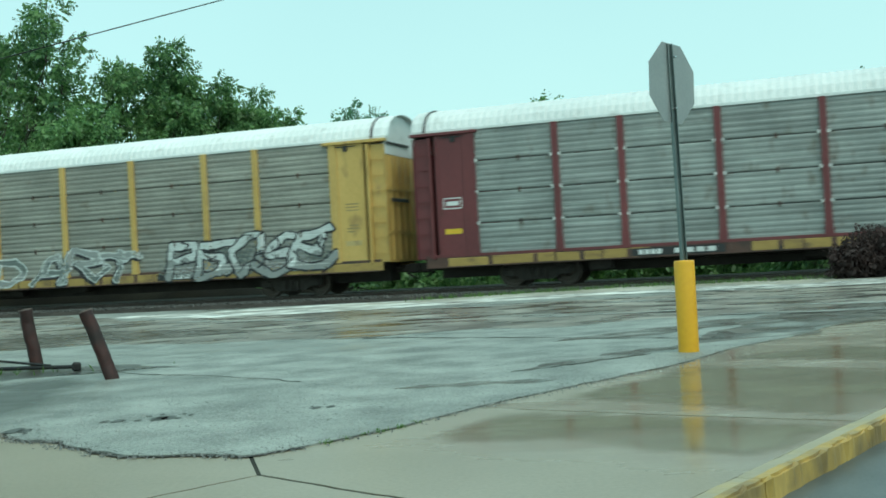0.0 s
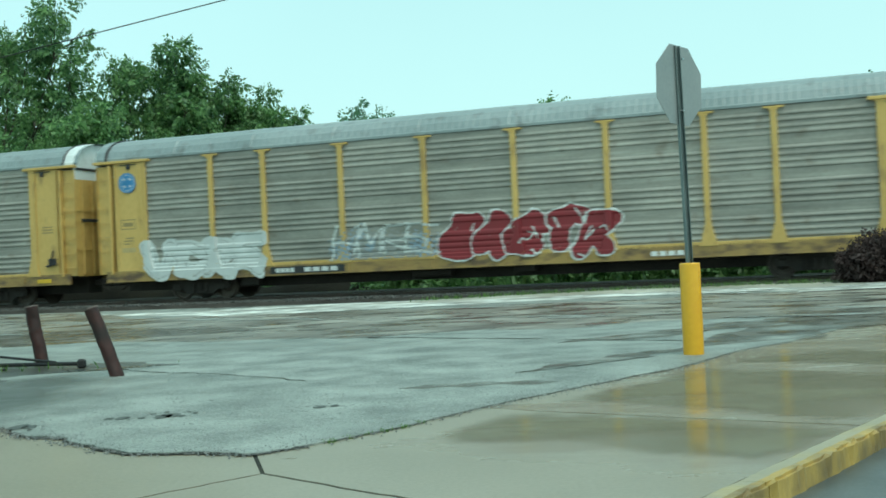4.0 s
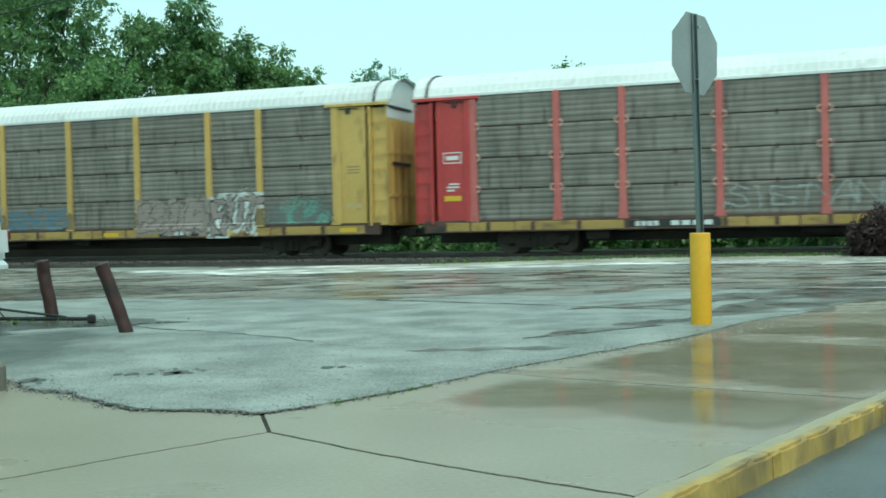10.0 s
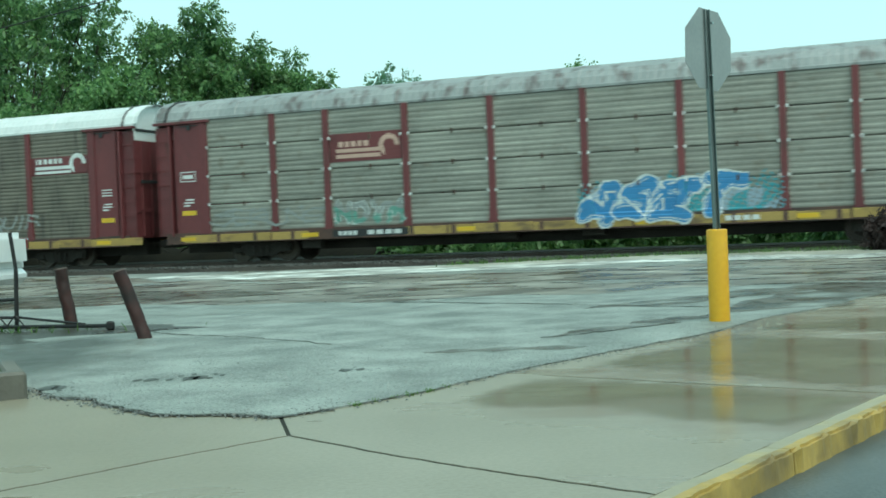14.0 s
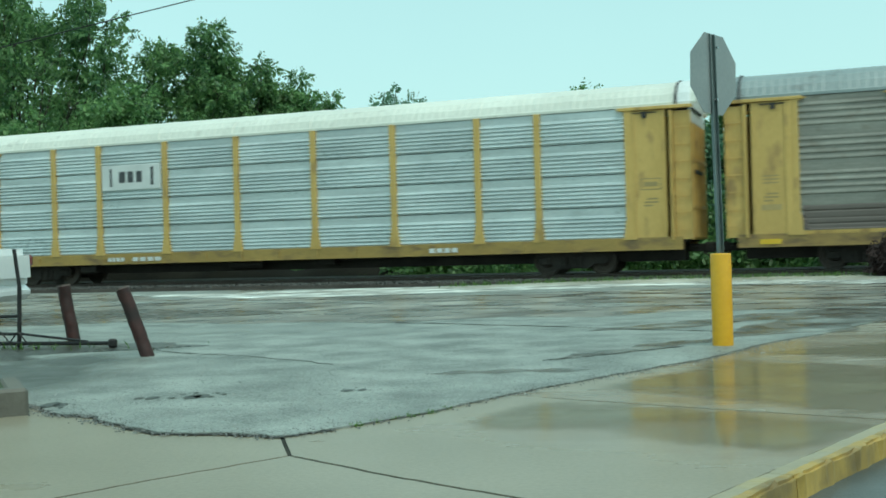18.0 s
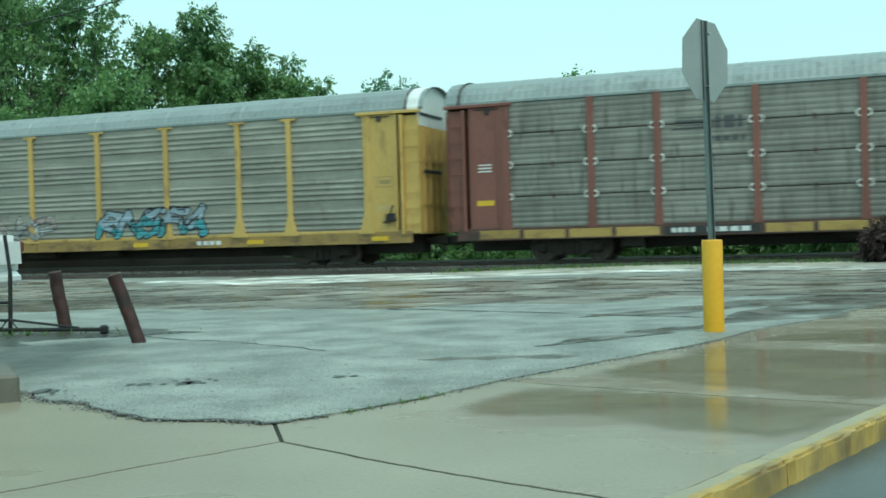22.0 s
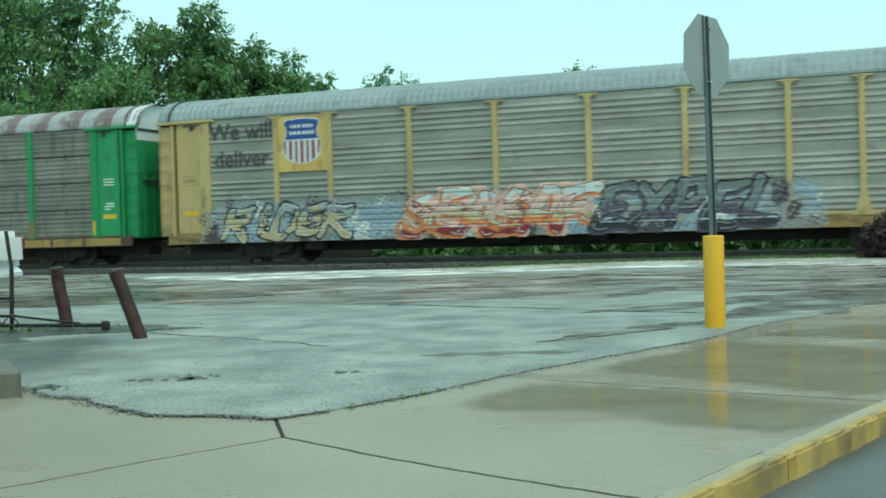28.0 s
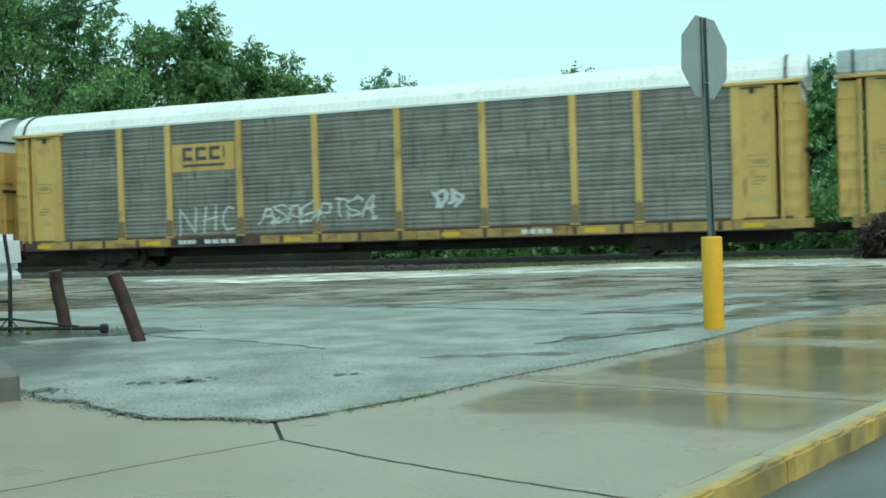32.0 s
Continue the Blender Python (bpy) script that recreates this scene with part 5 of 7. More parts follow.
def strokes(x0, x1, z0, z1, letters, seed, wild=0.5, joints=5):
    """Distance field of scrawled shapes: each cell gets a few joined strokes."""
    rng = random.Random(seed)
    segs = []
    w = (x1 - x0) / letters
    for k in range(letters):
        p = [(x0 + w * (k + 0.5 + rng.uniform(-0.5, 0.5)), z0 + (z1 - z0) * rng.choice((0.14, 0.32, 0.5, 0.7, 0.88))) for _ in range(joints)]
        if joints > 5:
            for i in range(1, joints, 2):
                p[i] = (p[i][0], p[i - 1][1] + rng.uniform(-0.08, 0.08))
        p[0] = (p[0][0], z0 + (z1 - z0) * 0.12)
        p[2] = (p[2][0], z0 + (z1 - z0) * 0.88)
        segs += [(a, b, k) for a, b in zip(p, p[1:])]

    def field(X, Z):
        best, who = np.full(X.shape, 9.0), np.zeros(X.shape, int)
        Xw = X + 0.05 * wild * np.sin(Z * 9 + seed)
        Zw = Z + 0.05 * wild * np.sin(X * 7 + seed)
        for (ax, az), (bx, bz), k in segs:
            dx, dz = bx - ax, bz - az
            t = np.clip(((Xw - ax) * dx + (Zw - az) * dz) / (dx * dx + dz * dz + 1e-9), 0, 1)
            d = np.hypot(Xw - ax - t * dx, Zw - az - t * dz)
            who = np.where(d < best, k, who)
            best = np.minimum(best, d)
        return best, who
    return field


GLYPHS = {
    "A": [((0, 0), (0.4, 1), (0.6, 1), (1, 0)), ((0.2, 0.35), (0.85, 0.35))], "B": [((0, 0), (0, 1), (0.75, 0.95), (0.8, 0.6), (0.1, 0.52), (0.9, 0.45), (0.9, 0.08), (0, 0))],
    "C": [((0.95, 0.8), (0.6, 1), (0.15, 0.85), (0, 0.45), (0.2, 0.08), (0.6, 0), (0.95, 0.2))], "D": [((0, 0), (0, 1), (0.6, 0.95), (0.95, 0.6), (0.9, 0.25), (0.55, 0), (0, 0))],
    "E": [((0.95, 1), (0.1, 0.97), (0, 0), (0.95, 0.04)), ((0.05, 0.5), (0.75, 0.52))], "F": [((0.95, 1), (0.1, 0.97), (0, 0)), ((0.05, 0.5), (0.75, 0.52))],
    "G": [((0.95, 0.8), (0.6, 1), (0.15, 0.85), (0, 0.45), (0.2, 0.08), (0.65, 0), (0.95, 0.2), (0.95, 0.45), (0.55, 0.45))], "H": [((0, 0), (0.05, 1)), ((0.9, 0), (0.95, 1)), ((0, 0.5), (0.95, 0.5))],
    "I": [((0.5, 0), (0.5, 1))], "K": [((0.05, 0), (0.05, 1)), ((0.95, 1), (0.15, 0.45), (0.95, 0))], "L": [((0.1, 1), (0.05, 0), (0.95, 0.04))], "M": [((0, 0), (0.1, 1), (0.5, 0.35), (0.9, 1), (1, 0))],
    "N": [((0.02, 0), (0.08, 1), (0.88, 0.05), (0.95, 1))], "O": [((0.5, 0), (0.1, 0.2), (0, 0.6), (0.3, 0.98), (0.75, 0.95), (1, 0.55), (0.85, 0.1), (0.5, 0))],
    "P": [((0.05, 0), (0.05, 1), (0.8, 0.97), (0.9, 0.65), (0.75, 0.45), (0.1, 0.42))], "Q": [((0.5, 0), (0.1, 0.2), (0, 0.6), (0.3, 0.98), (0.75, 0.95), (1, 0.55), (0.85, 0.1), (0.5, 0)), ((0.6, 0.35), (1, -0.05))],
    "R": [((0.05, 0), (0.05, 1), (0.8, 0.97), (0.9, 0.65), (0.15, 0.48), (0.98, 0))], "S": [((0.95, 0.88), (0.5, 1), (0.08, 0.78), (0.2, 0.55), (0.8, 0.45), (0.95, 0.2), (0.5, 0), (0.02, 0.12))],
    "T": [((0.5, 0), (0.5, 1)), ((0, 1), (1, 0.97))], "U": [((0.02, 1), (0.05, 0.2), (0.4, 0), (0.85, 0.15), (0.95, 1))], "X": [((0, 0), (0.95, 1)), ((0.05, 1), (1, 0))], "Y": [((0, 1), (0.5, 0.45), (1, 1)), ((0.5, 0.45), (0.45, 0))],
}


def lettering(car, style, word, x0, x1, z0, z1, fills, edge=None, halo=None, shade=None, glint=None, fat=0.13, line_w=0.04, slant=0.12, seed=0, wear=1.45, cell=0.03, lift=0.0, fuss=0.0, label=""):
    """Sprayed letters, one over the next: halo, drop shade, outline, fill from low to high, and a thin highlight."""
    rng = random.Random(seed * 13 + 5)
    mats, h, w = [], z1 - z0, (x1 - x0) / len(word)
    for p in (*fills, edge, halo, shade, glint):
        if p and p not in mats:
            mats.append(p)
    pad = fat + line_w + 0.03
    strokes_of = []
    for k, ch in enumerate(word):
        up, sx = rng.uniform(-0.05, 0.05) * h, rng.uniform(0.92, 1.18) + 0.3 * fuss
        lines = []
        for poly in GLYPHS[ch]:
            pts = []
            for gx, gz in poly:
                gx, gz = (gx - 0.5) * sx + 0.5 + rng.uniform(-1, 1) * (0.05 + 0.12 * fuss), gz + rng.uniform(-1, 1) * (0.04 + 0.09 * fuss)
                pts.append((x0 + w * k + pad * 0.7 + (w - pad * 1.4) * gx + slant * (gz - 0.5) * h, z0 + pad + (h - 2 * pad) * gz + up))
            if fuss:
                # each stroke ends in a spur
                (ax, az), (bx, bz) = pts[-2:]
                pts.append((bx + (bx - ax) * 0.2 + rng.uniform(-0.3, 0.3) * w * fuss, min(max(bz + rng.uniform(-0.4, 0.4) * h * fuss, z0 + pad * 0.8), z1 - pad * 0.8)))
            lines.append(pts)
        strokes_of.append(lines)
    inner = [[(x0 + rng.uniform(0, 1) * (x1 - x0), z0 + rng.uniform(0.1, 0.9) * h)] for _ in range(int(len(word) * 5 * fuss))]
    for ln in inner:
        ln += [(ln[0][0] + rng.uniform(-0.35, 0.35), min(max(ln[0][1] + rng.uniform(-0.35, 0.35), z0), z1)) for _ in range(2)]

    def reach(X, Z, lines):
        best = np.full(X.shape, 9.0)
        for pts in lines:
            for (ax, az), (bx, bz) in zip(pts, pts[1:]):
                t = np.clip(((X - ax) * (bx - ax) + (Z - az) * (bz - az)) / ((bx - ax) ** 2 + (bz - az) ** 2 + 1e-9), 0, 1)
                best = np.minimum(best, np.hypot(X - ax - t * (bx - ax), (Z - az - t * (bz - az)) * 1.06) * (1.0 + 0.18 * np.sin(X * 5.1 + Z * 3.7 + seed)))
        return best

    def fn(X, Z):
        Xw, Zw = X + 0.035 * np.sin(Z * 7 + seed) + 0.012 * np.sin(Z * 23), Z + 0.035 * np.sin(X * 5 + seed)
        ds = [reach(Xw, Zw, ln) for ln in strokes_of]
        ids = np.full(X.shape, -1)
        near_by = np.minimum.reduce(ds)
        if halo:
            ids = np.where(near_by < fat + line_w + 0.11 + 0.07 * np.sin(X * 9 + Z * 4) + 0.05 * np.sin(X * 31 - Z * 27), mats.index(halo), ids)
        if shade:
            for ln in strokes_of:
                ids = np.where(reach(Xw + 0.09, Zw + 0.09, ln) < fat + line_w, mats.index(shade), ids)
        tone = (Z - z0) / h * len(fills) + 0.35 * np.sin(X * 2.3 + seed) + 0.2 * np.sin(X * 9 + Z * 4)
        paint = np.array([mats.index(p) for p in fills])[np.clip(tone.astype(int), 0, len(fills) - 1)]
        for d in ds:
            if edge:
                ids = np.where(d < fat + line_w, mats.index(edge), ids)
            ids = np.where(d < fat, paint, ids)
            if glint:
                ids = np.where((np.abs(d - fat * 0.72) < 0.013) & (np.sin(X * 3 + Z * 8 + seed) > -0.2), mats.index(glint), ids)
        if inner and edge:
            ids = np.where((near_by < fat) & (reach(Xw, Zw, inner) < max(0.018, line_w * 0.45)), mats.index(edge), ids)
        worn = np.sin(X * 31 + seed) * np.sin(Z * 37 + X * 5) + np.sin(X * 13.7 - Z * 17 + seed) * 0.8 + 0.5 * np.sin(X * 71.3 + Z * 53.1) * np.sin(Z * 83.7 - X * 29.9)
        return np.where(worn > wear, -1, ids)
    m = 0.2 + abs(slant) * h * 0.5
    return draped(car, "graffiti", x0 - m, x1 + m, z0 - 0.08, z1 + 0.1, cell, fn, mats, style, label, lift)


def haze(car, style, x0, x1, z0, z1, paints, seed, thick=0.0, cell=0.035, label=""):
    """Loose sprayed mist behind letters, in drifting patches of several paints."""
    def fn(X, Z):
        cloud = np.sin(X * 1.7 + seed) + np.sin(X * 3.9 + Z * 3.1) * 0.6 + np.sin(X * 8.3 - Z * 6.0) * 0.35
        rim = z1 - 0.22 + 0.10 * np.sin(X * 2.1 + seed) + 0.07 * np.sin(X * 6.7 + 2) + 0.05 * np.sin(X * 17)
        fade = np.minimum(X - x0, x1 - X) * 1.6
        ids = np.clip(((cloud + 1.9) / 3.8 * len(paints)).astype(int), 0, len(paints) - 1)
        mist = np.sin(X * 23 + Z * 11) * np.sin(Z * 29 - X * 7) + 0.7 * np.sin(X * 41 + 3) * np.sin(Z * 47)
        return np.where((Z < rim) & (mist < 0.45 + thick - 1.2 * np.clip((Z - rim + 0.5) / 0.5, 0, 1) - 0.8 * np.clip(1 - fade, 0, 1)), ids, -1)
    return draped(car, "graffiti", x0, x1, z0, z1, cell, fn, paints, style, label)


def scrawl(car, style, x0, x1, z0, z1, seed, paint, letters=4, fat=0.03, label="thin sprayed scrawl"):
    field = strokes(x0, x1, z0, z1, letters, seed, 1.4)
    return draped(car, "graffiti", x0 - 0.1, x1 + 0.1, z0, z1, 0.03, lambda X, Z: np.where(field(X, Z)[0] < fat, 0, -1), [paint], style, label)


def patch(car, style, name, x0, x1, z0, z1, paint, label=""):
    return draped(car, name, x0, x1, z0, z1, 0.04, lambda X, Z: np.zeros(X.shape, int), [paint], style, label)


def plate(car, ob, x0, x1, z0, z1):
    """A flat white plate over the ribs, with the emblem on its face."""
    bm = bmesh.new()
    add_box(bm, x0 - HALF, x1 - HALF, -SIDE - 0.035, -SIDE + 0.02, z0, z1, 0.006)
    part("emblem_board", bm, M["white"], car, "flat white emblem plate")
    for v in ob.data.vertices:
        v.co.y = -SIDE - 0.041


def shield(car, style, back):
    """Emblem: blue head with two pale bars over red and white stripes, on a painted square."""
    bm = bmesh.new()
    add_box(bm, 4.70 - HALF, 6.50 - HALF, -SIDE - 0.035, -SIDE + 0.05, 3.02, 4.86, 0.006)
    board = part("emblem_board", bm, back, car, "painted square board with a striped shield emblem")
    cx, zt = 5.6, 4.80

    def inside(X, Z, g):
        u, v = (X - cx) / (0.70 - g), (zt - g - Z) / (1.52 - 2 * g)
        half = np.where(v < 0.1, 0.78 + 2.0 * v, np.where(v < 0.5, 0.98 - 0.15 * np.sin(np.pi * np.clip((v - 0.1) / 0.4, 0, 1)), np.clip(1.0 - ((v - 0.5).clip(0) / 0.5) ** 5 * 0.75, 0, 1)))
        return (v > 0.04 * np.abs(u)) & (v < 1) & (np.abs(u) < half)

    def fn(X, Z):
        v = (zt - Z) / 1.52
        ids = np.where(inside(X, Z, 0.0), 1, -1)
        core = inside(X, Z, 0.035)
        ids = np.where(core & (v < 0.47), 0, ids)
        bars = ((np.abs(v - 0.18) < 0.038) & (np.abs(X - cx) < 0.4) | (np.abs(v - 0.335) < 0.038) & (np.abs(X - cx) < 0.48)) & (np.abs(((X - cx) * 6.2) % 1 - 0.5) < 0.33)
        ids = np.where(core & bars, 1, ids)
        return np.where(core & (v > 0.5) & (((X - cx) / 0.105 + 0.5) % 2 < 1.0), 2, ids)
    ob = draped(car, "emblem", cx - 0.74, cx + 0.74, 3.2, 4.82, 0.022, fn, ["navy", "white", "crimson"], style, "blue shield emblem with red and white stripes")
    for v in ob.data.vertices:
        v.co.y = -SIDE - 0.041


def slogan(car, paint="slate"):
    """Two painted words, each letter a mesh of its own."""
    for k, word in enumerate(("We will", "deliver")):
        cu = bpy.data.curves.new("slogan", "FONT")
        cu.body, cu.size, cu.extrude, cu.align_x = word, 0.78, 0.004, "CENTER"
        cu.offset = 0.012
        tmp = new("slogan", cu)
        me = bpy.data.meshes.new_from_object(tmp.evaluated_get(bpy.context.evaluated_depsgraph_get()))
        bpy.data.objects.remove(tmp)
        bm = bmesh.new()
        bm.from_mesh(me)
        bm.verts.ensure_lookup_table()
        bpy.data.meshes.remove(me)
        seen, islands = set(), []
        for v in bm.verts:
            if v.index not in seen:
                todo, mine = [v], []
                seen.add(v.index)
                while todo:
                    a = todo.pop()
                    mine.append(a)
                    for b in (e.other_vert(a) for e in a.link_edges):
                        if b.index not in seen:
                            seen.add(b.index)
                            todo.append(b)
                islands.append((min(a.co.x for a in mine), max(a.co.x for a in mine), mine))
        islands.sort(key=lambda r: r[0])
        groups = []
        for lo, hi, mine in islands:
            if groups and lo < groups[-1][0] - 0.01:
                groups[-1] = (max(hi, groups[-1][0]), groups[-1][1] + mine)
            else:
                groups.append((hi, list(mine)))
        for _, mine in groups:
            index = {a.index: q for q, a in enumerate(mine)}
            faces = [tuple(index[a.index] for a in f.verts) for f in bm.faces if f.verts[0].index in index]
            piece("letter", mesh_of("letter", [tuple(a.co) for a in mine], faces), M[paint], car, at=pose(3.28 - HALF, -SIDE - 0.006, 4.22 - 0.92 * k, 90, 0, 0))
        bm.free()


CARS = []


def rack_car(n, style, side, trim, roof, sill="sill", gable="roof_white", clips=None, label="", dots=False, feet=None, posts=None):
    car = thing("autorack_car", TRACK, label, "railroad car", "cars of the freight train")
    CARS.append((n, car))
    piece("roof", ROOF_ME[0.02 if n in (1, 2, 7, 11, 17, 18) else 0.007], M[roof], car, label="ribbed arched sheet roof")
    piece("underframe", UNDER_ME, M["under"], car)
    boarded = style in ("seam", "soft")
    piece("side_sill", SILL_ME, M["sill_dark" if boarded else "sill_brown" if style == "fine" else sill], car, label="dirty painted side sill")
    if boarded:
        rng, x = random.Random(n * 31), -HALF + 1.0
        while x < HALF - 1.0:
            w = rng.choice((1.39, 1.39, 2.0, 0.78))
            if not 6.7 < x + HALF + w / 2 < 9.5:
                piece("sill_board", BOARD_ME[w], M[sill], car, at=pose(x + w / 2, 0, rng.uniform(-0.012, 0.012), 0, rng.uniform(-0.5, 0.5), 0))
            x += w + rng.choice((0.02, 0.03, 0.05))
    piece("side_sill", SILL_ME, M[sill], car, at=BACK)
    # side panels: bay by bay, row by row
    for a, b, w in zip(POSTS, POSTS[1:], widths):
        x = (a + b) / 2 - HALF
        for r in range(4 if style != "fine" else 1):
            piece("panel", PANEL[(style, w, 1 if style != "fine" else 4)], M[side], car, at=pose(x, 0, ROW0 + r * ROW_H))
            if style == "seam" and r and w > 2.2:
                piece("joint_plate", JOINT_ME, M["sill_dark"], car, at=pose(x + 0.15, 0, ROW0 + r * ROW_H))
        if style == "fine":
            piece("bottom_rail", RAIL_ME[w], M[trim], car, at=pose(x, 0, 0))
        piece("panel", FAR_PANEL[(style, w, 4)], M[side], car, at=pose(-x, 0, ROW0, 0, 0, 180))
    for x in POSTS:
        piece("post", POST_ME[style], M[posts or trim], car, at=pose(x - HALF, 0, 0))
        piece("post", POST_ME[style], M[posts or trim], car, at=pose(HALF - x, 0, 0, 0, 0, 180))
        if feet and x in POSTS[1:-1]:
            piece("post_foot", FOOT_ME[style == "fine"], M[feet], car, "stained foot of a post", pose(x - HALF, 0, 0))
        if clips:
            for s in (-1, 1):
                for r in (1, 2, 3):
                    if (x > 3 or s > 0) and (x < 25 or s < 0):
                        piece("bracket", (DOT_ME if dots else CLIP_ME)[s], M[clips], car, at=pose(x - HALF, 0, ROW0 + r * ROW_H))
    for sgn, me in ((1, END_R), (-1, END_L)):
        for m in (Matrix(), BACK):
            at = (m @ pose(sgn * HALF, 0, 0)) if m == Matrix() else pose(-sgn * HALF, 0, 0, 0, 0, 180)
            for k, nm in enumerate(("side_plate", "ladder_panel", "flange", "cap_rail")):
                ob = piece(nm, me[k], M[trim], car, at=at)
                if nm == "ladder_panel" and m == Matrix():
                    for i in range(7):
                        piece("rung", me[4], M[trim], ob, at=pose(0, 0, 1.3 + 0.5 * i))
                if nm == "side_plate" and m == Matrix():
                    piece("latch", me[5], M["black"], ob)
                    piece("edge_strip", me[6], M[trim], ob)
                    piece("stiffener", me[7], M[trim], ob)
        door = piece("end_door", DOOR_ME, M[trim], car, at=pose(sgn * HALF, 0, 0, 0, 0, 0 if sgn > 0 else 180))
        piece("lock_bar", LOCK_ME, M["black"], door)
        piece("gable", GABLE_ME, M[gable], car, at=pose(sgn * (HALF - 0.02), 0, 0), label="white sheet gable above the end door")
        pale = sgn > 0 and gable == "roof_white"
        piece("roof_cap", CAP_ME, M["roof_white" if pale else roof], car, "white end cap of the roof" if pale else "", pose(sgn * (HALF - 0.2), 0, 0, 0, 0, 0 if sgn > 0 else 180))
        piece("roof_hoop", HOOP_ME, M["black"], car, at=pose(sgn * (HALF - 0.42), 0, 0))
        piece("end_bar", BAR_ME, M["black"], car, "black grab bar across the gable", pose(sgn * HALF, 0, 0, 0, 0, 0 if sgn > 0 else 180))
        piece("coupler", COUPLER_ME, M["under"], car, at=pose(sgn * HALF, 0, 0, 0, 0, 0 if sgn > 0 else 180))
        truck = new("truck")
        truck.parent, truck.matrix_basis = car, pose(sgn * 10.05, 0, 0)
        truck.empty_display_size = 0.2
        piece("side_frame", SIDE_ME, M["under"], truck, at=pose(0, -1.0, 0))
        piece("side_frame", SIDE_ME, M["under"], truck, at=pose(0, 1.0, 0, 0, 0, 180))
        piece("bolster", BOLSTER_ME, M["under"], truck)
        for x in (-0.88, 0.88):
            piece("axle", AXLE_ME, M["wheel"], truck, at=pose(x, 0, 0.42))
            for me in WHEEL_ME:
                SPIN.append((n, piece("wheel", me, M["wheel"], truck, "rusty steel wheel", pose(x, 0, 0.42)), x))
    if style == "fine":
        lever = piece("brake_lever", LEVER_ME, M["black"], car, "black hand brake lever", pose(HALF - 1.0, 0, 0))
    rng = random.Random(n * 7)
    for x, sg in ((1.25, -1), (26.4, 1)):
        piece("stencil_box", STENCIL_ME[n % 2], M["white" if trim not in ("yellow", "buff", "amber") else "faint"], car, "small stencilled data block", pose(x - HALF, 0, 2.5 + 0.4 * rng.random()))
        if rng.random() < 0.75:
            piece("placard", PLACARD_ME, M["reflex" if trim != "yellow" else "buff"], car, "small placard", pose(x - HALF, 0, 1.55 + 0.3 * rng.random()))
        if rng.random() < 0.6:
            piece("stencil", LINES_ME, M["white" if trim not in ("yellow", "buff", "amber") else "faint"], car, at=pose(x - HALF, 0, 2.0))
    for x in (1.2, 5.9, 11.4, 17.0, 21.6, 26.2) if n in (3, 5, 7, 9, 10, 13, 14, 20) else ():
        piece("reflector", TAPE_ME, M["reflex"], car, at=pose(x - HALF, 0, 0))
    for x in (8.1, 19.8):
        if side != "silver" and (x < 10 or n % 2):
            piece("stencil_patch", PATCH_ME, M["black"], car, at=pose(x - HALF, 0, 0) @ Matrix.Diagonal((1 if x < 10 else 0.6, 1, 1, 1)))
        for dx, wide in ((-0.8, 1.0), (0.5, 1.75)) if x < 10 else ((0.0, 1.4),):
            piece("stencil", BARS_ME, M["white"], car, at=pose(x - HALF + dx, 0, 0) @ Matrix.Diagonal((wide, 1, 1, 1)))
    return car


SPIN = []
SEAM, BOLD, SOFT, FINE = "seam", "bold", "soft", "fine"
c = rack_car(1, SEAM, "grey", "yellow", "roof_white", label="yellow-posted grey autorack car with pale graffiti, white roof")
lettering(c, SEAM, "D", 12.2, 13.5, 0.8, 1.95, ["g_grey", "g_moss"], "g_white", None, None, None, 0.09, 0.06, 0.1, 1, label="pale outlined graffiti letter")
lettering(c, SEAM, "ART", 14.0, 18.1, 0.78, 2.0, ["g_moss", "g_grey"], "g_white", None, "g_black", None, 0.09, 0.04, 0.25, 2, fuss=0.8, label="pale outlined graffiti letters with black shade")
haze(c, SEAM, 19.0, 25.7, 0.85, 2.25, ["g_grey", "g_moss"], 2, -0.2, label="grey sprayed mist")
lettering(c, SEAM, "PEOSE", 19.5, 25.5, 0.75, 2.3, ["g_grey", "g_white", "g_white"], "g_black", None, None, None, 0.12, 0.06, 0.2, 3, lift=0.006, fuss=1.0, label="white graffiti letters with black outlines")
c = rack_car(2, SEAM, "frost", "maroon", "roof_white", "sill", clips="white", dots=True, label="maroon-ended autorack car with pale grey panels and white roof")
bm = bmesh.new()
add_box(bm, 21.08 - HALF, 22.87 - HALF, -SIDE - 0.035, -SIDE + 0.05, 3.0, 4.86, 0.006)
part("emblem_board", bm, M["maroon"], c)


def round_emblem(X, Z, cx, cz, r):
    d = np.hypot(X - cx, Z - cz)
    ids = np.where(d < r, 0, -1)
    arms = (np.abs(X - cx) > 0.2 * r) & (np.abs(Z - cz) > 0.22 * r)
    return np.where((d < r * 0.54) & arms, 1, np.where((d > r * 0.7) & (d < r * 0.86) & (np.sin(np.arctan2(Z - cz, X - cx) * 22) > 0.55), 1, ids))


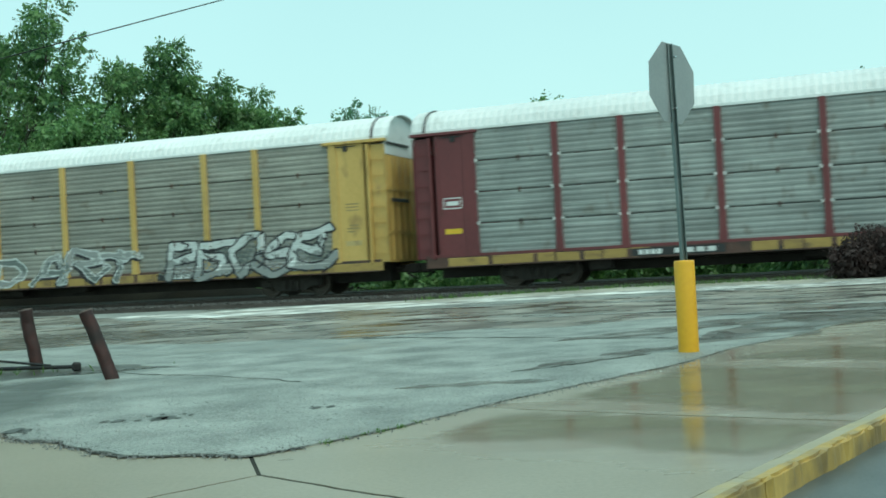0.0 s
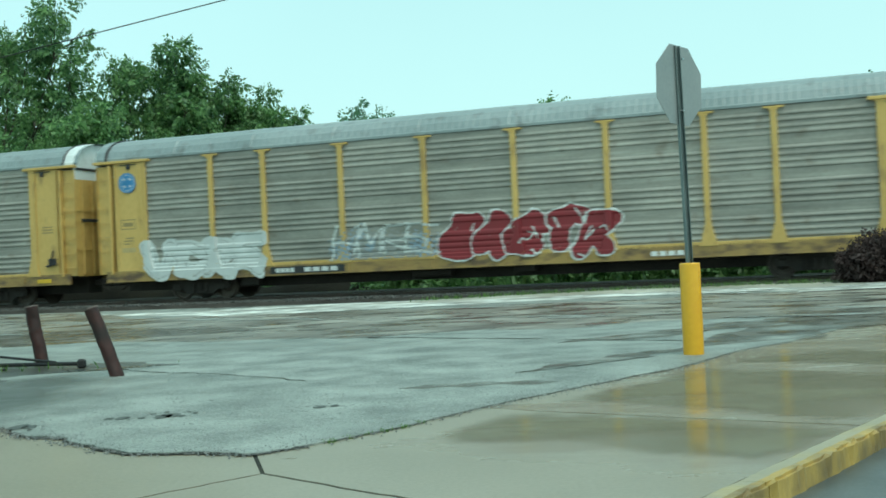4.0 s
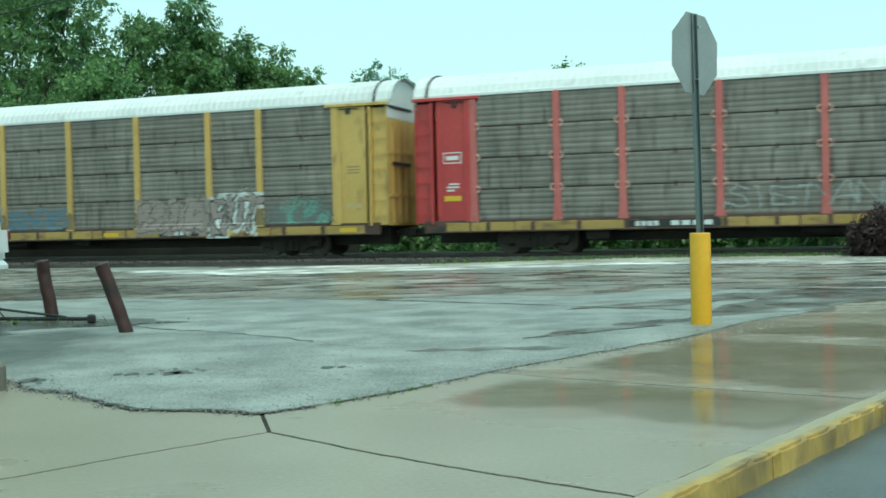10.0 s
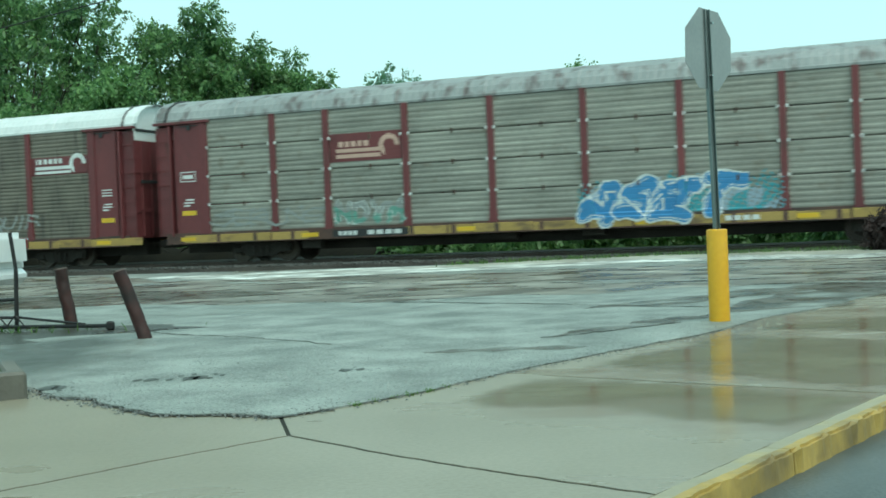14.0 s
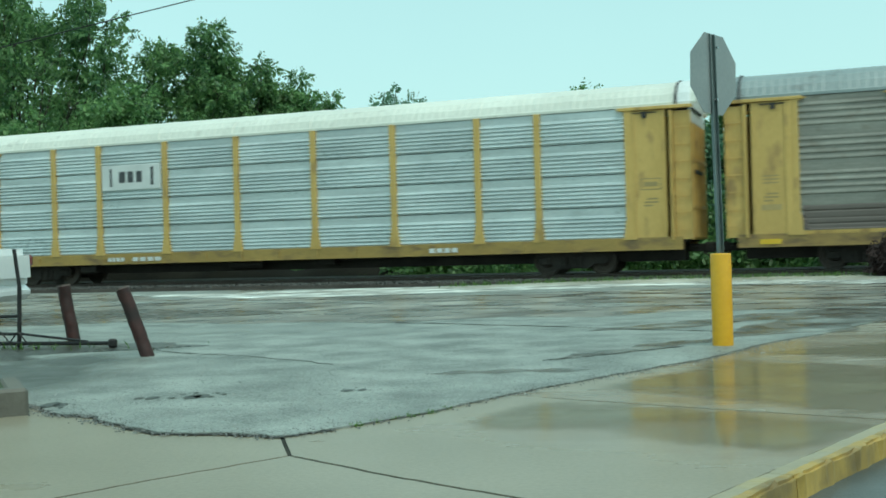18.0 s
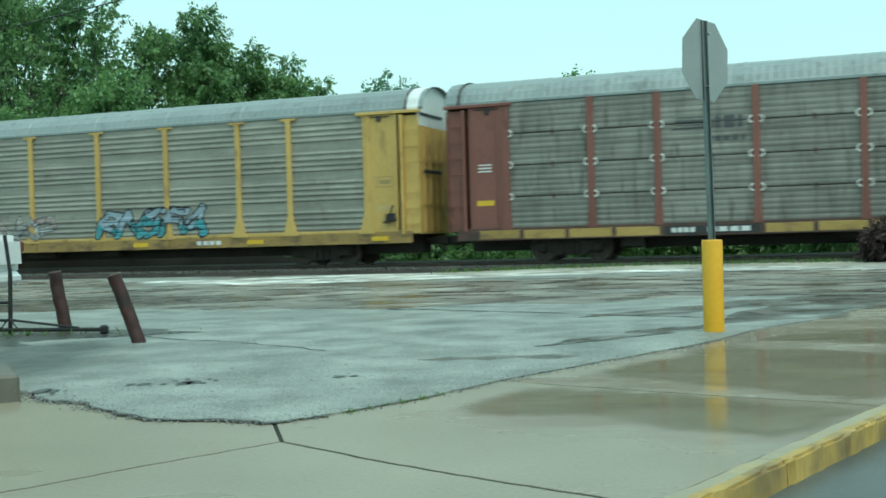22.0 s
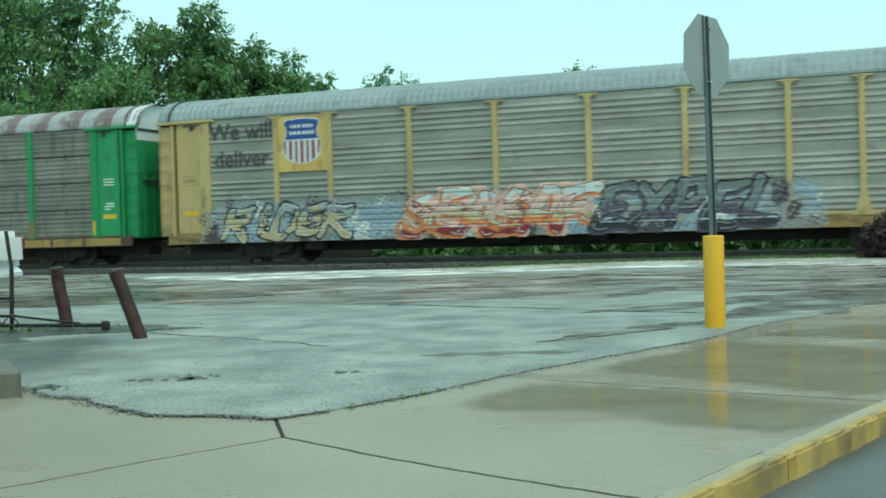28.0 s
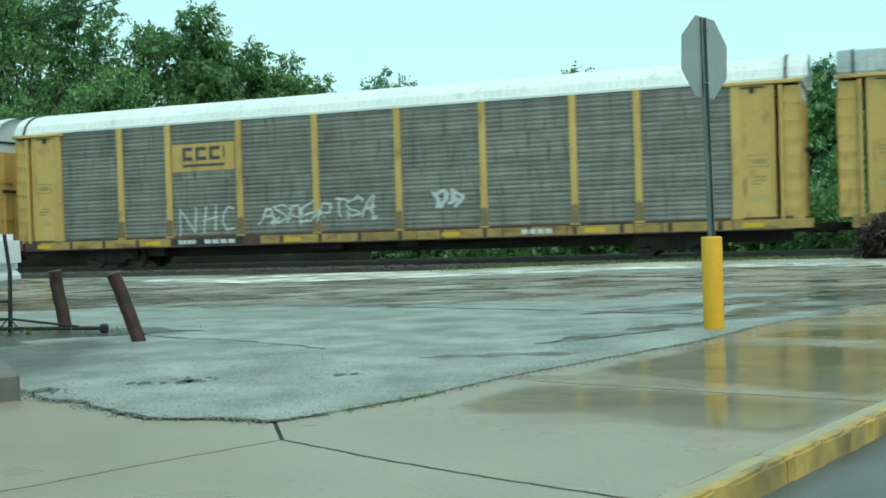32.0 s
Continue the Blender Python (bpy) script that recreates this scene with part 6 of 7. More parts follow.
ob = draped(c, "emblem", 21.1, 22.85, 3.05, 4.85, 0.025, lambda X, Z: round_emblem(X, Z, 21.98, 3.95, 0.84), ["white", "maroon"], SEAM, "round white emblem with a cross")
for v in ob.data.vertices:
    v.co.y = -SIDE - 0.041
part("rub_rail", (lambda b: (add_box(b, -HALF + 0.4, HALF - 0.4, -SIDE - 0.045, -SIDE + 0.02, 1.022, 1.11), b)[1])(bmesh.new()), M["maroon"], c, "maroon rub rail over the sill")
c = rack_car(3, FINE, "grey", "yellow", "roof_grey", label="yellow-posted autorack car with fine grey ribs, grey roof")
HORSE = lambda x0: (lambda X, Z: np.where(((Z > 3.72) & (((Z * 9) % 1) < 0.55) & (X > x0 + (Z - 3.7) * 0.6) & (X < x0 + 1.25)) | ((X > x0 + 1.3) & (X < x0 + 2.1) & (Z > 3.78) & (np.abs(((X - x0) * 2.6) % 1 - 0.5) < 0.36)) |
                                          ((Z < 3.58) & (Z > 3.4) & (X > x0 + 1.2) & (((X * 4) % 1) < 0.7)), 0, -1))
draped(c, "emblem", 6.9, 9.1, 3.35, 4.15, 0.03, HORSE(6.95), ["slate"], FINE, "faded dark striped emblem")
lettering(c, FINE, "GABBA", 2.2, 4.3, 1.2, 1.85, ["g_grey"], None, None, None, None, 0.045, 0.02, 0.1, 4, fuss=1.1, label="small pale graffiti")
lettering(c, FINE, "SENTRE", 9.4, 14.9, 0.85, 2.0, ["g_mint", "g_moss", "g_rose"], "g_black", None, "g_grey", "g_white", 0.11, 0.05, 0.3, 5, fuss=1.0, label="dull multicolour graffiti")
haze(c, FINE, 15.3, 20.6, 1.1, 2.15, ["g_sky", "g_grey"], 3, -0.5, label="faint blue sprayed mist")
lettering(c, FINE, "MAKED", 15.6, 20.0, 1.15, 2.1, ["g_sky"], "g_grey", None, None, None, 0.035, 0.03, 0.35, 6, lift=0.006, fuss=1.6, label="thin pale blue graffiti")
c = rack_car(4, FINE, "grey", "yellow", "roof_grey", label="yellow-posted autorack car with red and white bubble graffiti")
ob = draped(c, "emblem", 0.85, 1.75, 3.7, 4.6, 0.025, lambda X, Z: round_emblem(X, Z, 1.3, 4.15, 0.36), ["g_blue", "white"], FINE, "small round blue emblem")
for v in ob.data.vertices:
    v.co.y = -SIDE - 0.055
lettering(c, FINE, "UCRE", 1.9, 6.5, 0.72, 2.2, ["g_white"], "g_white", None, None, "g_grey", 0.24, 0.05, 0.05, 7, 1.9, fuss=0.5, label="fat white bubble graffiti")
haze(c, FINE, 8.9, 12.7, 1.1, 2.35, ["g_grey", "g_sky"], 5, -0.1, label="faint blue-white sprayed mist")
lettering(c, FINE, "HMRE", 9.1, 12.5, 1.15, 2.25, ["g_white"], None, None, None, None, 0.04, 0.03, 0.1, 8, 1.2, lift=0.006, fuss=1.0, label="faint white graffiti")
lettering(c, FINE, "EASTR", 12.9, 18.3, 0.85, 2.45, ["g_red"], "g_white", None, None, None, 0.27, 0.05, 0.25, 9, 1.9, fuss=0.4, label="dark red bubble graffiti with white outline")
c = rack_car(5, FINE, "grey", "yellow", "roof_grey", label="yellow-posted autorack car with striped shield emblem")
shield(c, FINE, M["yellow"])
haze(c, FINE, 16.4, 20.6, 1.2, 2.1, ["g_grey", "g_cream"], 7, -0.5, label="faded pale graffiti")
lettering(c, FINE, "TCUR", 12.3, 16.6, 1.1, 2.05, ["g_cream"], None, None, None, None, 0.15, 0.03, 0.05, 10, 1.1, fuss=0.6, label="faded cream graffiti")
lettering(c, FINE, "BR", 2.5, 4.3, 1.15, 1.95, ["g_grey"], None, None, None, None, 0.03, 0.02, 0.1, 11, label="thin sprayed scrawl")
c = rack_car(6, BOLD, "silver", "yellow", "roof_cream", label="bright galvanised autorack car with yellow posts, cream roof")
ob = draped(c, "emblem", 18.36, 20.78, 3.62, 4.3, 0.03, lambda X, Z: np.where(np.abs(Z - 3.96) < 0.09, np.where(((X * 3) % 1) < 0.8, 1, 0), np.where(np.abs(np.abs(Z - 3.96) - 0.2) < 0.03, 2, 0)), ["white", "crimson", "slate"], BOLD,
            "white emblem panel with red bars")
plate(c, ob, 18.33, 20.81, 3.6, 4.32)
c = rack_car(7, SEAM, "taupe", "yellow", "roof_white", label="sooty brown autorack car with faded yellow posts, white roof", feet="foot_dirt")
patch(c, SEAM, "emblem_board", 6.75, 9.3, 3.3, 4.35, "teal", "teal painted square")


def block_emblem(X, Z):
    a = (np.abs(X - 7.45) < 0.5) & (np.abs(Z - 3.83) < 0.38)
    hole = (np.abs(X - 7.5) < 0.33) & (np.abs(Z - 3.83) < 0.22)
    slot = (X > 7.45) & (np.abs(Z - 3.93) < 0.09)
    bar = (np.abs(X - 8.62) < 0.56) & (np.abs(Z - 4.13) < 0.085)
    stem = (np.abs(X - 8.62) < 0.1) & (Z > 3.45) & (Z < 4.1)
    lug = (X > 7.5) & (X < 7.95) & (np.abs(Z - 3.76) < 0.08)
    return np.where((a & ~hole & ~slot) | bar | stem | lug, 0, -1)


ob = draped(c, "emblem", 6.85, 9.25, 3.4, 4.28, 0.03, block_emblem, ["white"], SEAM, "white block emblem on a teal square")
for v in ob.data.vertices:
    v.co.y -= 0.006
scrawl(c, SEAM, 0.9, 1.75, 2.6, 4.5, 12, "g_tan", 2, 0.06, "faint pale scrawl")
for word, x0, x1, z0, z1, k, fl, ed, sh, fat in (("BUNE", 2.2, 4.4, 1.15, 1.75, 13, ["g_white"], "g_grey", None, 0.07), ("MUE", 4.8, 7.3, 1.0, 1.85, 14, ["g_rose", "g_white"], "g_brown", None, 0.1),
                                          ("RAKE", 9.6, 12.2, 1.1, 2.0, 15, ["g_moss", "g_rose"], "g_grey", None, 0.09), ("SNDE", 12.6, 15.0, 1.1, 1.9, 16, ["g_moss"], "g_denim", None, 0.05),
                                          ("BIR", 18.3, 20.9, 0.85, 2.0, 17, ["g_rose", "g_rose"], "g_brown", "g_rose", 0.16), ("BUT", 21.15, 22.85, 0.75, 2.1, 18, ["g_rose"], "g_black", "g_white", 0.08)):
    lettering(c, SEAM, word, x0, x1, z0, z1, fl, ed, sh, None, None, fat, 0.035, 0.05, k, 1.25, fuss=0.7, label="smeared old graffiti")
haze(c, SEAM, 20.9, 22.9, 2.05, 2.5, ["g_white", "g_grey"], 4, -0.2, label="white sprayed splash")
haze(c, SEAM, 23.1, 25.7, 1.1, 2.15, ["g_moss", "g_mint", "g_moss"], 6, 0.2, label="mint green sprayed block")
c = rack_car(8, SEAM, "taupe", "red", "roof_white", clips="g_salmon", posts="salmon_red", label="sooty autorack car with bright red posts and ends, white roof")
lettering(c, SEAM, "SIET", 9.6, 12.1, 1.2, 1.95, ["g_grey"], None, None, None, None, 0.03, 0.02, 0.1, 20, 1.3, fuss=0.8, label="thin grey graffiti")
lettering(c, SEAM, "ANKO", 12.5, 15.1, 1.2, 2.0, ["g_grey"], None, None, None, None, 0.03, 0.02, 0.1, 21, 1.3, fuss=0.8, label="thin grey graffiti")
c = rack_car(9, SOFT, "umber", "maroon", "roof_white", label="sooty olive autorack car with maroon posts, white roof")
WHEELMARK = lambda x0, z0: (lambda X, Z: np.where(((np.hypot(X - x0 - 1.9, Z - z0 - 0.12) < 0.36) & (np.hypot(X - x0 - 1.9, Z - z0 - 0.12) > 0.2) & ((Z > z0 + 0.1) | (X < x0 + 1.75))) | ((X < x0 + 1.6) & (X > x0) & (np.abs(np.abs(Z - z0 + 0.08) - 0.09) < 0.055)) |
                                                  ((X < x0 + 1.2) & (X > x0 + 0.05) & (Z > z0 + 0.14) & (Z < z0 + 0.32) & (((X * 4.4) % 1) < 0.72)), 0, -1))
patch(c, SOFT, "emblem_board", 9.55, 12.15, 3.3, 4.12, "maroon", "maroon painted band")
ob = draped(c, "emblem", 9.6, 12.1, 3.3, 4.2, 0.03, WHEELMARK(9.7, 3.62), ["white"], SOFT, "white striped wheel emblem")
for v in ob.data.vertices:
    v.co.y -= 0.02
patch(c, SOFT, "emblem_board", 23.05, 25.65, 3.4, 4.05, "maroon", "maroon painted band")
ob = draped(c, "emblem", 23.2, 25.6, 3.3, 4.2, 0.03, WHEELMARK(23.25, 3.66), ["white"], SOFT, "white striped wheel emblem")
for v in ob.data.vertices:
    v.co.y -= 0.006
lettering(c, SOFT, "CUST", 12.4, 15.1, 0.95, 2.0, ["g_white", "g_white"], "g_moss", "g_white", None, None, 0.13, 0.03, 0.1, 22, 1.6, fuss=0.7, label="white round graffiti letters")
lettering(c, SOFT, "T", 15.2, 15.95, 1.55, 2.1, ["g_grey"], None, None, None, None, 0.05, 0.02, 0.1, 24, label="small pale tag")
lettering(c, SOFT, "XU", 6.9, 8.3, 1.35, 1.9, ["g_grey"], None, None, None, None, 0.035, 0.02, 0.1, 25, label="small pale tag")
lettering(c, SOFT, "K", 19.4, 20.0, 1.65, 2.05, ["g_grey"], None, None, None, None, 0.04, 0.02, 0.1, 26, label="small pale tag")
lettering(c, SOFT, "QUIF", 21.1, 23.3, 1.4, 2.05, ["g_grey"], None, None, None, None, 0.045, 0.02, 0.1, 23, fuss=0.5, label="thin pale sprayed letters")
c = rack_car(10, SEAM, "grey", "maroon", "roof_mottled", clips="white", dots=True, label="weathered grey autorack car with maroon posts")
patch(c, SEAM, "emblem_board", 6.72, 9.32, 3.2, 4.12, "maroon", "maroon painted square")
ob = draped(c, "emblem", 6.8, 9.3, 3.25, 4.1, 0.03, WHEELMARK(6.95, 3.55), ["g_salmon"], SEAM, "pale striped wheel emblem")
for v in ob.data.vertices:
    v.co.y -= 0.006
lettering(c, SEAM, "NDYM", 6.85, 9.3, 1.1, 2.0, ["g_mint", "g_grey"], None, None, None, "g_white", 0.095, 0.03, 0.05, 27, 1.7, fuss=0.6, label="pale mint graffiti letters")
lettering(c, SEAM, "SERUNS", 2.3, 6.4, 1.2, 1.85, ["g_grey"], None, None, None, None, 0.045, 0.02, 0.1, 28, 1.2, fuss=1.0, label="worn pale graffiti")
haze(c, SEAM, 15.0, 21.0, 1.1, 2.35, ["g_teal", "g_sky", "g_teal"], 8, 0.1, label="teal sprayed mist")
lettering(c, SEAM, "ASET", 15.2, 19.6, 0.78, 2.2, ["g_blue"], "g_white", None, None, "g_white", 0.195, 0.06, 0.3, 29, 1.9, lift=0.006, fuss=0.7, label="bright blue graffiti letters with white outlines")
c = rack_car(11, SEAM, "grey", "amber", "roof_grey", clips="g_grey", dots=True, label="grey autorack car with striped shield and painted words", feet="foot_rust")
shield(c, SEAM, M["amber"])
slogan(c, "slogan_old")
c = rack_car(12, BOLD, "silver", "yellow", "roof_cream", label="bright galvanised autorack car with white emblem panel")
ob = draped(c, "emblem", 6.8, 9.2, 3.35, 4.2, 0.03, lambda X, Z: np.where((np.abs(Z - 3.8) < 0.2) & (X > 7.5) & (X < 8.55) & (((X * 2.8) % 1) < 0.72), 1, np.where(((np.abs(X - 7.15) < 0.06) | (np.abs(X - 8.9) < 0.06)) & (np.abs(Z - 3.78) < 0.32), 1, 0)),
            ["white", "slate"], BOLD, "white emblem panel with dark bars")
plate(c, ob, 6.76, 9.24, 3.33, 4.22)
c = rack_car(13, FINE, "grey", "yellow", "roof_grey", gable="gable_tan", label="yellow-posted grey autorack car with varied graffiti")
draped(c, "emblem", 6.9, 9.1, 3.35, 4.15, 0.03, HORSE(6.95), ["slate"], FINE, "faded dark striped emblem")
lettering(c, FINE, "MOMU", 4.9, 8.3, 1.1, 2.0, ["g_white"], None, None, None, "g_grey", 0.17, 0.03, 0.0, 30, 1.7, fuss=0.3, label="blocky white graffiti")
lettering(c, FINE, "DENSIT", 9.7, 14.7, 1.15, 2.25, ["g_moss"], "g_black", None, None, None, 0.085, 0.022, 0.15, 31, 1.5, fuss=0.8, label="black outlined graffiti")
patch(c, FINE, "paint_patch", 15.45, 18.2, 1.2, 2.2, "g_brown", "brown buffed paint patch")
patch(c, FINE, "paint_patch", 2.1, 4.45, 1.16, 1.85, "g_brown", "brown rust-washed patch")
patch(c, FINE, "paint_patch", 17.95, 20.9, 1.1, 2.2, "g_cream", "cream buffed paint patch")
lettering(c, FINE, "PS", 17.8, 20.9, 1.15, 2.2, ["g_denim"], "g_slate", None, None, "g_sky", 0.13, 0.06, 0.1, 32, 1.7, lift=0.026, fuss=0.6, label="blue bubble graffiti on a cream patch")
c = rack_car(14, FINE, "pale", "yellow", "roof_grey", label="yellow-posted autorack car with shield and turquoise graffiti")
shield(c, FINE, M["yellow"])
draped(c, "graffiti", 4.2, 8.7, 1.2, 2.1, 0.035, lambda X, Z: np.where((np.sin(X * 3.3) + np.sin(X * 7.9 + Z * 3) * 0.8 + np.sin(X * 27 + Z * 19) * np.sin(Z * 31) * 0.9 > 0.1 - 0.7 * (Z < 1.95) * (Z > 1.4)), np.where(Z > 1.75, 0, 1), -1), ["g_white", "g_grey"], FINE, "smeared white block graffiti")
lettering(c, FINE, "CNKP", 9.9, 13.3, 1.1, 2.05, ["g_grey", "g_rose"], "g_plum", None, None, "g_white", 0.085, 0.03, 0.1, 33, 1.5, fuss=1.0, label="pale grey graffiti with thin plum outlines")
lettering(c, FINE, "RNSFA", 15.3, 19.7, 1.05, 2.2, ["g_teal", "g_sky"], "g_black", None, None, None, 0.1, 0.05, 0.35, 34, 1.7, fuss=0.8, label="turquoise graffiti with black edges")
c = rack_car(15, SEAM, "dusk", "brownred", "roof_grey", clips="white", label="sooty autorack car with oxide red posts and pale clamps")
draped(c, "emblem", 6.9, 9.1, 3.35, 4.15, 0.03, HORSE(6.95), ["slate"], SEAM, "faded dark emblem")
c = rack_car(16, BOLD, "silver", "yellow", "roof_white", clips="white", dots=True, label="bright galvanised autorack car with pale clamps, white roof")
scrawl(c, BOLD, 2.3, 6.8, 1.3, 2.0, 31, "g_grey", 7, 0.03)
c = rack_car(17, SEAM, "olive", "green", "roof_stain", label="stained autorack car with green posts and ends, rusty striped roof", feet="foot_dirt")
patch(c, SEAM, "emblem_board", 6.75, 9.3, 3.35, 4.25, "green", "green painted square")
TALL_TAPE = boxes("reflector", [(-0.055, 0.055, -SIDE - 0.07, -SIDE - 0.0625, 1.12, 1.62)])
for x in POSTS[1::2]:
    piece("reflector", TALL_TAPE, M["reflex"], c, at=pose(x - HALF, 0, 0))
ob = draped(c, "emblem", 6.8, 9.25, 3.4, 4.2, 0.03, lambda X, Z: np.where((X < 7.9) & (X > 6.95) & (np.abs(Z - 3.8) < 0.3) & ~((np.abs(np.abs(Z - 3.8 - (X - 7.4) * 0.2) - 0.14) < 0.05) & (X > 7.2) & (X < 7.75)), 0,
            np.where((X > 8.15) & (X < 9.1) & (np.abs(np.abs(Z - 3.8) - 0.1) < 0.05) & (((X * 6) % 1) < 0.75), 0, -1)), ["white"], SEAM, "white emblem on a green square")
for v in ob.data.vertices:
    v.co.y -= 0.006
c = rack_car(18, FINE, "pale", "buff", "roof_grey", label="autorack car with shield, painted words and long graffiti")
shield(c, FINE, M["yellow"])
slogan(c)
haze(c, FINE, 1.6, 22.0, 0.72, 2.45, ["g_plum", "g_grey", "g_sky", "g_sky", "g_white"], 1, 0.05, label="pale blue and grey sprayed mist")
lettering(c, FINE, "RIDER", 2.6, 7.3, 0.74, 2.05, ["g_tan", "g_tan", "g_grey"], "g_black", None, None, "g_white", 0.115, 0.065, 0.3, 35, 2.4, lift=0.006, fuss=0.7, label="tan graffiti letters with black outlines")
lettering(c, FINE, "SEASAF", 9.3, 15.3, 0.74, 2.2, ["g_red", "g_orange", "g_tan", "g_salmon", "g_salmon", "g_white"], "g_red", "g_salmon", "g_orange", "g_white", 0.16, 0.025, 0.25, 36, 2.4, lift=0.006, fuss=0.9, label="orange and salmon graffiti letters with red shade")
lettering(c, FINE, "EXPEL", 15.5, 20.9, 0.74, 2.3, ["g_black", "g_plum", "g_moss", "g_moss"], "g_black", None, "g_plum", "g_grey", 0.12, 0.06, 0.25, 37, 2.4, lift=0.006, label="dark plum graffiti letters EXPEL")
c = rack_car(19, FINE, "grey", "yellow", "roof_grey", label="yellow-posted autorack car with shield and clean ribs")
shield(c, FINE, M["yellow"])
haze(c, FINE, 23.1, 25.6, 1.3, 2.4, ["g_sky", "g_grey"], 9, -0.5, label="faint blue buffed graffiti")
c = rack_car(20, SOFT, "dusk", "yellow", "roof_white", label="dark grey autorack car with yellow emblem panel, white roof", feet="foot_dirt")
patch(c, SOFT, "emblem_board", 6.75, 9.3, 3.3, 4.25, "yellow", "yellow painted square")
ob = draped(c, "emblem", 6.8, 9.25, 3.3, 4.25, 0.03, lambda X, Z: np.where((np.abs(Z - 3.9) < 0.24) & (X > 7.2) & (X < 8.85) & (((X * 1.82) % 1) < 0.8) & ~((np.abs(Z - 3.9) < 0.1) & (((X * 1.82 + 0.1) % 1) > 0.35)) |
            ((np.abs(Z - 3.5) < 0.035) & (X > 7.2) & (X < 8.85)), 0, -1), ["slate"], SOFT, "dark block emblem with an underline")
for v in ob.data.vertices:
    v.co.y -= 0.006


def tag_strokes(X, Z, lines, fat):
    best = np.full(X.shape, 9.0)
    for pts in lines:
        for (ax, az), (bx, bz) in zip(pts, pts[1:]):
            t = np.clip(((X - ax) * (bx - ax) + (Z - az) * (bz - az)) / ((bx - ax) ** 2 + (bz - az) ** 2), 0, 1)
            best = np.minimum(best, np.hypot(X - ax - t * (bx - ax), Z - az - t * (bz - az)))
    return np.where(best < fat, 0, -1)


NHC = [[(7.0, 1.1), (7.0, 2.0), (7.6, 1.2), (7.65, 2.05)], [(7.95, 1.2), (8.05, 2.05)], [(8.4, 1.25), (8.45, 2.1)], [(7.9, 1.6), (8.5, 1.7)], [(9.15, 1.95), (8.95, 2.05), (8.75, 1.85), (8.7, 1.5), (8.85, 1.25), (9.15, 1.3)]]
draped(c, "graffiti", 6.8, 9.35, 1.06, 2.2, 0.03, lambda X, Z: tag_strokes(X, Z, NHC, 0.035), ["g_white"], SOFT, "thin white sprayed letters NHC")
lettering(c, SOFT, "ASAE", 10.2, 12.2, 1.35, 2.1, ["g_white"], None, None, None, None, 0.035, 0.02, 0.2, 38, 1.4, fuss=1.3, label="thin white sprayed scrawl")
lettering(c, SOFT, "PTSA", 12.4, 14.4, 1.4, 2.2, ["g_white"], None, None, None, None, 0.035, 0.02, 0.2, 39, 1.4, fuss=1.3, label="thin white sprayed scrawl")
scrawl(c, SOFT, 16.4, 17.4, 1.7, 2.3, 37, "g_white", 2, 0.06)
c = rack_car(21, FINE, "grey", "yellow", "roof_grey", label="yellow-posted autorack car with grey roof")


# ---- sign, bollard, stakes ----
sign = thing("stop_sign", pose(2.27, 10.63, 0.86), "back of a grey octagonal sign on a steel post", "road sign")
post_top = Vector((-0.03, 0, 2.11))
bm = bmesh.new()
poly_slab(bm, [(-0.03, -0.02), (-0.024, -0.02), (-0.024, 0.012), (0.024, 0.012), (0.024, -0.02), (0.03, -0.02), (0.03, 0.018), (-0.03, 0.018)], -0.2, 2.11)
bmesh.ops.transform(bm, matrix=Matrix.Shear("XY", 4, (-0.03 / 2.11, 0)) @ pose(0, 0, 0, 0, 0, 25), verts=bm.verts)
part("post", bm, M["post_steel"], sign, "dull galvanised channel post")
bm = bmesh.new()
R8 = 0.381 / math.cos(math.pi / 8)
bmesh.ops.create_cone(bm, cap_ends=True, segments=8, radius1=R8, radius2=R8, depth=0.004, matrix=pose(0, 0, 0, 90, 0, 0) @ pose(0, 0, 0, 0, 0, 22.5))
plate = part("sign_plate", bm, M["sign_back"], sign, "bare aluminium octagon")
plate.matrix_basis = pose(-0.012, 0.03, 1.735, 0, 3.0, 45)
bm = bmesh.new()
for z in (-0.25, 0.25):
    add_rod(bm, (0, -0.05, z), (0, 0.006, z), 0.012, 8)
b_ob = part("bolt", bm, M["chrome"], plate)

bollard = thing("bollard", pose(2.27, 10.63, 0.0), "yellow bollard sleeve round the sign post", "bollard")
bm = bmesh.new()
prof = [(0.098, 0.0), (0.098, 0.868), (0.0955, 0.880), (0.09, 0.884), (0.045, 0.886)]
rings = [[bm.verts.new((r * math.cos(a * math.pi / 14), r * math.sin(a * math.pi / 14), z)) for a in range(28)] for r, z in prof]
for a, b in zip(rings, rings[1:]):
    for i in range(28):
        bm.faces.new((a[i], a[(i + 1) % 28], b[(i + 1) % 28], b[i]))
bm.faces.new(rings[-1])
bollard_sleeve = part("sleeve", bm, M["sleeve"], bollard, smooth=True)


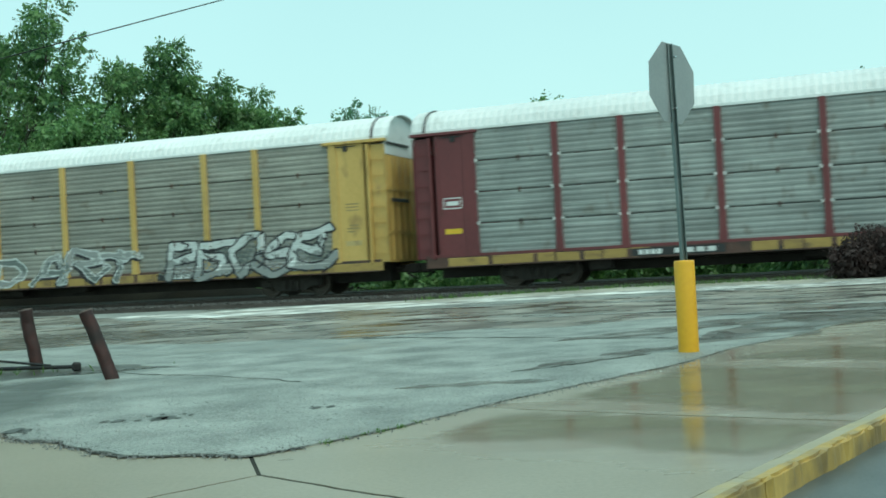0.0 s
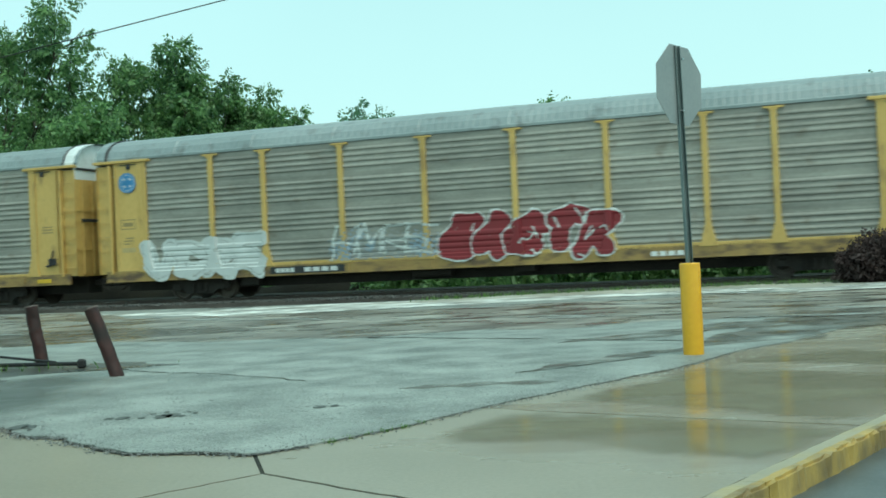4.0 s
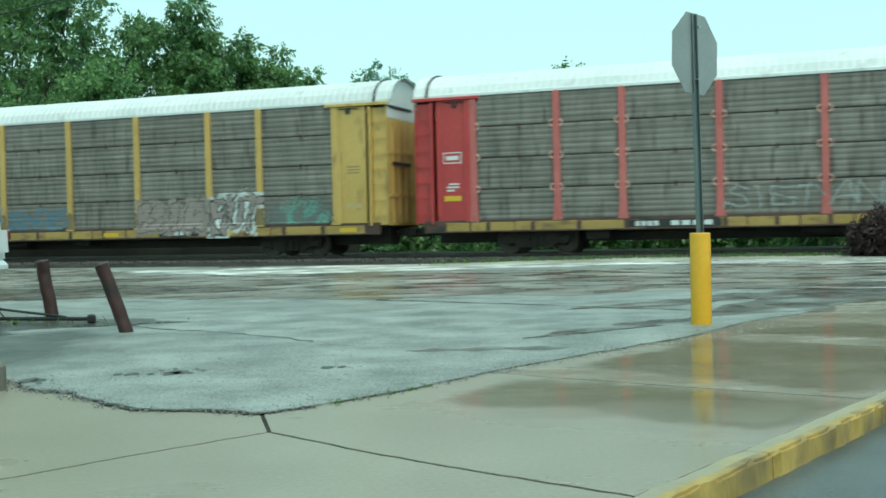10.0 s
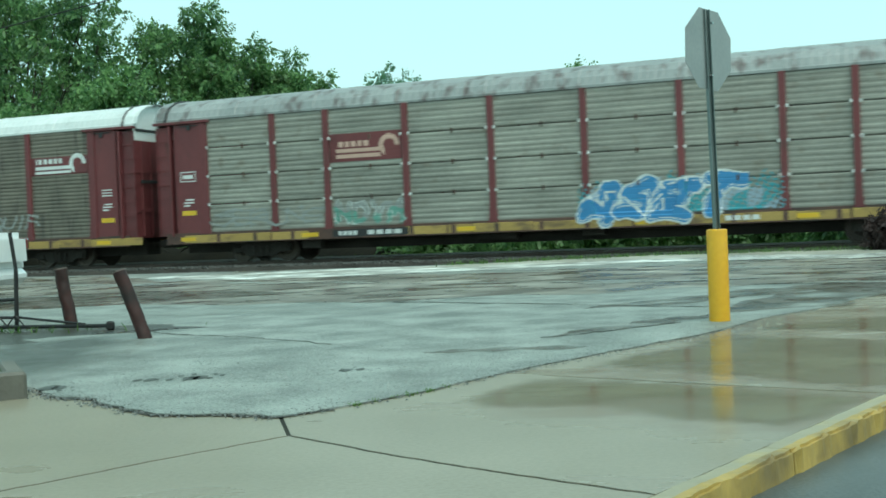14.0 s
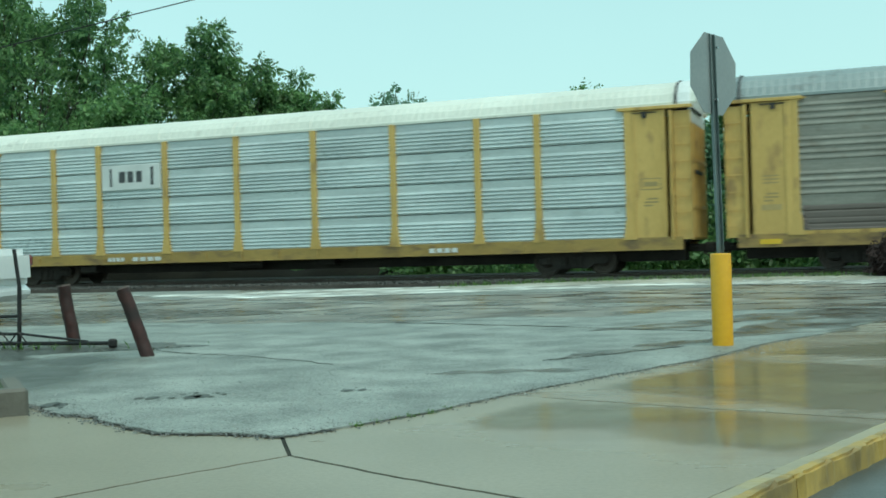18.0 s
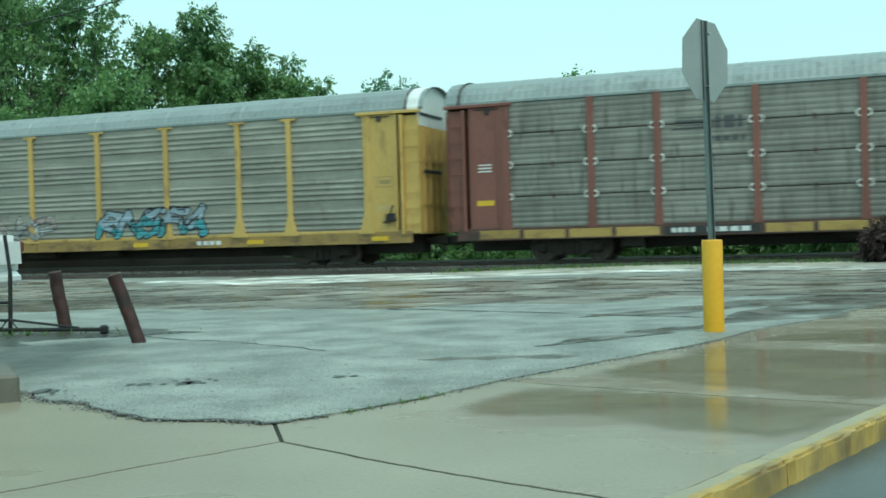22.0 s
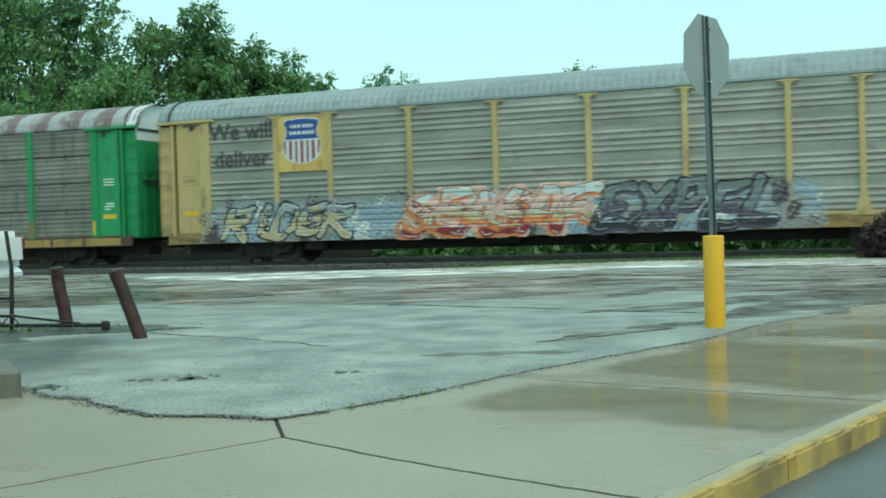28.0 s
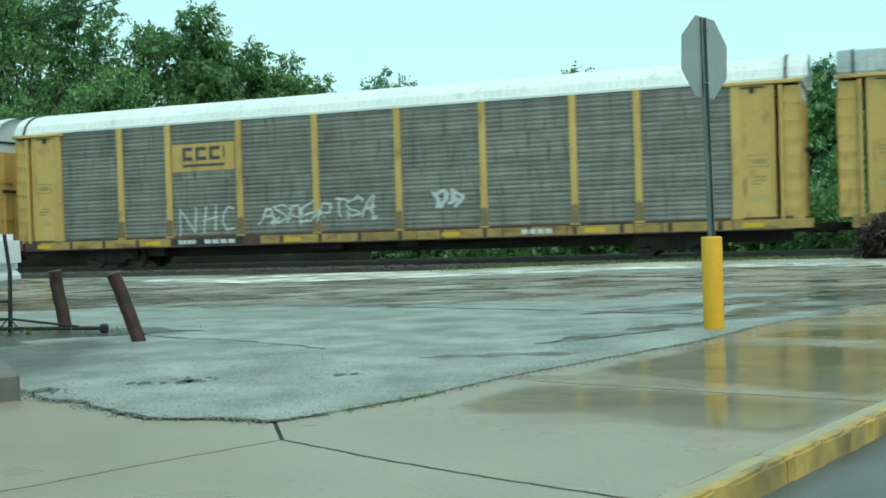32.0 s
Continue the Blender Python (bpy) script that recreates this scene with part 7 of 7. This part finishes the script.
def pipe_stake(base, top, r, label):
    base, top = Vector(base), Vector(top)
    st = thing("pipe_stake", Matrix.Translation(base), label, "post", "rusty stakes")
    d = top - base
    bm = bmesh.new()
    n, k = 16, 12
    q = d.to_track_quat("Z", "Y")
    rings = []
    for i in range(k + 1):
        c = d * (i / k) + Vector((0.016 * noise.noise(Vector((i * 0.35, base.x, 0))), 0, 0))
        if i == 0:
            c -= d * 0.08
        rings.append([bm.verts.new(c + q @ Vector((r * (1 + 0.42 * noise.noise(Vector((a * 0.4, i * 0.6, base.y))) + (0.16 if i == k else 0)) * math.cos(a * math.tau / n), r * math.sin(a * math.tau / n), 0))) for a in range(n)])
    for a, b in zip(rings, rings[1:]):
        for i in range(n):
            bm.faces.new((a[i], a[(i + 1) % n], b[(i + 1) % n], b[i]))
    part("pipe", bm, M["rust"], st, smooth=True)
    bm = bmesh.new()
    add_rod(bm, d * 1.0, d * 1.02, r * 1.04, 16)
    part("cap", bm, M["cap"], st, "worn flat cap")
    return st


pipe_stake((-4.83, 12.9, 0.0), (-4.94, 12.9, 0.69), 0.075, "leaning rusty brown pipe stake")
pipe_stake((-3.38, 11.03, 0.0), (-3.62, 11.03, 0.69), 0.068, "leaning rusty red pipe stake with chipped paint")

# low iron frame lying beside the stakes, with an upright
frame_ob = thing("iron_frame", pose(-5.34, 12.55, 0.012), "black iron frame with lattice lying on the asphalt", "iron frame")
bm = bmesh.new()
add_rod(bm, (-3.0, 0.55, 0.06), (1.2, -0.36, 0.05), 0.022, 10)
part("bottom_bar", bm, M["iron"], frame_ob)
bm = bmesh.new()
add_rod(bm, (-3.0, 0.58, 0.2), (0.1, -0.12, 0.16), 0.018, 8)
add_rod(bm, (0.1, -0.12, 0.16), (0.9, -0.29, 0.07), 0.014, 8)
part("top_bar", bm, M["iron"], frame_ob)
for i in range(14):
    bm = bmesh.new()
    x = -2.9 + i * 0.22
    y = 0.53 - (x + 3.0) * 0.235
    add_rod(bm, (x, y, 0.07), (x + 0.11, y - 0.026, 0.19), 0.009, 6)
    add_rod(bm, (x + 0.11, y - 0.026, 0.19), (x + 0.22, y - 0.052, 0.07), 0.009, 6)
    part("lattice", bm, M["iron"], frame_ob)
bm = bmesh.new()
add_box(bm, 1.17, 1.26, -0.42, -0.34, 0.0, 0.1, 0.02)
part("end_knob", bm, M["iron"], frame_ob)
bm = bmesh.new()
add_rod(bm, (0.0, 0.0, 0.0), (0.02, 0.0, 0.7), 0.025, 10)
add_rod(bm, (0.02, 0.0, 0.7), (-0.03, 0.0, 1.13), 0.022, 10)
part("upright", bm, M["iron"], frame_ob)
bm = bmesh.new()
add_rod(bm, (-2.0, 0.4, 0.33), (0.0, 0.0, 0.36), 0.018, 8)
part("cross_bar", bm, M["iron"], frame_ob)
bm = bmesh.new()
for i, (x, y, s) in enumerate(((-0.9, -0.35, 0.05), (-0.35, -0.2, 0.04), (0.3, -0.35, 0.03))):
    add_box(bm, x, x + s * 2, y, y + s, 0.0, s, 0.01)
part("loose_clod", bm, M["iron"], frame_ob)

# white pickup parked beyond, its tail towards the lot
pick = thing("pickup_truck", pose(-7.89, 17.0, 0.012), "white pickup truck, tail end with red lamp", "truck")
bm = bmesh.new()
for y0, y1 in ((0.0, 1.85),):
    add_box(bm, -2.3, 0.15, y0, y1, 0.6, 1.2, 0.0)
    bmesh.ops.bevel(bm, geom=[e for e in bm.edges if all(v.co.x > 0 for v in e.verts) or all(v.co.z > 1 for v in e.verts)], offset=0.11, segments=4, affect="EDGES")
for v in bm.verts:
    if v.co.z > 1.0:
        v.co.y += 0.04 if v.co.y < 0.9 else -0.04
part("bed", bm, M["truck_white"], pick)
bm = bmesh.new()
add_box(bm, -3.9, -2.33, 0.02, 1.83, 0.5, 1.15, 0.06)
add_box(bm, -3.75, -2.4, 0.12, 1.73, 1.15, 1.72, 0.12)
part("cab", bm, M["truck_white"], pick)
bm = bmesh.new()
add_box(bm, -5.3, -3.93, 0.04, 1.81, 0.5, 1.08, 0.08)
part("hood", bm, M["truck_white"], pick)
bm = bmesh.new()
add_box(bm, -3.6, -2.55, 0.112, 0.125, 1.22, 1.62, 0.004)
part("side_window", bm, M["glass"], pick)
bm = bmesh.new()
add_box(bm, -0.16, 0.12, -0.03, 1.88, 0.33, 0.6, 0.1)
part("bumper", bm, M["truck_white"], pick, "white rear bumper")
for y in (-0.012, 1.75):
    bm = bmesh.new()
    add_box(bm, 0.0, 0.158, y, y + 0.11, 0.9, 1.1, 0.03)
    part("tail_lamp", bm, M["lamp_red"], pick, "red tail lamp")
bm = bmesh.new()
add_box(bm, -2.1, -0.15, 0.1, 1.75, 0.38, 0.595, 0.02)
part("underbody", bm, M["iron"], pick)
for x in (-1.15, -4.45):
    for y in (0.02, 1.6):
        bm = bmesh.new()
        add_rod(bm, (x, y, 0.36), (x, y + 0.23, 0.36), 0.36, 24)
        w_ob = part("wheel", bm, M["tyre"], pick)
        bm = bmesh.new()
        add_rod(bm, (x, y - 0.006 if y < 1 else y + 0.2, 0.36), (x, y if y < 1 else y + 0.236, 0.36), 0.2, 16)
        part("rim", bm, M["chrome"], w_ob)

# overhead cable
cu = bpy.data.curves.new("overhead_cable", "CURVE")
cu.dimensions, cu.bevel_depth, cu.bevel_resolution = "3D", 0.016, 2
sp = cu.splines.new("POLY")
ends = [Vector((-21.0, 30.0, 5.22)), Vector((-6.0, 30.0, 8.36)), Vector((9.0, 30.0, 11.5))]
pts = []
for i in range(40):
    k = i / 39
    pts.append(ends[0] * (1 - k) ** 2 + ends[1] * 2 * k * (1 - k) + ends[2] * k * k)
sp.points.add(len(pts) - 1)
for p, v in zip(sp.points, pts):
    p.co = (*v, 1)
cu.materials.append(M["wire"])
tagged(new("overhead_cable", cu), "thin black overhead cable against the sky", "cable")


# ---- trees and growth ----
def fast_mesh(name, verts, quads):
    me = bpy.data.meshes.new(name)
    me.vertices.add(len(verts))
    me.vertices.foreach_set("co", np.asarray(verts, np.float32).ravel())
    me.loops.add(quads.size)
    me.loops.foreach_set("vertex_index", quads.ravel().astype(np.int32))
    me.polygons.add(len(quads))
    me.polygons.foreach_set("loop_start", np.arange(0, quads.size, 4, dtype=np.int32))
    me.update(calc_edges=True)
    me.validate()
    return me


def leaf_cloud(name, lobes, count, size, seed, droop=0.35):
    """Compound leaves: sprays of seven small leaflets set in and over rounded lobes (x, y, z, rx, ry, rz)."""
    rng = np.random.default_rng(seed)
    lobes = np.array(lobes)
    wgt = (lobes[:, 3] * lobes[:, 5]) ** 0.8
    pick = rng.choice(len(lobes), count, p=wgt / wgt.sum())
    d = rng.normal(size=(count, 3))
    d /= np.linalg.norm(d, axis=1)[:, None]
    rad = 1.0 - np.abs(rng.normal(0, 0.22, count))
    ragged = 1 + 0.22 * np.sin(d[:, 0] * 7 + pick) * np.sin(d[:, 2] * 6 + pick * 2.1)
    pos = lobes[pick, :3] + d * lobes[pick, 3:] * (rad * ragged)[:, None]
    axis = d + rng.normal(0, 0.6, (count, 3))
    axis[:, 2] -= droop
    axis /= np.linalg.norm(axis, axis=1)[:, None]
    side = np.cross(axis, rng.normal(size=(count, 3)))
    side /= np.linalg.norm(side, axis=1)[:, None]
    sc = size * rng.uniform(0.6, 1.35, count)
    V, k = [], 7
    for j in range(k):
        along = (j // 2 + 0.4) / 3.2
        s = 0.0 if j == k - 1 else (1 if j % 2 else -1)
        base = pos + axis * (sc * along)[:, None]
        direc = axis * 0.55 + side * s * 0.85
        direc[:, 2] -= 0.25
        tip = base + direc * (sc * 0.62)[:, None]
        wid = np.cross(direc, rng.normal(size=(count, 3)))
        wid /= np.linalg.norm(wid, axis=1)[:, None]
        mid = (base + tip) / 2
        V.append(np.stack([base, mid + wid * (sc * 0.15)[:, None], tip, mid - wid * (sc * 0.15)[:, None]], 1))
    V = np.stack(V, 1).reshape(-1, 3)
    return fast_mesh(name, V, np.arange(len(V)).reshape(-1, 4))


def tree(x, y, h, r, seed, leaves, size=0.42, mat="leaf", low=0.22, label="broad-leaved green tree behind the railway", lobes_n=16, group="trees behind the railway"):
    rng = random.Random(seed)
    t = thing("tree", pose(x, y, -0.55), label, "tree", group)
    lobes = []
    bm = bmesh.new()
    trunk_top = Vector((rng.uniform(-0.4, 0.4), rng.uniform(-0.4, 0.4), h * 0.45))
    add_rod(bm, (0, 0, 0), trunk_top * 0.5, 0.028 * h, 10, 0.02 * h)
    add_rod(bm, trunk_top * 0.5, trunk_top, 0.02 * h, 10, 0.014 * h)
    n = lobes_n * 2
    for i in range(n):
        a = i * 2.4 + rng.uniform(-0.5, 0.5)
        zf = low + (0.97 - low) * ((i + 0.5) / n)
        reach = r * (1 - (abs(zf - 0.48) / 0.62) ** 2 * 0.8) * rng.uniform(0.3, 1.0)
        lr = r * rng.uniform(0.15, 0.26)
        c = Vector((math.cos(a) * reach, math.sin(a) * reach, h * zf - lr * 0.4))
        lobes.append((c.x, c.y, c.z, lr, lr, lr * rng.uniform(0.55, 0.8)))
        start = trunk_top * rng.uniform(0.55, 1.0)
        knee = start.lerp(c, 0.5) + Vector((0, 0, -0.04 * h))
        add_rod(bm, start, knee, 0.006 * h, 6, 0.004 * h)
        add_rod(bm, knee, c, 0.004 * h, 6, 0.0016 * h)
        # shoots that reach past the lobe, each with its own leaves
        for _ in range(5):
            d = Vector((rng.uniform(-1, 1), rng.uniform(-1, 1), rng.uniform(-0.35, 1.0))).normalized() + (c - Vector((0, 0, h * 0.45))).normalized() * 0.6
            e = c + d * lr * rng.uniform(1.1, 2.1)
            add_rod(bm, c, e, 0.0016 * h, 4, 0.0006 * h)
            m = c.lerp(e, 0.72)
            s = (e - c).length * 0.24
            lobes.append((m.x, m.y, m.z, s, s, s * 0.8))
    part("trunk", bm, M["bark"], t)
    piece("crown", leaf_cloud("crown", lobes, leaves, size, seed), M[mat], t)
    return t


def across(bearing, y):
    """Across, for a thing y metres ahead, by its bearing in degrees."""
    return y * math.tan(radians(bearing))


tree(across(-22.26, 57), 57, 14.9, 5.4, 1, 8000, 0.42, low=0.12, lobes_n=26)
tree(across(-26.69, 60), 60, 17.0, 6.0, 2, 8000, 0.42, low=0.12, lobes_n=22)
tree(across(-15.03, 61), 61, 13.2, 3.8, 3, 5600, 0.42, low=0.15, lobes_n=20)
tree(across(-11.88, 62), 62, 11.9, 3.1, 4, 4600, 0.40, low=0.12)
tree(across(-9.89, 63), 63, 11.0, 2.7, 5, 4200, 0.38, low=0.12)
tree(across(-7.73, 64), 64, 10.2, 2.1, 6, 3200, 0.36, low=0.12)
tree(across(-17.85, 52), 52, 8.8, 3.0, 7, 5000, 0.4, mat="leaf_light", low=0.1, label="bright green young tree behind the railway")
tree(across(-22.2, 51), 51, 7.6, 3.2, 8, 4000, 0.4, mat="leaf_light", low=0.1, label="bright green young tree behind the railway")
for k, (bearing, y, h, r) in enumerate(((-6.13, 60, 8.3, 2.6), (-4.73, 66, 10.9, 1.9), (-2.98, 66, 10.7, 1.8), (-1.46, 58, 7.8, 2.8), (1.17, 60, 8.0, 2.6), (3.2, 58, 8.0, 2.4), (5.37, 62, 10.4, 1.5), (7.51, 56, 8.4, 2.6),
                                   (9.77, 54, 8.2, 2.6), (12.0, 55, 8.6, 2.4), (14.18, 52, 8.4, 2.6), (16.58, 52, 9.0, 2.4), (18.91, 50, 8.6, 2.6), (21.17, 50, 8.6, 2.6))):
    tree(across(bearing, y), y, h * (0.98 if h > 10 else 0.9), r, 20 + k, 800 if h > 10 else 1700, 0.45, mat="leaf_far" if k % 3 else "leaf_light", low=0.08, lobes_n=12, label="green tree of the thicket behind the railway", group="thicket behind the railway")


def scrub(name, xs, y0, y1, hs, count, size, seed, mat, label, category):
    rng = np.random.default_rng(seed)
    lobes = []
    for i in range(int((xs[1] - xs[0]) / 0.8)):
        p = track_point(xs[0] + i * 0.8 + rng.uniform(-0.4, 0.4), rng.uniform(y0, y1))
        h = rng.uniform(*hs)
        lobes.append((p.x, p.y, h * 0.45 - 0.5, 0.8, 0.8, h * 0.55))
    return tagged(piece(name, leaf_cloud(name, lobes, count, size, seed, -0.4), M[mat]), label, category, kind="stuff")


scrub("undergrowth", (-9, 30), 4.5, 9.0, (1.2, 2.8), 6000, 0.4, 50, "leaf_light", "bright green weeds and brambles behind the track", "undergrowth")
scrub("undergrowth", (-36, 30), 7.0, 12.0, (2.5, 4.5), 9000, 0.5, 51, "leaf", "dark green brush behind the track", "undergrowth")


def blades(name, place, count, h, seed, label):
    rng = np.random.default_rng(seed)
    base = np.array([place(rng) for _ in range(count)])
    lean = rng.normal(0, 0.35, (count, 2))
    hh = h * rng.uniform(0.4, 1.2, count)
    a = rng.uniform(0, math.tau, count)
    w = np.stack([np.cos(a), np.sin(a), np.zeros(count)], 1) * (hh * 0.06 + 0.003)[:, None]
    up = np.stack([lean[:, 0] * hh, lean[:, 1] * hh, hh], 1)
    V = np.stack([base - w, base + w, base + up * 0.6 + w * 0.6, base + up], 1).reshape(-1, 3)
    return tagged(piece(name, fast_mesh(name, V, np.arange(len(V)).reshape(-1, 4)), M["grass"]), label, "grass", kind="stuff")


def beyond(rng):
    p = track_point(rng.uniform(-8, 26), rng.uniform(2.9, 6.2))
    return (p.x, p.y, -0.53)


def verge(rng):
    x = 22 - 21 * rng.uniform(0, 1) ** 1.6
    p = track_point(x, LOT_EDGE(x) + rng.normal(-0.4, 0.45))
    return (p.x, p.y, 0.0)


def on_island(rng):
    p = pose(-2.98, 7.12, 0.155, 0, 0, 27) @ Vector((rng.uniform(-2.4, -0.3), rng.uniform(0.2, 0.8), 0))
    return (p.x, p.y, p.z)


def at_edge(rng):
    p = TORN[rng.integers(36, 42)]
    return (p[0] + rng.normal(0, 0.02), p[1] + rng.normal(0, 0.025), 0.0)


blades("grass", beyond, 9000, 0.6, 61, "tall green grass along the far side of the track")
blades("grass", verge, 5200, 0.13, 62, "sparse grass verge beside the ballast")
def by_frame(rng):
    return (-6.2 + rng.normal(0, 0.9), 12.35 + rng.normal(0, 0.18), 0.005)


blades("grass", by_frame, 260, 0.09, 66, "stray weeds growing round the iron frame")
blades("grass", on_island, 900, 0.14, 63, "grass on the kerbed island")
blades("grass", at_edge, 150, 0.022, 64, "grass in the torn asphalt edge")

# dark bare shrub at the trackside
shrub = thing("shrub", pose(10.9, 28.2, 0.0), "dark red-brown twiggy shrub beside the track", "shrub")
rng = random.Random(9)
bm = bmesh.new()
for i in range(420):
    a, e = rng.uniform(0, math.tau), rng.uniform(0.15, 1.5)
    ln = rng.uniform(0.5, 1.25)
    d = Vector((math.cos(a) * math.cos(e), math.sin(a) * math.cos(e), math.sin(e)))
    p0 = Vector((rng.uniform(-0.5, 0.5), rng.uniform(-0.4, 0.4), 0))
    p1 = p0 + d * ln * 0.6
    p2 = p1 + (d + Vector((rng.uniform(-0.6, 0.6), rng.uniform(-0.6, 0.6), rng.uniform(-0.1, 0.5)))) * ln * 0.4
    add_rod(bm, p0, p1, 0.012, 4, 0.007, False)
    add_rod(bm, p1, p2, 0.007, 4, 0.003, False)
tagged(part("branchwork", bm, M["twig"], shrub), kind="stuff")
piece("foliage", leaf_cloud("foliage", [(0, 0, 0.6, 0.95, 0.8, 0.6), (0.7, 0, 0.75, 0.8, 0.8, 0.6), (-0.5, 0, 0.4, 0.6, 0.6, 0.45)], 2600, 0.16, 77), M["twig"], shrub)


# ---- what moves: the train passes, its wheels turn ----
def along(t):
    """How far the train has come at t seconds, in metres."""
    k = (t - 16.0) / 16.0
    return 0.6248 * k ** 4 - 0.2052 * k ** 3 - 7.8212 * k ** 2 + 265.6287 * k - 12.0237


def car_at(n, t):
    return (n - 12) * PITCH - along(t) + HALF


def motions():
    for n, car in CARS:
        walk(car, [(t, TRACK @ pose(car_at(n, t), 0, 0)) for t in range(33)])
    for k, ob in enumerate(STREAKS):
        go = (TRACK.to_3x3() @ Vector((1, 0, 0))) * (0.9 + 0.25 * (k % 3))
        walk(ob, [(0, Matrix()), (32, Matrix.Translation(go))])
    for n, wheel, x in SPIN:
        seen = [k for k in range(961) if -36 < car_at(n, k / 30.0) < 27]
        a, b = max(seen[0] - 1, 0), min(seen[-1] + 1, 960)
        ks = sorted({0, *range(a, b + 1), 960})
        rows, last = [], min(max(0, a), b)
        for k in ks:
            s = along(min(max(k, a), b) / 30.0)
            rows.append((k / 30.0, pose(x, 0, 0.42, 0, -math.degrees(s / 0.42) % 360, 0)))
        walk(wheel, rows)


motions()
